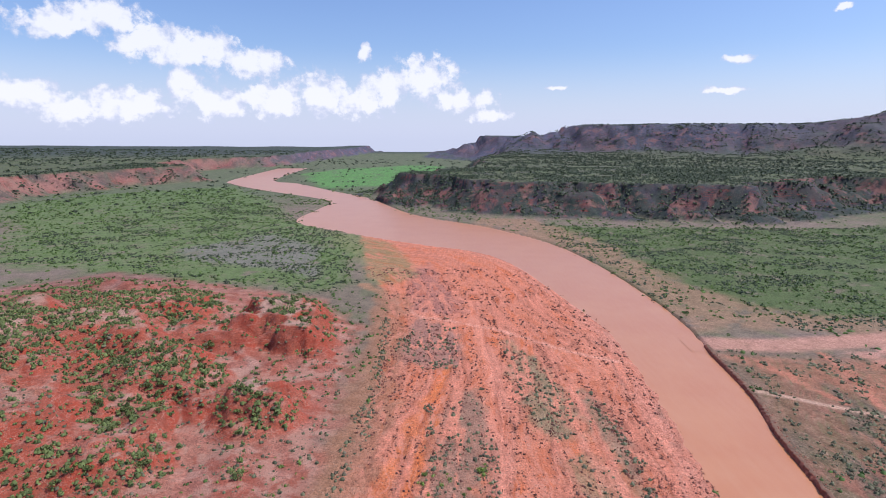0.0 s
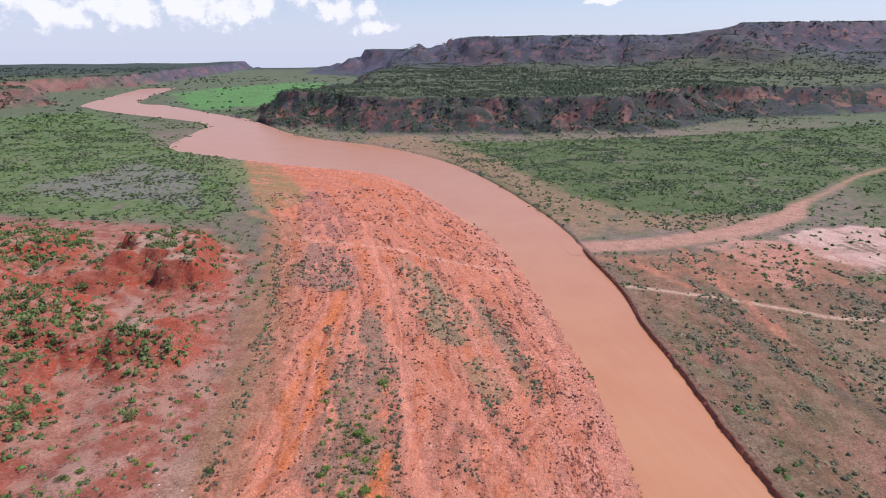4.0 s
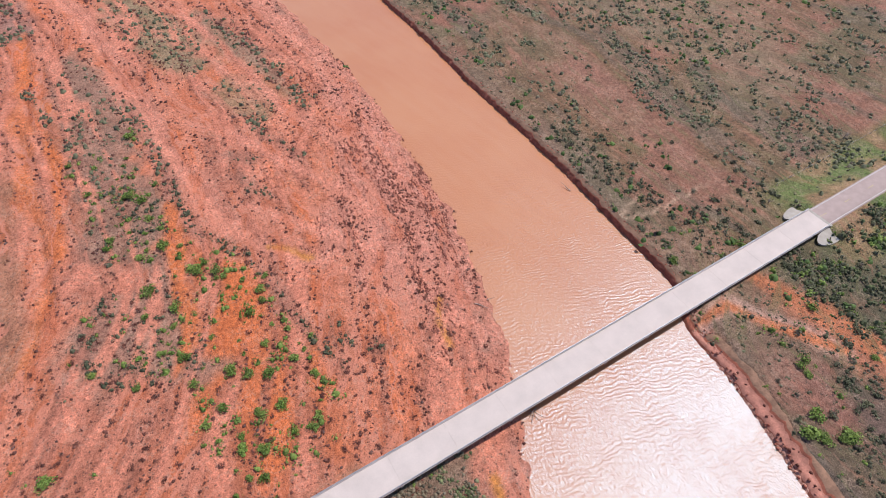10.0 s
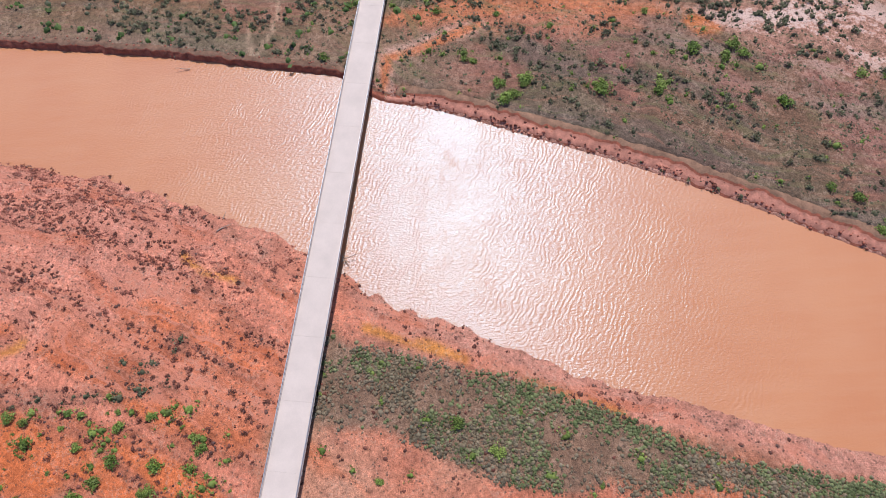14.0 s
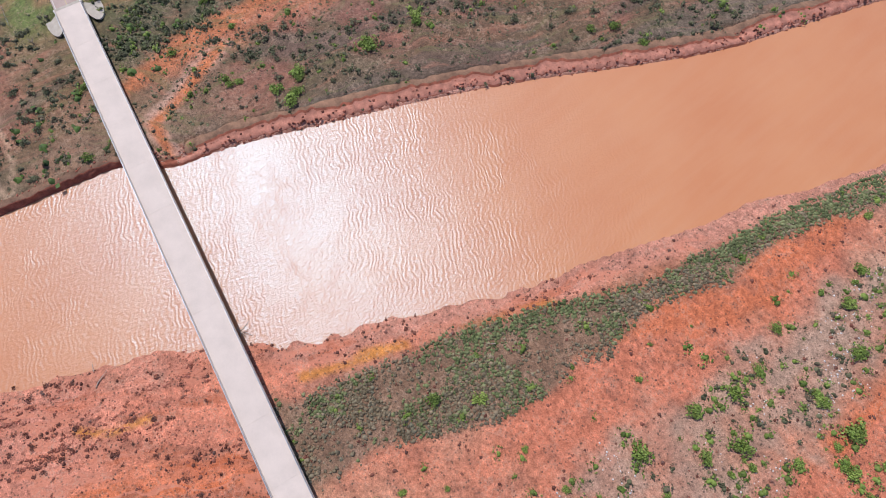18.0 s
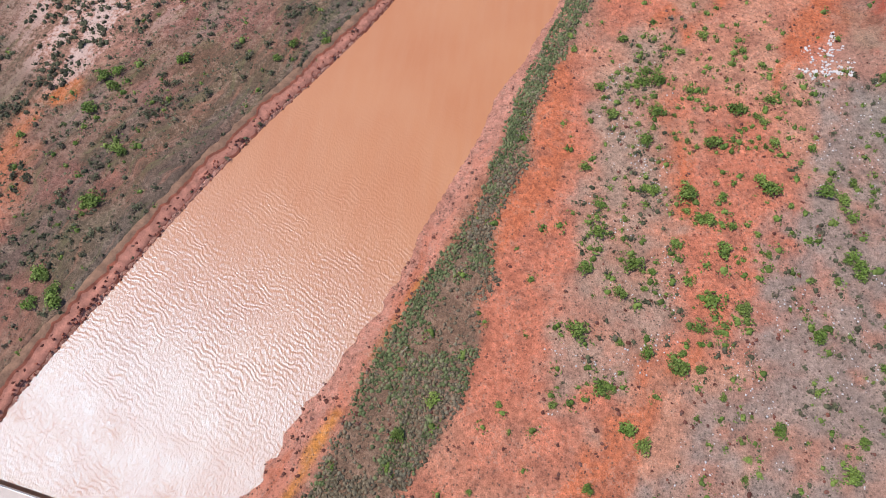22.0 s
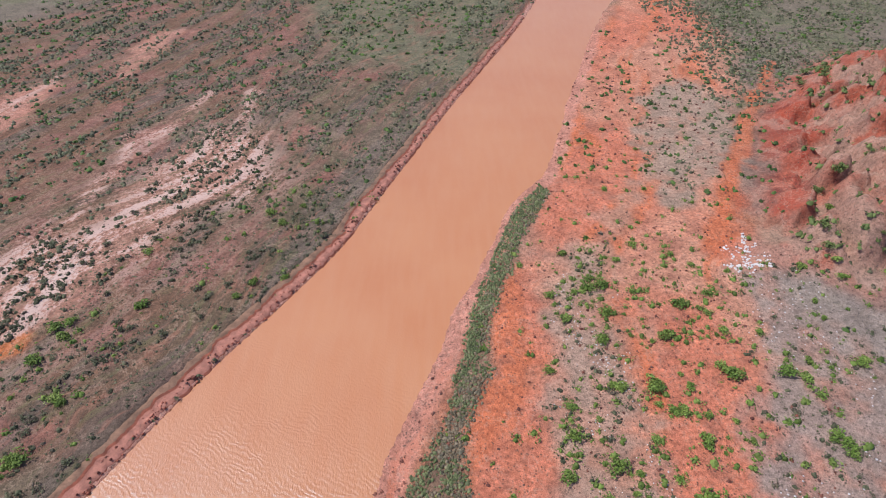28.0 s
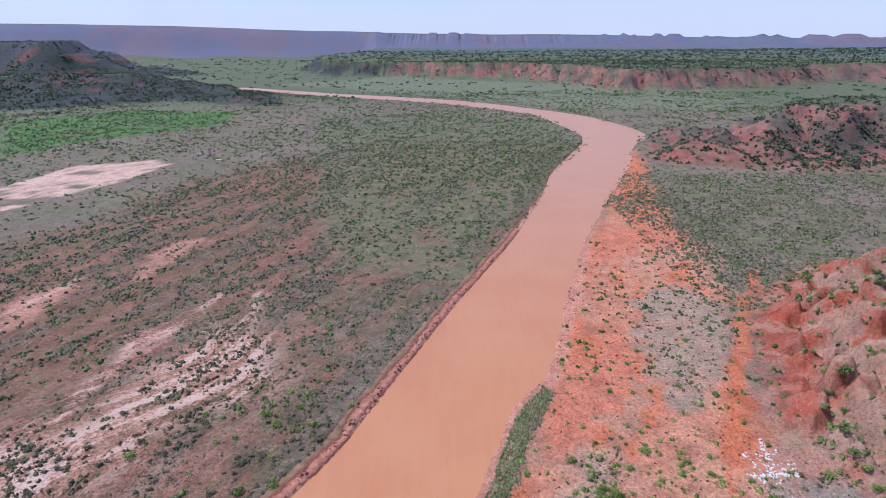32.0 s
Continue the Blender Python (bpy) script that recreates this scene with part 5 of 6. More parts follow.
def build_road():
    """The road on its embankment past the bridge's east end."""
    for x0, x1, nm in ((EAST_END + 1.0, 640.0, "road"), (-420.0, WEST_END - 1.0, "road_west")):
        n = 60
        xs = np.linspace(x0, x1, n)
        rows, faces = [], []
        for x in xs:
            fade = float(1 - smooth(np.array(x), 420, 700))
            zc = (DECK_Z - 0.03) * fade + 0.7 * (1 - fade)
            rows += [(x, -3.9, zc - 0.25), (x, -3.8, zc - 0.05), (x, 0, zc), (x, 3.8, zc - 0.05), (x, 3.9, zc - 0.25)]
        for i in range(n - 1):
            for k in range(4):
                faces.append((i * 5 + k, i * 5 + k + 1, i * 5 + k + 6, i * 5 + k + 5)[::-1])
        me = mesh_from(nm, rows, faces, MAT_ASPH)
        ob = new("road", me)
        ob.matrix_world = ROAD_POSE
        tagged(ob, "worn grey two-lane asphalt road on an embankment", "road", kind="structure")
        if x0 < 0:
            continue
        for v, w, m_, nm2, dashed in ((-3.35, 0.07, MAT_LINE, "edge_line", False), (3.35, 0.07, MAT_LINE, "edge_line", False), (0.0, 0.06, MAT_YELL, "centre_line", True)):
            x = x0
            while x < 330:
                x2 = x + (3.0 if dashed else 12.0)
                bm = bmesh.new()
                box(bm, x, x2, v - w, v + w, DECK_Z - 0.03 - abs(v) * 0.013, DECK_Z - 0.022 - abs(v) * 0.013)
                part(nm2, bm, m_, ob)
                x += 12.0


build_bridge()
build_apron(5.6, 0, "rounded pale concrete pad beside the bridge end")
build_apron(-6.2, 180, "pale concrete slope pad below the bridge end, stained")
build_road()


# ---- plants ----
RNG = np.random.default_rng(7)


def leaf_cloud(cx, cy, cz, rad, tall, count, leaf, rng, lift=0.15):
    """Many small leaves for each of many bushes, as corners and quads. All arguments are arrays, one entry a bush."""
    n = len(cx)
    a, u = rng.uniform(0, 2 * np.pi, (n, count)), rng.uniform(0, 1, (n, count))
    r = np.sqrt(rng.uniform(0.05, 1, (n, count)))
    lob = 1 + 0.35 * np.sin(a * 2 + rng.uniform(0, 6.3, (n, 1))) + 0.22 * np.sin(a * 3 + rng.uniform(0, 6.3, (n, 1)))
    px = cx[:, None] + rad[:, None] * r * lob * np.cos(a)
    py = cy[:, None] + rad[:, None] * r * lob * np.sin(a)
    dome = np.sqrt(np.clip(1 - r**2, 0, 1))
    pz = cz[:, None] + tall[:, None] * (lift + (1 - lift) * dome * (0.45 + 0.55 * u))
    size = leaf[:, None] * rng.uniform(0.6, 1.4, (n, count))
    th, ph = rng.uniform(0, 2 * np.pi, (n, count)), rng.normal(0, 0.7, (n, count))
    ax = np.stack([np.cos(th) * np.cos(ph), np.sin(th) * np.cos(ph), np.sin(ph)], -1)
    ps = rng.normal(0, 0.6, (n, count))
    bx = np.stack([-np.sin(th) * np.cos(ps), np.cos(th) * np.cos(ps), np.sin(ps)], -1)
    c = np.stack([px, py, pz], -1)
    h = size[..., None]
    corners = np.stack([c - ax * h, c - bx * h * 0.85, c + ax * h, c + bx * h * 0.85], -2)
    v = corners.reshape(-1, 3)
    return v, np.arange(len(v)).reshape(-1, 4)


def lump_cloud(cx, cy, cz, rad, tall, lumps, rng):
    """Uneven leafy lumps, eight faces each, one or more a bush, as corners and quads."""
    n = len(cx)
    off = 0.5 if lumps > 1 else 0.0
    a = rng.uniform(0, 2 * np.pi, (n, lumps, 1, 1))
    d = rad[:, None, None, None] * off * rng.uniform(0.5, 1.1, (n, lumps, 1, 1))
    r = rad[:, None, None, None] * (0.62 if lumps > 1 else 0.88) * rng.uniform(0.75, 1.2, (n, lumps, 1, 1))
    ring = np.array([1.0, 0.58])[None, None, :, None]
    th = np.arange(6) * np.pi / 3 + rng.uniform(0, 1, (n, lumps, 1, 1)) + rng.normal(0, 0.16, (n, lumps, 2, 6))
    rr = r * ring * rng.uniform(0.7, 1.25, (n, lumps, 2, 6))
    px = cx[:, None, None, None] + d * np.cos(a) + rr * np.cos(th)
    py = cy[:, None, None, None] + d * np.sin(a) + rr * np.sin(th)
    up = np.array([0.12, 0.85])[None, None, :, None] * rng.uniform(0.75, 1.2, (n, lumps, 2, 6)) * rng.uniform(0.75, 1.1, (n, lumps, 1, 1))
    pz = cz[:, None, None, None] + tall[:, None, None, None] * up
    v = np.stack([px, py, pz], -1).reshape(-1, 3)
    one = np.array([(k, (k + 1) % 6, 6 + (k + 1) % 6, 6 + k) for k in range(6)] + [(6, 7, 8, 9), (9, 10, 11, 6)])
    f = (one[None] + 12 * np.arange(n * lumps)[:, None, None]).reshape(-1, 4)
    return v, f


def scatter(box_, count, density, rng):
    """Random spots in a box of the plan, kept as often as density says."""
    x0, x1, y0, y1 = box_
    x, y = rng.uniform(x0, x1, count), rng.uniform(y0, y1, count)
    keep = rng.uniform(0, 1, count) < density(x, y)
    return x[keep], y[keep]


def dry(x, y, margin=1.5):
    """1 off the water, the road and the bridge."""
    u, v = embankment(x, y)
    road = (np.abs(v) < 5.2) & ((u > EAST_END - 8) | (u < WEST_END + 8))
    ck = near(line_gap, CREEK, x, y, 40) > 9
    return ((river_gap(x, y) > margin) & ~road & ck).astype(float)


def stuff(name, x, y, rad, flat, count, leaf, material_, label, category, lift=0.15):
    z = height(x, y) - 0.05
    v, f = lump_cloud(x, y, z, rad * 0.74, rad * flat * 0.85, 2 if count >= 12 else 1, RNG)
    v2, f2 = leaf_cloud(x, y, z, rad * 1.06, rad * flat, max(3, count // (2 if count >= 12 else 3)), 0.8 * leaf * rad, RNG, lift)
    v, f = np.vstack([v, v2]), np.vstack([f, f2 + len(v)])
    return tagged(new(name, mesh_from(name, v, f, material_)), label, category, kind="stuff")


def far_off(x, y):
    return np.hypot(x, y)


def d_sage(x, y):
    """Grey scrub on the outer bank and on the grey soils."""
    n = fbm(x + 0.5 * y, y - 0.4 * x, 22, 4, 201)
    rge = river_gap(x, y)
    ridge = fbm(rge + (fbm(x, y, 70, 2, 78) - 0.5) * 30, y * 0.1 + x * 0.05, 9.0, 4, 23)
    clump = fbm(rge + (fbm(x, y, 60, 2, 77) - 0.5) * 30, y * 0.4, 8.0, 3, 27)
    d = patch(EAST_PLAIN, x, y, 15, 15, 111, 40) * (0.08 + 0.92 * smooth(0.5 * n + 0.8 * clump + (0.5 - ridge) * 0.9, 0.62, 0.76))
    d = d * (1 - 0.4 * patch(EAST_SHORE, x, y, 10, 10, 3)) * (1 - 0.35 * patch(PALE_SOUTH, x, y, 6, 6, 1))
    d = d * (1 - 0.85 * patch(SAND_FLAT, x, y, 6, 6, 1)) * (1 - 0.3 * patch(GREY_FLAT, x, y, 6, 6, 1))
    for poly in (GREY_D, ISLE_A, ISLE_B, ISLE_C, DARK_E):
        d = np.maximum(d, 0.62 * patch(poly, x, y, 3, 9, 7, 9) * (0.3 + 0.7 * smooth(n, 0.4, 0.55)))
    for poly in (MESQ_F, MESQ_G, GREY_A, GREY_B, GREY_C):
        d = np.maximum(d, (0.6 if poly in (MESQ_F, MESQ_G) else 0.36) * patch(poly, x, y, 2, 4, 7) * (0.2 + 0.8 * smooth(n, 0.4, 0.6)))
    d = np.maximum(d, 0.3 * patch(HILL_RED_FOOT, x, y, 2, 4, 7) * (0.2 + 0.8 * smooth(n, 0.4, 0.6)))
    d = np.maximum(d, 0.8 * strip(BUSH_LINE, x, y, 2.5, 2, 2, 3))
    d = np.maximum(d, 0.9 * patch(SAGE_HOLLOW, x, y, 8, 8, 9))
    for k, line in enumerate(BRUSH_LINES):
        d = np.maximum(d, 0.9 * strip(line, x, y, 1.6, 1.0, 1.6, 222 + k))
    for k, line in enumerate(LANES + ORANGE_LANES):
        d = d * (1 - 0.9 * strip(line, x, y, 2.0, 1.0, 1.0, 202 + k))
    return d * dry(x, y)


def d_drift(x, y):
    """Dead brush and drift on the bar."""
    rg = river_gap(x, y)
    rgw = rg + (fbm(x, y, 60, 2, 77) - 0.5) * 16
    band = fbm(rgw, y * 0.09, 4.2, 4, 205)
    thread = braid(x, y)
    rim = smooth(thread, 0.03, 0.055) * smooth(thread, 0.12, 0.08)
    d = patch(BAR, x, y, 3, 4, 11) * np.clip(0.75 * smooth(band, 0.5, 0.58) + 0.8 * rim, 0, 1) * smooth(thread, 0.02, 0.045) * (1 - 0.6 * smooth(y, 300, 420))
    d = np.maximum(d, patch(DRIFT_I, x, y, 4, 6, 168) * smooth(band, 0.42, 0.54))
    d = np.maximum(d, 0.7 * (strip(WASH, x, y, 9, 2, 3, 173) - strip(WASH, x, y, 5.5, 2, 3, 173)))
    for k, line in enumerate(BRUSH_LINES[:3]):
        d = np.maximum(d, 0.9 * strip(line, x, y, 2.4, 1.5, 2.0, 222 + k))
    for k, line in enumerate(LANES + ORANGE_LANES):
        d = d * (1 - 0.9 * strip(line, x, y, 2.0, 1.0, 1.0, 202 + k))
    d = d * (1 - 0.85 * strip(WASH, x, y, 5, 2, 3, 173)) * (1 - 0.8 * strip(WASH_B, x, y, 3, 2, 3, 179)) * (1 - 0.9 * strip(GULLY, x, y, 3, 2, 2, 171))
    d = np.maximum(d, 0.2 * patch(WEST_SOIL, x, y, 10, 12, 131, 30) * (0.3 + 0.7 * smooth(band, 0.42, 0.55)))
    return d * dry(x, y, -1.2)


def d_green(x, y):
    n = fbm(x, y, 60, 4, 207)
    d = 0.42 * smooth(n, 0.40, 0.6)
    for poly, k in ((GREEN_EAST, 0.95), (GREEN_WEST, 0.6), (MEADOW_SOUTH, 0.7), (SCRUB_SOUTH, 0.75), (WOODS_SOUTH, 0.4), (GRASS_TIP, 0.5), (SAGE_HOLLOW, 0.4)):
        d = np.maximum(d, k * patch(poly, x, y, 12, 20, 9) * smooth(fbm(x, y, 30, 3, 208), 0.3, 0.55))
    for poly, k in ((BAR, 1.0), (SAND_FLAT, 0.7), (SAGE_EAST, 0.55), (DUNE_SOUTH, 1.0), (PALE_SOUTH, 1.0)):
        d = d * (1 - k * patch(poly, x, y, 4, 5, 3))
    d = np.maximum(d, 0.8 * patch(SAND_ISLE, x, y, 4, 5, 3))
    hz, top = hills(x, y)
    return d * dry(x, y) * (hz < 3)


def d_juniper(x, y):
    hz, top = hills(x, y)
    n = fbm(x, y, 46, 4, 209)
    rill = np.abs(2 * fbm(x, y, 46, 4, 63) - 1)
    near_ = smooth(far_off(x, y), 700, 500)
    n = n + near_ * (rill - 0.25) * 0.5 + 0.01 * near_
    n = n + (1 - near_) * (0.3 - np.abs(2 * fbm(x, y, 130, 4, 40) - 1) * 1.2) * 0.5
    return smooth(hz, 1.5, 5) * (0.15 + 0.85 * smooth(n, 0.36, 0.58)) * (1 - 0.9 * patch(RED_FACE, x, y, 3, 4, 5)) * dry(x, y) * (1 - 0.25 * patch(HILL_SPUR, x, y, 10, 5, 4))


# wide cover, joined, from the river plain to the mesas
x, y = scatter((-190, 320, -720, 400), 170000, lambda a, b: d_sage(a, b) * np.clip(190 / (far_off(a, b) + 1), 0.2, 1), RNG)
k = far_off(x, y)
size = RNG.uniform(0.28, 1.0, len(x)) ** 1.5 * 1.4 * (1 + np.clip(k - 150, 0, 500) / 420)
near_ = k < 175
stuff("sage_scrub", x[near_], y[near_], size[near_], 0.8, 28, 0.22, MAT_SAGE, "low grey-green sage scrub spread over the dry plain", "scrub")
stuff("sage_scrub", x[~near_], y[~near_], size[~near_], 0.8, 7, 0.38, MAT_SAGE, "grey-green sage scrub farther out on the plain", "scrub")
x, y = scatter((-190, 130, -320, 560), 75000, lambda a, b: d_drift(a, b) * np.clip(220 / (far_off(a, b) + 1), 0.3, 1), RNG)
k = far_off(x, y)
stuff("drift_brush", x, y, RNG.uniform(0.35, 0.85, len(x)) ** 1.3 * (1 + np.clip(k - 150, 0, 500) / 300), 0.75, 9, 0.38, MAT_DRIFT, "dead brown brush and flood drift on the sand", "brush")
x, y = scatter((70, 190, -215, -60), 5200, lambda a, b: patch(PALE_SOUTH, a, b, 8, 10, 135, 18) * smooth(fbm(river_gap(a, b), b * 0.5, 7.0, 3, 29), 0.48, 0.56), RNG)
stuff("sage_scrub", x, y, RNG.uniform(0.6, 1.5, len(x)), 0.85, 14, 0.28, MAT_SAGE, "grey bushes rooted in pale bare sand", "scrub")
x, y = scatter((20, 150, -175, 62), 15000, lambda a, b: 0.75 * patch(EAST_SHORE, a, b, 6, 8, 3) * dry(a, b, 8) * (0.2 + 0.8 * smooth(fbm(a, b, 9, 4, 237), 0.4, 0.56)), RNG)
stuff("low_scrub", x, y, RNG.uniform(0.25, 0.65, len(x)), 0.7, 5, 0.4, MAT_SAGE, "low grey-brown scrub and dead grass behind the cut bank", "scrub")
x, y = scatter((-20, 112, 34, 215), 11000, lambda a, b: np.maximum(patch(DRIFT_I, a, b, 4, 6, 168), 0.5 * patch(BAR, a, b, 3, 4, 11) * smooth(river_gap(a, b), 40, 8)) * smooth(fbm(river_gap(a, b) + (fbm(a, b, 40, 2, 77) - 0.5) * 16, b * 0.18, 4.0, 3, 28), 0.5, 0.62) * (river_gap(a, b) > 1.0), RNG)
turn = RNG.normal(math.radians(70), 0.25, len(x))
long = RNG.uniform(0.35, 0.75, len(x))
x = np.concatenate([x + j * long * np.cos(turn) for j in (-1, 0, 1)])
y = np.concatenate([y + j * long * np.sin(turn) for j in (-1, 0, 1)])
stuff("mud_caked_brush", x, y, RNG.uniform(0.3, 0.62, len(x)), 0.8, 5, 0.4, MAT_MUDDY, "flattened brush caked with red mud along the shore", "brush")
x, y = scatter((-900, 1100, -1500, 1500), 190000, lambda a, b: d_green(a, b) * np.clip(560 / (far_off(a, b) + 1), 0.22, 1) * (far_off(a, b) > 120), RNG)
k = far_off(x, y)
stuff("green_thicket", x, y, RNG.uniform(0.65, 1.6, len(x)) * (1 + k / 800), 0.7, 6, 0.48, MAT_THICK, "green mesquite thickets on the river flats", "thicket")
for box_, many, poly in (((150, 760, 370, 880), 26000, GREEN_EAST), ((-560, -60, 450, 1150), 17000, GREEN_WEST)):
    x, y = scatter(box_, many, lambda a, b: patch(poly, a, b, 12, 20, 9) * dry(a, b) * smooth(fbm(a, b * 1.6, 38, 4, 241), 0.46, 0.6) * (hills(a, b)[0] < 3), RNG)
    stuff("dark_thicket", x, y, RNG.uniform(0.9, 2.1, len(x)), 0.75, 6, 0.45, MAT_JUN_FAR, "darker bushes scattered through the green river flats", "thicket")
x, y = scatter((-480, -40, -480, 600), 50000, lambda a, b: 0.95 * d_juniper(a, b) * np.clip(700 / (far_off(a, b) + 1), 0.3, 1) * (far_off(a, b) > 60), RNG)
k = far_off(x, y)
stuff("juniper_woods", x, y, RNG.uniform(0.8, 2.0, len(x)) * (1 + k / 1300), 0.9, 12, 0.36, MAT_JUN, "dark green junipers scattered on red slopes", "woods")
x, y = scatter((-3000, 3400, -3600, 3400), 50000, lambda a, b: 0.8 * np.maximum(d_juniper(a, b), 0.9 * d_green(a, b)) * (far_off(a, b) > 1150), RNG)
k = far_off(x, y)
stuff("distant_woods", x, y, RNG.uniform(2.5, 5.5, len(x)) * (1 + k / 3500), 0.6, 5, 0.5, MAT_JUN_FAR, "far dark scrub woods on mesas and plain", "woods")
for box_, many, dens in (((250, 1100, -1700, -980), 16000, 0.9), ((-300, 1000, 820, 1500), 30000, 0.85), ((-750, -170, -900, -440), 16000, 0.8), ((-1150, 520, -2300, -1400), 12000, 0.7), ((-1000, -600, 1050, 1950), 9000, 0.6), ((100, 3200, 1600, 3300), 30000, 0.9), ((600, 2900, -2700, -1500), 12000, 0.8)):
    x, y = scatter(box_, many, lambda a, b: dens * d_juniper(a, b), RNG)
    k = far_off(x, y)
    stuff("juniper_woods", x, y, RNG.uniform(1.3, 2.6, len(x)) * (1 + k / 2500), 0.95, 4, 0.55, MAT_JUN_FAR, "dark junipers crowding a mesa slope", "woods")
x, y = scatter((-720, 800, -1450, -220), 72000, lambda a, b: 0.55 * ((b < -430) | (a < -125)) * dry(a, b) * (0.3 + 0.7 * smooth(fbm(a, b, 40, 4, 231), 0.38, 0.6)) * (hills(a, b)[0] < 3) * (1 - patch(DUNE_SOUTH, a, b, 3, 4, 14)) * np.clip(700 / far_off(a, b), 0.3, 1), RNG)
k = far_off(x, y)
stuff("sage_scrub", x, y, RNG.uniform(0.7, 1.5, len(x)) * (1 + k / 1500), 0.7, 5, 0.5, MAT_SAGE, "grey-green scrub over the far river plain", "scrub")
x, y = scatter((-420, -125, -520, -220), 13000, lambda a, b: dry(a, b) * (0.25 + 0.75 * smooth(fbm(a, b, 28, 4, 235), 0.40, 0.56)) * (hills(a, b)[0] < 2), RNG)
stuff("sage_scrub", x, y, RNG.uniform(0.6, 1.7, len(x)), 0.8, 8, 0.4, MAT_SAGE, "grey-green sage in the hollow behind the red spur", "scrub")
x, y = scatter((-40, 45, -175, 45), 70000, lambda a, b: patch(TAMARISK, a, b, 1.5, 2.5, 177) * dry(a, b, 2.6) * np.maximum(smooth(river_gap(a, b), 15, 9), 0.12 + 0.88 * smooth(fbm(a, b, 10, 4, 210), 0.42, 0.52)), RNG)
edge = smooth(river_gap(x, y) + (fbm(x, y, 9, 3, 211) - 0.5) * 18, 16, 9) + 0.7 * smooth(fbm(x, y, 14, 3, 212), 0.54, 0.6) > RNG.uniform(0, 1, len(x))
for q, m_, lab in ((edge, MAT_TAM, "dense grey-green tamarisk thicket along the shore"), (~edge, MAT_STRAW, "dry grey-brown brush inside the tamarisk thicket")):
    stuff("tamarisk_thicket", x[q], y[q], RNG.uniform(0.32, 0.85, q.sum()), 0.95, 11, 0.3, m_, lab, "thicket")
x, y = scatter((120, 260, -130, 30), 12000, lambda a, b: (1 - strip(ORANGE_EAST, a, b, 3, 1.5, 2, 200)) * patch(WOODS_SOUTH, a, b, 3, 8, 178) * dry(a, b) * (0.15 + 0.85 * smooth(fbm(a, b, 12, 3, 233), 0.38, 0.52)), RNG)
pickw = RNG.uniform(0, 1, len(x))
for lo_, hi_, m_, lab in ((0, 0.45, MAT_TAM, "grey-green brushy woods beside the road"), (0.45, 0.86, MAT_SAGE, "grey brush in the woods beside the road"), (0.86, 1, MAT_MESQ, "bright green bushes in the roadside woods")):
    q = (pickw >= lo_) & (pickw < hi_)
    stuff("roadside_thicket", x[q], y[q], RNG.uniform(0.7, 1.7, q.sum()), 0.9, 18, 0.28, m_, lab, "thicket")


# ---- single plants ----
def crown_mesh(name, lobes, leaves, leaf, material_, seed, flat=0.8):
    """A crown of several uneven lobes of leaves, about one metre in radius."""
    rng = np.random.default_rng(seed)
    a = rng.uniform(0, 6.28, lobes)
    d = rng.uniform(0.15, 0.75, lobes)
    r = rng.uniform(0.38, 0.62, lobes)
    v, f = leaf_cloud(d * np.cos(a), d * np.sin(a), rng.uniform(0.05, 0.3, lobes), r, r * 1.5 * flat, leaves, np.full(lobes, leaf), rng, 0.1)
    return mesh_from(name, v, f, material_)


def stem_mesh(name, tilt, long, thick, seed, material_=None):
    """A crooked, tapering stem."""
    rng = random.Random(seed)
    bm = bmesh.new()
    p, way, rings = Vector((0, 0, -0.08)), Vector((math.sin(tilt), 0, math.cos(tilt))), []
    for k in range(5):
        r = thick * (1 - 0.17 * k)
        rings.append([bm.verts.new(p + Vector((r * math.cos(q), r * math.sin(q), 0))) for q in (0, 1.26, 2.51, 3.77, 5.03)])
        way = (way + Vector((rng.uniform(-0.3, 0.3), rng.uniform(-0.3, 0.3), 0.1))).normalized()
        p = p + way * long / 4
    for a, b in zip(rings[:-1], rings[1:]):
        for k in range(5):
            bm.faces.new((a[k], a[(k + 1) % 5], b[(k + 1) % 5], b[k]))
    bm.faces.new(rings[-1])
    me = bpy.data.meshes.new(name)
    bm.to_mesh(me)
    bm.free()
    me.materials.append(material_ or MAT_BARK)
    return me


def plant_kind(name, label, category, group, lobes, leaves, leaf, material_, stems, seeds, flat, trunk="stem"):
    """A few grown forms of one kind of plant, one metre in radius; the first of each stands at its own spot."""
    forms = []
    for s in seeds:
        root = new(name)
        tagged(root, label, category, group)
        c = new("crown", crown_mesh("crown", lobes, leaves, leaf, material_, s, flat))
        c.parent = root
        for k in range(stems):
            st = new(trunk, stem_mesh(trunk, 0.55 if stems > 1 else 0.05, 0.75, 0.045 if stems > 1 else 0.07, s * 7 + k))
            st.parent = root
            st.rotation_euler = (0, 0, 6.28 * k / stems + s)
        forms.append(root)
    return forms


def set_out(forms, spots, rng):
    """Stands each form at its first spot and copies of it at the others. Spots: x, y, radius."""
    z = height(spots[:, 0], spots[:, 1]) - 0.04
    for i, (x, y, r) in enumerate(spots):
        m = pose(x, y, z[i], rng.uniform(-5, 5), rng.uniform(-5, 5), rng.uniform(0, 360))
        s = Vector((r * rng.uniform(0.9, 1.12), r * rng.uniform(0.9, 1.12), r * rng.uniform(0.85, 1.1)))
        form = forms[i % len(forms)]
        if i < len(forms):
            form.matrix_basis = m
            form.scale = s
        else:
            o = copy_thing(form, m)
            o.scale = s


def thinned(x, y, least):
    """Leaves out spots that crowd one another."""
    keep = []
    for i in range(len(x)):
        if all((x[i] - x[j]) ** 2 + (y[i] - y[j]) ** 2 > least**2 for j in keep):
            keep.append(i)
    return x[keep], y[keep]


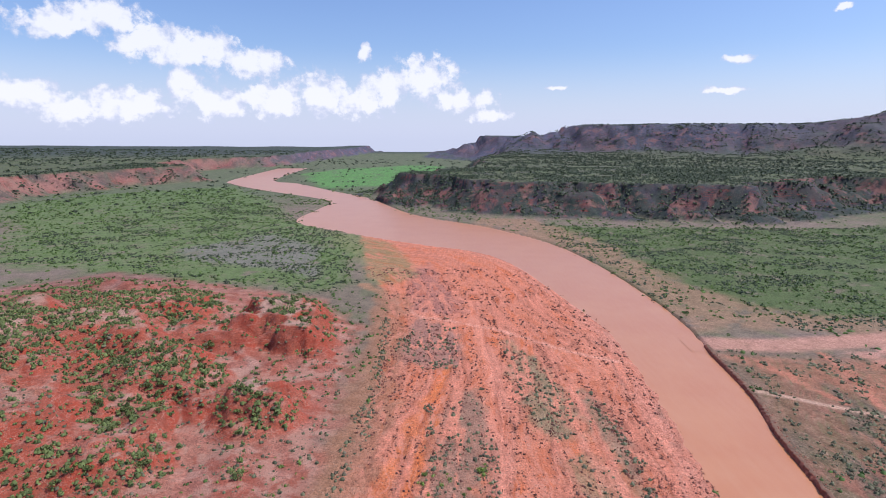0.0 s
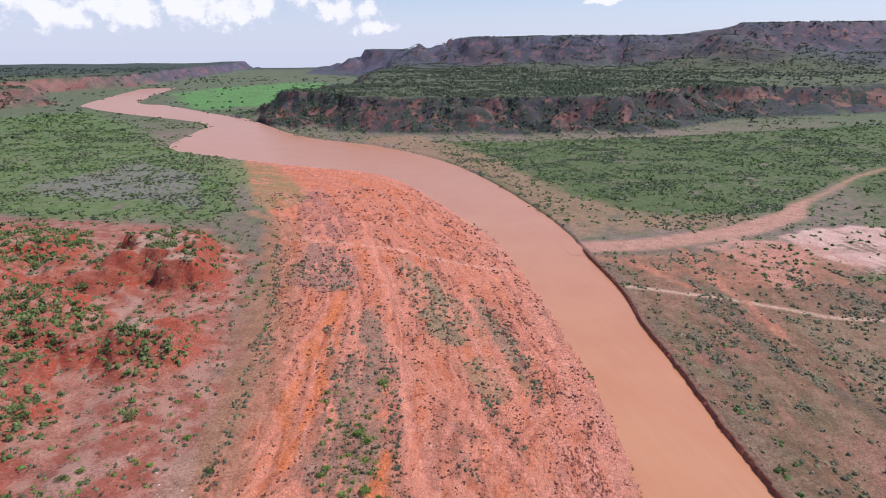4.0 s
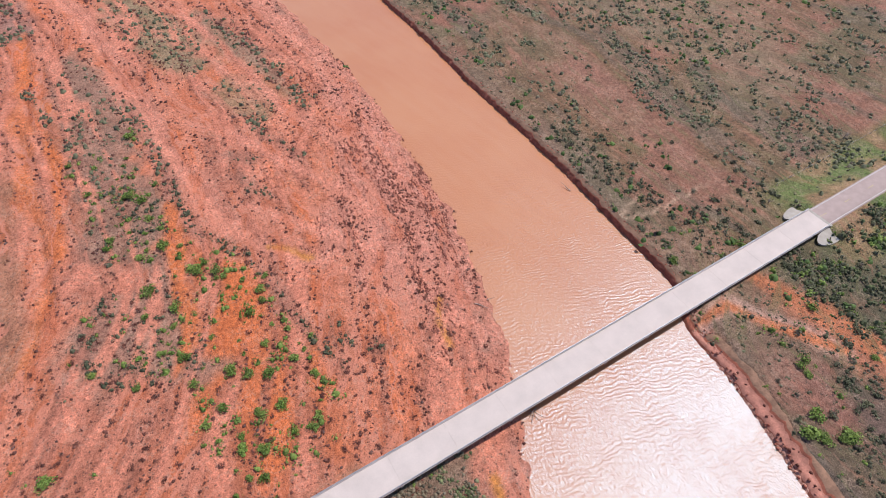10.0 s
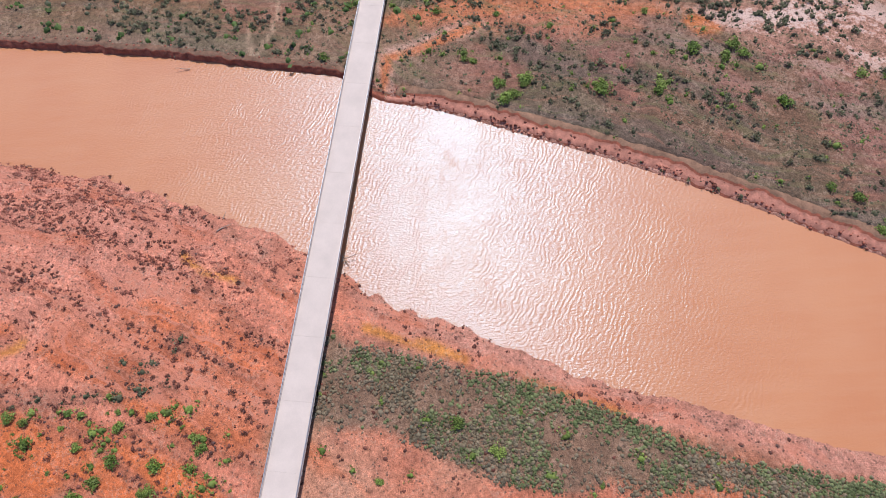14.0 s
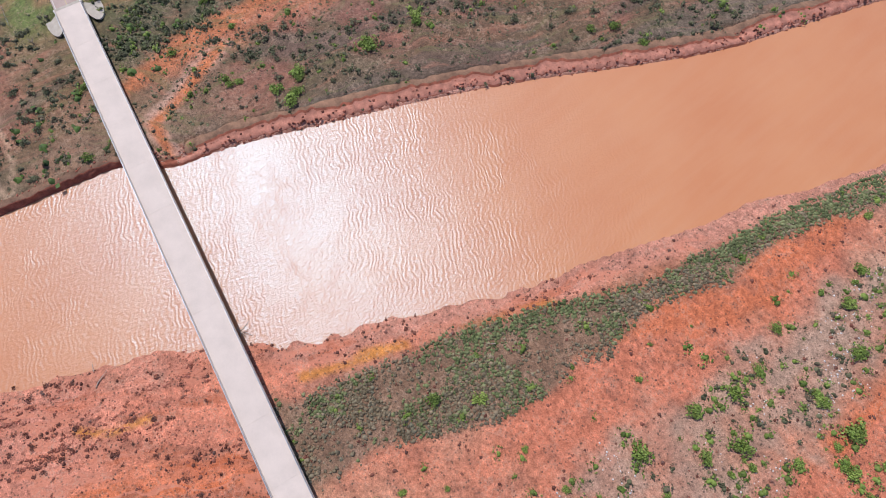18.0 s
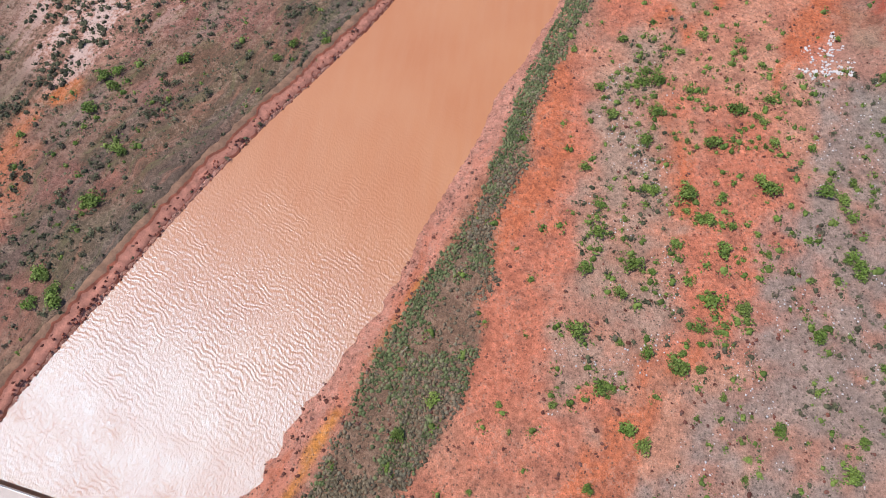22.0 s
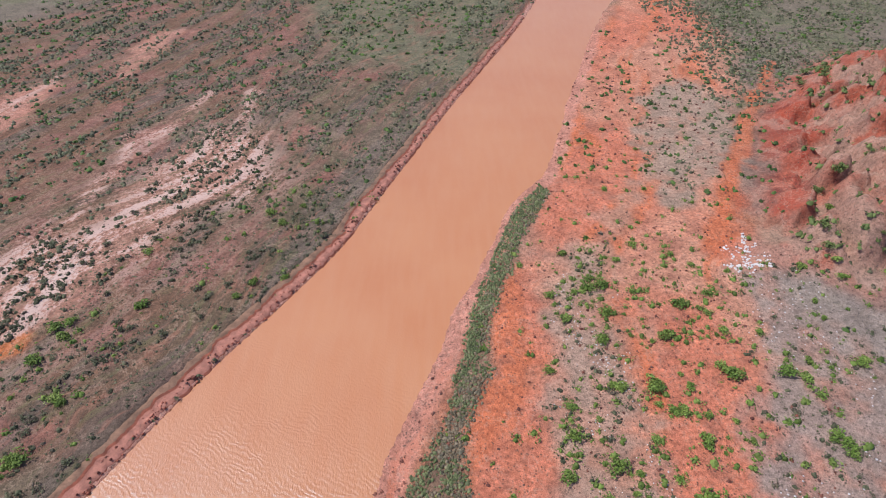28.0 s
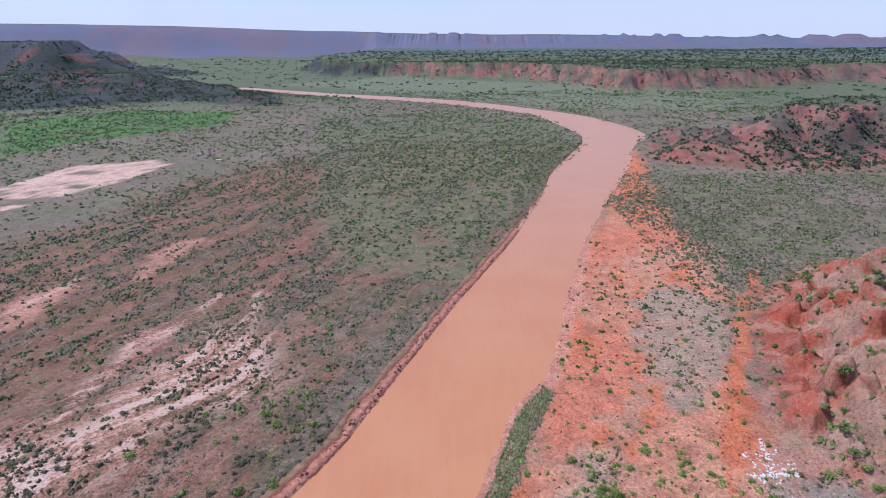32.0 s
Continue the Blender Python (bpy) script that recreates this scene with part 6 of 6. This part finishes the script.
def d_mesq(x, y):
    d = 0.07 * patch(WEST_SOIL, x, y, 8, 8, 3)
    clump = smooth(fbm(x, y, 12, 3, 221), 0.42, 0.58)
    for poly, k in ((MESQ_F, 0.5), (MESQ_G, 0.5), (ORANGE_H, 0.7), (GREY_A, 0.6), (GREY_B, 0.3), (GREY_D2, 0.5), (RED_MID, 0.7), (EAST_SHORE, 0.12), (HILL_RED_FOOT, 0.14)):
        d = np.maximum(d, k * patch(poly, x, y, 2, 4, 3) * (0.25 + 0.75 * clump))
    return d * dry(x, y, 3)


pr = random.Random(5)
MESQ_NORTH = [(14.9, 202.0), (13.0, 122.2), (8.5, 125.4), (-5.5, 126.9), (-1.5, 117.2), (13.4, 102.2), (12.3, 90.2), (16.0, 81.5), (1.5, 88.3), (4.7, 85.0), (8.7, 81.8), (2.2, 72.7), (7.4, 72.2), (6.0, 64.0), (-1.3, 64.7), (-5.4, 68.1), (-9.8, 78.9), (10.4, 62.1), (-4.7, 80.3), (4.2, 170.2), (6.2, 165.1), (5.4, 155.7), (4.3, 141.0), (-9.6, 151.2), (-5.9, 99.8), (-19.0, 99.2), (-26.8, 110.2), (-43.5, 89.2), (119.1, 37.1), (117.3, -4.3), (104.8, -13.8), (106.3, -21.4)]
MESQ_WEST = [(-36.3, -34.8), (-53.7, -65.2), (-27.5, -40.6), (-25.9, -24.4), (-42.1, -20.6), (-58.4, -35.7), (-65.6, -34.0), (-61.2, -82.0), (-49.6, -18.4), (-31.8, -11.5), (-38.0, -3.3), (-41.3, -0.0), (-93.3, -51.8), (-94.7, -46.4), (-111.1, -72.7), (-82.5, -29.4), (-88.7, -6.6), (-85.0, 0.5), (-94.3, -68.1), (-42.9, -79.9), (-46.4, -102.1), (-46.3, -91.3), (-34.0, -88.5), (-58.7, -58.0), (-61.8, -49.1), (-76.0, -91.0), (-75.2, -68.7), (-26.8, -69.8), (-40.0, -43.0), (-30.5, -51.2), (104.5, -21.1), (99.2, -15.1), (102.4, -43.0), (113.8, -83.9)]
MESQ_EAST = [(114.6, -4.6), (106.7, -21.9), (101.2, -17.9), (100.7, -43.4), (99.1, -58.8), (109.8, -80.5), (92.7, -92.6), (113.6, -71.6), (153.8, -39.3), (145.2, -15.6), (146.0, -24.6)]
MESQ_SOUTH = [(-42.8, -101.7), (-45.9, -91.1), (-53.8, -64.9), (-73.5, -71.0), (-68.6, -94.7), (-112.5, -74.0), (-89.6, -70.2), (-97.3, -73.9), (-95.1, -63.2), (-94.9, -49.0), (-132.5, -135.9), (-44.9, -64.5), (101.3, -43.0), (101.1, -59.9), (64.8, -138.6), (42.7, -249.7)]
spots = [(a, b, pr.uniform(1.3, 2.1)) for a, b in MESQ_NORTH] + [(a, b, pr.uniform(1.5, 2.8)) for a, b in MESQ_WEST] + [(a, b, pr.uniform(1.5, 2.4)) for a, b in MESQ_EAST + MESQ_SOUTH]
x, y = scatter((-140, 145, -190, 210), 52000, d_mesq, np.random.default_rng(31))
x, y = thinned(x[:1800], y[:1800], 1.7)
spots = np.array(spots + [(a, b, 0.55 + 1.3 * pr.random() ** 1.2) for a, b in zip(x, y)])
kinds = plant_kind("mesquite_bush", "bright green mesquite bush on bare orange sand", "bush", "mesquite bushes by the river", 7, 58, 0.105, MAT_MESQ, 2, range(1, 9), 0.8)
set_out(kinds, spots[:300], pr)
rest = spots[300:]
if len(rest):
    stuff("mesquite_bushes", rest[:, 0], rest[:, 1], rest[:, 2], 0.8, 46, 0.2, MAT_MESQ, "smaller green mesquite bushes on the river flats", "bush")

x, y = scatter((-200, -60, -300, 420), 3200, lambda a, b: d_juniper(a, b) * 0.5 * (a > -190), np.random.default_rng(32))
x, y = thinned(x, y, 3.4)
order = np.argsort(np.hypot(x, y))[:290]
kinds = plant_kind("juniper", "dark green rounded juniper on a red clay slope", "tree", "junipers on the red hills", 7, 48, 0.11, MAT_JUN, 1, range(11, 17), 1.05, "trunk")
set_out(kinds, np.array([(x[i], y[i], pr.uniform(1.2, 2.7)) for i in order]), pr)

x, y = scatter((60, 175, -170, 210), 9000, lambda a, b: d_sage(a, b) * 0.4, np.random.default_rng(33))
x, y = thinned(x, y, 2.8)
order = np.argsort(np.hypot(x, y))[:280]
kinds = plant_kind("sagebrush", "grey-green sagebrush on brown soil near the cut bank", "bush", "sagebrush on the outer bank", 5, 42, 0.12, MAT_SAGE, 2, range(21, 26), 0.8)
set_out(kinds, np.array([(x[i], y[i], pr.uniform(0.6, 1.5)) for i in order]), pr)

x, y = scatter((-50, 110, 40, 260), 9000, lambda a, b: d_drift(a, b) * 0.5, np.random.default_rng(34))
x, y = thinned(x, y, 2.4)
order = np.argsort(np.hypot(x, y))[:280]
kinds = plant_kind("dead_shrub", "dead brown shrub caked with flood mud on the sandbar", "shrub", "dead shrubs on the bar", 4, 26, 0.14, MAT_DRIFT, 2, range(31, 36), 0.75)
set_out(kinds, np.array([(x[i], y[i], pr.uniform(0.4, 0.95)) for i in order]), pr)


# ---- rocks and clods ----
def rock_mesh(name, seed, material_, flat=0.6):
    bm = bmesh.new()
    bmesh.ops.create_icosphere(bm, subdivisions=1, radius=1.0)
    rng = random.Random(seed)
    for v in bm.verts:
        v.co *= rng.uniform(0.7, 1.25)
        v.co.z *= flat
    me = bpy.data.meshes.new(name)
    bm.to_mesh(me)
    bm.free()
    me.materials.append(material_)
    return me


def rock_stuff(name, x, y, size, material_, label, category, flat=0.55, lift=0.0):
    """Many small angular stones in one mesh: eight-sided, each skewed in its own way."""
    n = len(x)
    z = height(x, y) + lift
    base = np.array([(1, 0, 0), (0, 1, 0), (-1, 0, 0), (0, -1, 0), (0, 0, 1), (0, 0, -0.6)], float)
    v = base[None] * size[:, None, None] * RNG.uniform(0.6, 1.4, (n, 6, 1))
    t = RNG.uniform(0, 6.28, n)
    c, s = np.cos(t)[:, None], np.sin(t)[:, None]
    vx, vy = v[..., 0] * c - v[..., 1] * s, v[..., 0] * s + v[..., 1] * c
    v = np.stack([vx + x[:, None], vy + y[:, None], v[..., 2] * flat + z[:, None]], -1).reshape(-1, 3)
    tri = np.array([(0, 1, 4), (1, 2, 4), (2, 3, 4), (3, 0, 4), (1, 0, 5), (2, 1, 5), (3, 2, 5), (0, 3, 5)])
    f = (tri[None] + 6 * np.arange(n)[:, None, None]).reshape(-1, 3)
    return tagged(new(name, mesh_from(name, v, f, material_)), label, category, kind="stuff")


rocks = [rock_mesh("gypsum_rock", k, MAT_GYP) for k in range(6)]
gx, gy = scatter((-125, -75, -140, -90), 9000, lambda a, b: np.maximum(0.10 * patch(WHITE_A, a, b, 1, 3, 5), 0.8 * strip(GYP_VEIN, a, b, 0.9, 0.6, 1.0, 6)), np.random.default_rng(41))
hx, hy = scatter((-75, -40, 125, 200), 2600, lambda a, b: 0.3 * patch(WHITE_B, a, b, 1, 3, 5) * smooth(fbm(a, b, 7, 3, 44), 0.45, 0.55), np.random.default_rng(42))
qx, qy = np.r_[gx, hx], np.r_[gy, hy]
pick = np.random.default_rng(43).permutation(len(qx))
qz = height(qx, qy)
for i in pick[:220]:
    o = new("gypsum_rock", rocks[int(i) % 6])
    r = pr.uniform(0.18, 0.55)
    o.matrix_world = pose(qx[i], qy[i], qz[i] + 0.1 * r, pr.uniform(-20, 20), pr.uniform(-20, 20), pr.uniform(0, 360)) @ Matrix.Scale(r, 4)
    tagged(o, "white gypsum rock lying on red clay", "rock", "white gypsum rocks")
rest = pick[220:]
if len(rest):
    rock_stuff("gypsum_gravel", qx[rest], qy[rest], RNG.uniform(0.12, 0.4, len(rest)), MAT_GYP, "white gypsum gravel at the foot of the red hill", "gravel")
# pale stones on the grey soil, clods along the cut bank and on the bar
x, y = scatter((-115, -10, -110, 40), 9000, lambda a, b: 0.6 * np.maximum(patch(GREY_A, a, b, 2, 4, 3), 0.5 * patch(GREY_B, a, b, 2, 4, 3)) * smooth(fbm(a, b, 9, 3, 45), 0.46, 0.6), np.random.default_rng(46))
rock_stuff("pale_stones", x, y, RNG.uniform(0.1, 0.34, len(x)), MAT_GYP, "pale stones strewn over grey soil", "gravel")
x, y = scatter((-60, 175, -330, 330), 160000, lambda a, b: sdf_fast_east(a, b) * (river_gap(a, b) > -0.8) * smooth(river_gap(a, b), 6.0, 2.0) * 0.5, np.random.default_rng(47))
shelf = smooth(y, 40, 0) * smooth(river_gap(x, y), 1.0, 1.8) * smooth(river_gap(x, y), 5.0, 4.0)
rock_stuff("bank_clods", x, y, RNG.uniform(0.12, 0.5, len(x)), MAT_CLOD, "crumbled red clods along the cut river bank", "soil", 0.8, 0.7 * shelf)
q = (shelf > 0.8) & (fbm(x, y, 6, 3, 50) > 0.5)
rock_stuff("ledge_tufts", x[q], y[q], RNG.uniform(0.25, 0.6, q.sum()), MAT_DRIFT, "dead tufts clinging to the river ledge", "brush", 1.0, 0.75)
x, y = scatter((-50, 110, 20, 300), 60000, lambda a, b: patch(BAR, a, b, 2, 3, 11) * smooth(river_gap(a, b), 75, 10) * (river_gap(a, b) > 0.5) * 0.5 * smooth(fbm(a, b, 8, 3, 48), 0.45, 0.6), np.random.default_rng(49))
rock_stuff("mud_clods", x, y, RNG.uniform(0.1, 0.38, len(x)), MAT_CLOD, "ripped-up red mud clods on the sandbar", "soil", 0.7)


# ---- driftwood, fence, bare tree ----
def log_thing(label, x, y, turn, long, thick, seed, lift=0.12, tilt=88.0):
    ob = new("driftwood_log", stem_mesh("driftwood_log", 0.02, long, thick, seed, MAT_WOOD))
    zz = float(height(np.array([x]), np.array([y]))[0])
    ob.matrix_world = pose(x, y, max(zz, -1.0) + lift, 0, tilt, turn)
    return tagged(ob, label, "log")


log_thing("bleached driftwood log stranded on the sandbar", 64.4, 64.0, -70, 4.5, 0.16, 1)
log_thing("bleached branch on red mud by the water", 68.2, 63.0, -20, 3.0, 0.1, 2)
log_thing("grey pole lying on the bank beside the bridge", 131.0, 30.0, 130, 3.6, 0.12, 3)
log_thing("dark snag lying in shallow muddy water", 119.6, 78.0, 110, 4.2, 0.16, 4, 0.25)
log_thing("dead stick lying in the tamarisk thicket", 13.0, -15.0, 30, 2.6, 0.1, 5, 0.9)
for k in range(7):
    log_thing("driftwood log in a pile against the bridge pier", 54.2 + 0.5 * math.sin(k * 2.1), 30.6 + 0.5 * math.cos(k * 1.7), k * 47, 2.0 + 0.2 * k, 0.13, 10 + k, 0.25 + 0.12 * k, 84)


def build_fence():
    fence = tagged(new("wire_fence"), "old wire fence with wooden posts along the road verge", "fence")
    a, b = np.array(FENCE_LINE[0], float), np.array(FENCE_LINE[1], float)
    n = 22
    p = a + (b - a) * np.linspace(0, 1, n)[:, None]
    z = height(p[:, 0], p[:, 1])
    bm = bmesh.new()
    cylinder(bm, 0.07, -0.3, 1.25, 7)
    first = part("post", bm, MAT_WOOD, fence)
    first.location = (*p[0], z[0])
    for i in range(1, n):
        again(first, p[i][0], p[i][1], z[i], i * 0.7)
    for h in (0.35, 0.7, 1.05):
        bm = bmesh.new()
        prev = None
        for i in range(n):
            ring = [bm.verts.new((p[i][0], p[i][1] + 0.012 * c, z[i] + h + 0.012 * s)) for c, s in ((1, 0), (-0.5, 0.87), (-0.5, -0.87))]
            if prev:
                for k in range(3):
                    bm.faces.new((prev[k], prev[(k + 1) % 3], ring[(k + 1) % 3], ring[k]))
            prev = ring
        part("wire", bm, MAT_STEEL, fence)


def build_bare_tree(x, y, tall, seed):
    rng = random.Random(seed)
    tree = tagged(new("bare_tree"), "leafless grey tree beside the road embankment", "tree")
    z = float(height(np.array([x]), np.array([y]))[0])
    tree.location = (x, y, z)
    t = new("trunk", stem_mesh("trunk", 0.1, tall * 0.55, 0.16, seed, MAT_WOOD))
    t.parent = tree
    for k in range(11):
        br = new("branch", stem_mesh("branch", 0.75 + 0.3 * rng.random(), tall * rng.uniform(0.4, 0.7), 0.07, seed + k + 1, MAT_WOOD))
        br.parent = tree
        br.location = (0, 0, tall * rng.uniform(0.12, 0.4))
        br.rotation_euler = (0, 0, k * 2.4)


build_fence()
build_bare_tree(213.5, 32.0, 4.6, 61)
build_bare_tree(163.0, 32.0, 2.8, 75)


# ---- vehicles ----
def prism(bm, outline, y0, y1, inset=0.0):
    """A side outline (x, z) drawn out from y0 to y1, the upper points drawn in by inset."""
    zmax = max(z for _, z in outline)
    zmin = min(z for _, z in outline)
    rows = []
    for y, sgn in ((y0, 1), (y1, -1)):
        rows.append([bm.verts.new((x, y + sgn * inset * (z - zmin) / max(zmax - zmin, 1e-6), z)) for x, z in outline])
    n = len(outline)
    bm.faces.new(rows[0])
    bm.faces.new(rows[1][::-1])
    for k in range(n):
        bm.faces.new((rows[0][k], rows[1][k], rows[1][(k + 1) % n], rows[0][(k + 1) % n]))


def build_car(name, label, category, x, y, turn, paint, z=None):
    car = tagged(new(name), label, category)
    zz = float(height(np.array([x]), np.array([y]))[0]) if z is None else z
    car.matrix_world = pose(x, y, zz, 0, 0, turn)
    bm = bmesh.new()
    prism(bm, [(-2.35, 0.42), (-2.4, 0.78), (-2.3, 0.98), (0.85, 1.0), (1.9, 0.9), (2.35, 0.72), (2.38, 0.42)], -0.92, 0.92, 0.06)
    bmesh.ops.bevel(bm, geom=list(bm.edges), offset=0.05, segments=2, affect="EDGES")
    part("body", bm, paint, car)
    bm = bmesh.new()
    prism(bm, [(-2.2, 0.98), (-1.95, 1.5), (-1.7, 1.62), (0.1, 1.64), (0.35, 1.52), (1.0, 1.0)], -0.84, 0.84, 0.16)
    bmesh.ops.bevel(bm, geom=list(bm.edges), offset=0.04, segments=2, affect="EDGES")
    part("cabin", bm, paint, car)
    for nm, a, b in (("windscreen", (0.42, 1.47), (0.95, 1.05)), ("rear_window", (-2.0, 1.45), (-2.2, 1.08))):
        bm = bmesh.new()
        sgn = 1 if a[0] > 0 else -1
        vs = [bm.verts.new((px + sgn * 0.05, py, pz + 0.02)) for (px, pz), ys in ((a, (-0.62, 0.62)), (b, (0.72, -0.72))) for py in ys]
        bm.faces.new(vs)
        part(nm, bm, MAT_GLASS, car)
    for sy in (-1, 1):
        bm = bmesh.new()
        vs = [bm.verts.new((px, sy * py, pz)) for px, py, pz in ((-1.85, 0.80, 1.08), (0.6, 0.80, 1.08), (0.15, 0.735, 1.5), (-1.7, 0.735, 1.5))]
        bm.faces.new(vs)
        part("side_window", bm, MAT_GLASS, car)
        bm = bmesh.new()
        box(bm, 2.3, 2.4, sy * 0.68 - 0.16, sy * 0.68 + 0.16, 0.62, 0.76, 0.02)
        part("headlight", bm, MAT_LAMP, car, "clear headlight")
        bm = bmesh.new()
        box(bm, -2.43, -2.36, sy * 0.74 - 0.1, sy * 0.74 + 0.1, 0.72, 0.92, 0.02)
        part("tail_light", bm, MAT_TAIL, car, "red tail light")
        for wx in (-1.45, 1.45):
            bm = bmesh.new()
            bmesh.ops.create_cone(bm, cap_ends=True, segments=18, radius1=0.35, radius2=0.35, depth=0.24, matrix=Matrix.Translation((wx, sy * 0.84, 0.35)) @ Matrix.Rotation(math.pi / 2, 4, "X"))
            tyre = part("wheel", bm, MAT_TYRE, car)
            bm = bmesh.new()
            bmesh.ops.create_cone(bm, cap_ends=True, segments=14, radius1=0.2, radius2=0.2, depth=0.26, matrix=Matrix.Translation((wx, sy * 0.84, 0.35)) @ Matrix.Rotation(math.pi / 2, 4, "X"))
            part("rim", bm, MAT_STEEL, tyre)
    return car


MAT_GLASS = material("car_glass", 0.08)[0]
MAT_GLASS.node_tree.nodes["Principled BSDF"].inputs["Base Color"].default_value = (0.02, 0.025, 0.03, 1)
MAT_LAMP = plain("lamp_glass", rgb(220, 220, 215), 0.2, spread=0.05)
MAT_TAIL = plain("tail_glass", rgb(150, 20, 20), 0.25, spread=0.05)
MAT_TYRE = plain("tyre_rubber", rgb(40, 40, 42), 0.9)
MAT_BLUE = plain("dark_blue_paint", rgb(36, 58, 92), 0.25, 0.3, spread=0.05)
MAT_WHITE = plain("white_paint", rgb(228, 228, 226), 0.35, spread=0.06)
MAT_LBLUE = plain("blue_paint", rgb(120, 146, 196), 0.35, spread=0.06)
build_car("parked_car", "dark blue car parked on the road's grassy shoulder", "car", 219.0, 3.2, 173, MAT_BLUE)
build_car("parked_car", "white car parked on the far scrub flat", "car", 287.6, -611.8, 40, MAT_WHITE)
build_car("parked_car", "pale blue car parked on the far scrub flat", "car", 277.4, -608.6, 15, MAT_LBLUE)


def build_trailer(x, y, turn):
    tr = tagged(new("flat_trailer"), "low pale flat trailer standing on the scrub flat", "trailer")
    tr.matrix_world = pose(x, y, float(height(np.array([x]), np.array([y]))[0]), 0, 0, turn)
    bm = bmesh.new()
    box(bm, -2.6, 2.6, -1.1, 1.1, 0.6, 0.78, 0.03)
    part("bed", bm, MAT_WHITE, tr)
    bm = bmesh.new()
    box(bm, 2.6, 4.0, -0.06, 0.06, 0.6, 0.7, 0.02)
    part("drawbar", bm, MAT_STEEL, tr)
    for sx in (-0.5, 0.5):
        for sy in (-1, 1):
            bm = bmesh.new()
            bmesh.ops.create_cone(bm, cap_ends=True, segments=16, radius1=0.33, radius2=0.33, depth=0.22, matrix=Matrix.Translation((sx, sy * 1.0, 0.33)) @ Matrix.Rotation(math.pi / 2, 4, "X"))
            part("wheel", bm, MAT_TYRE, tr)


build_trailer(256.2, -583.6, 10)
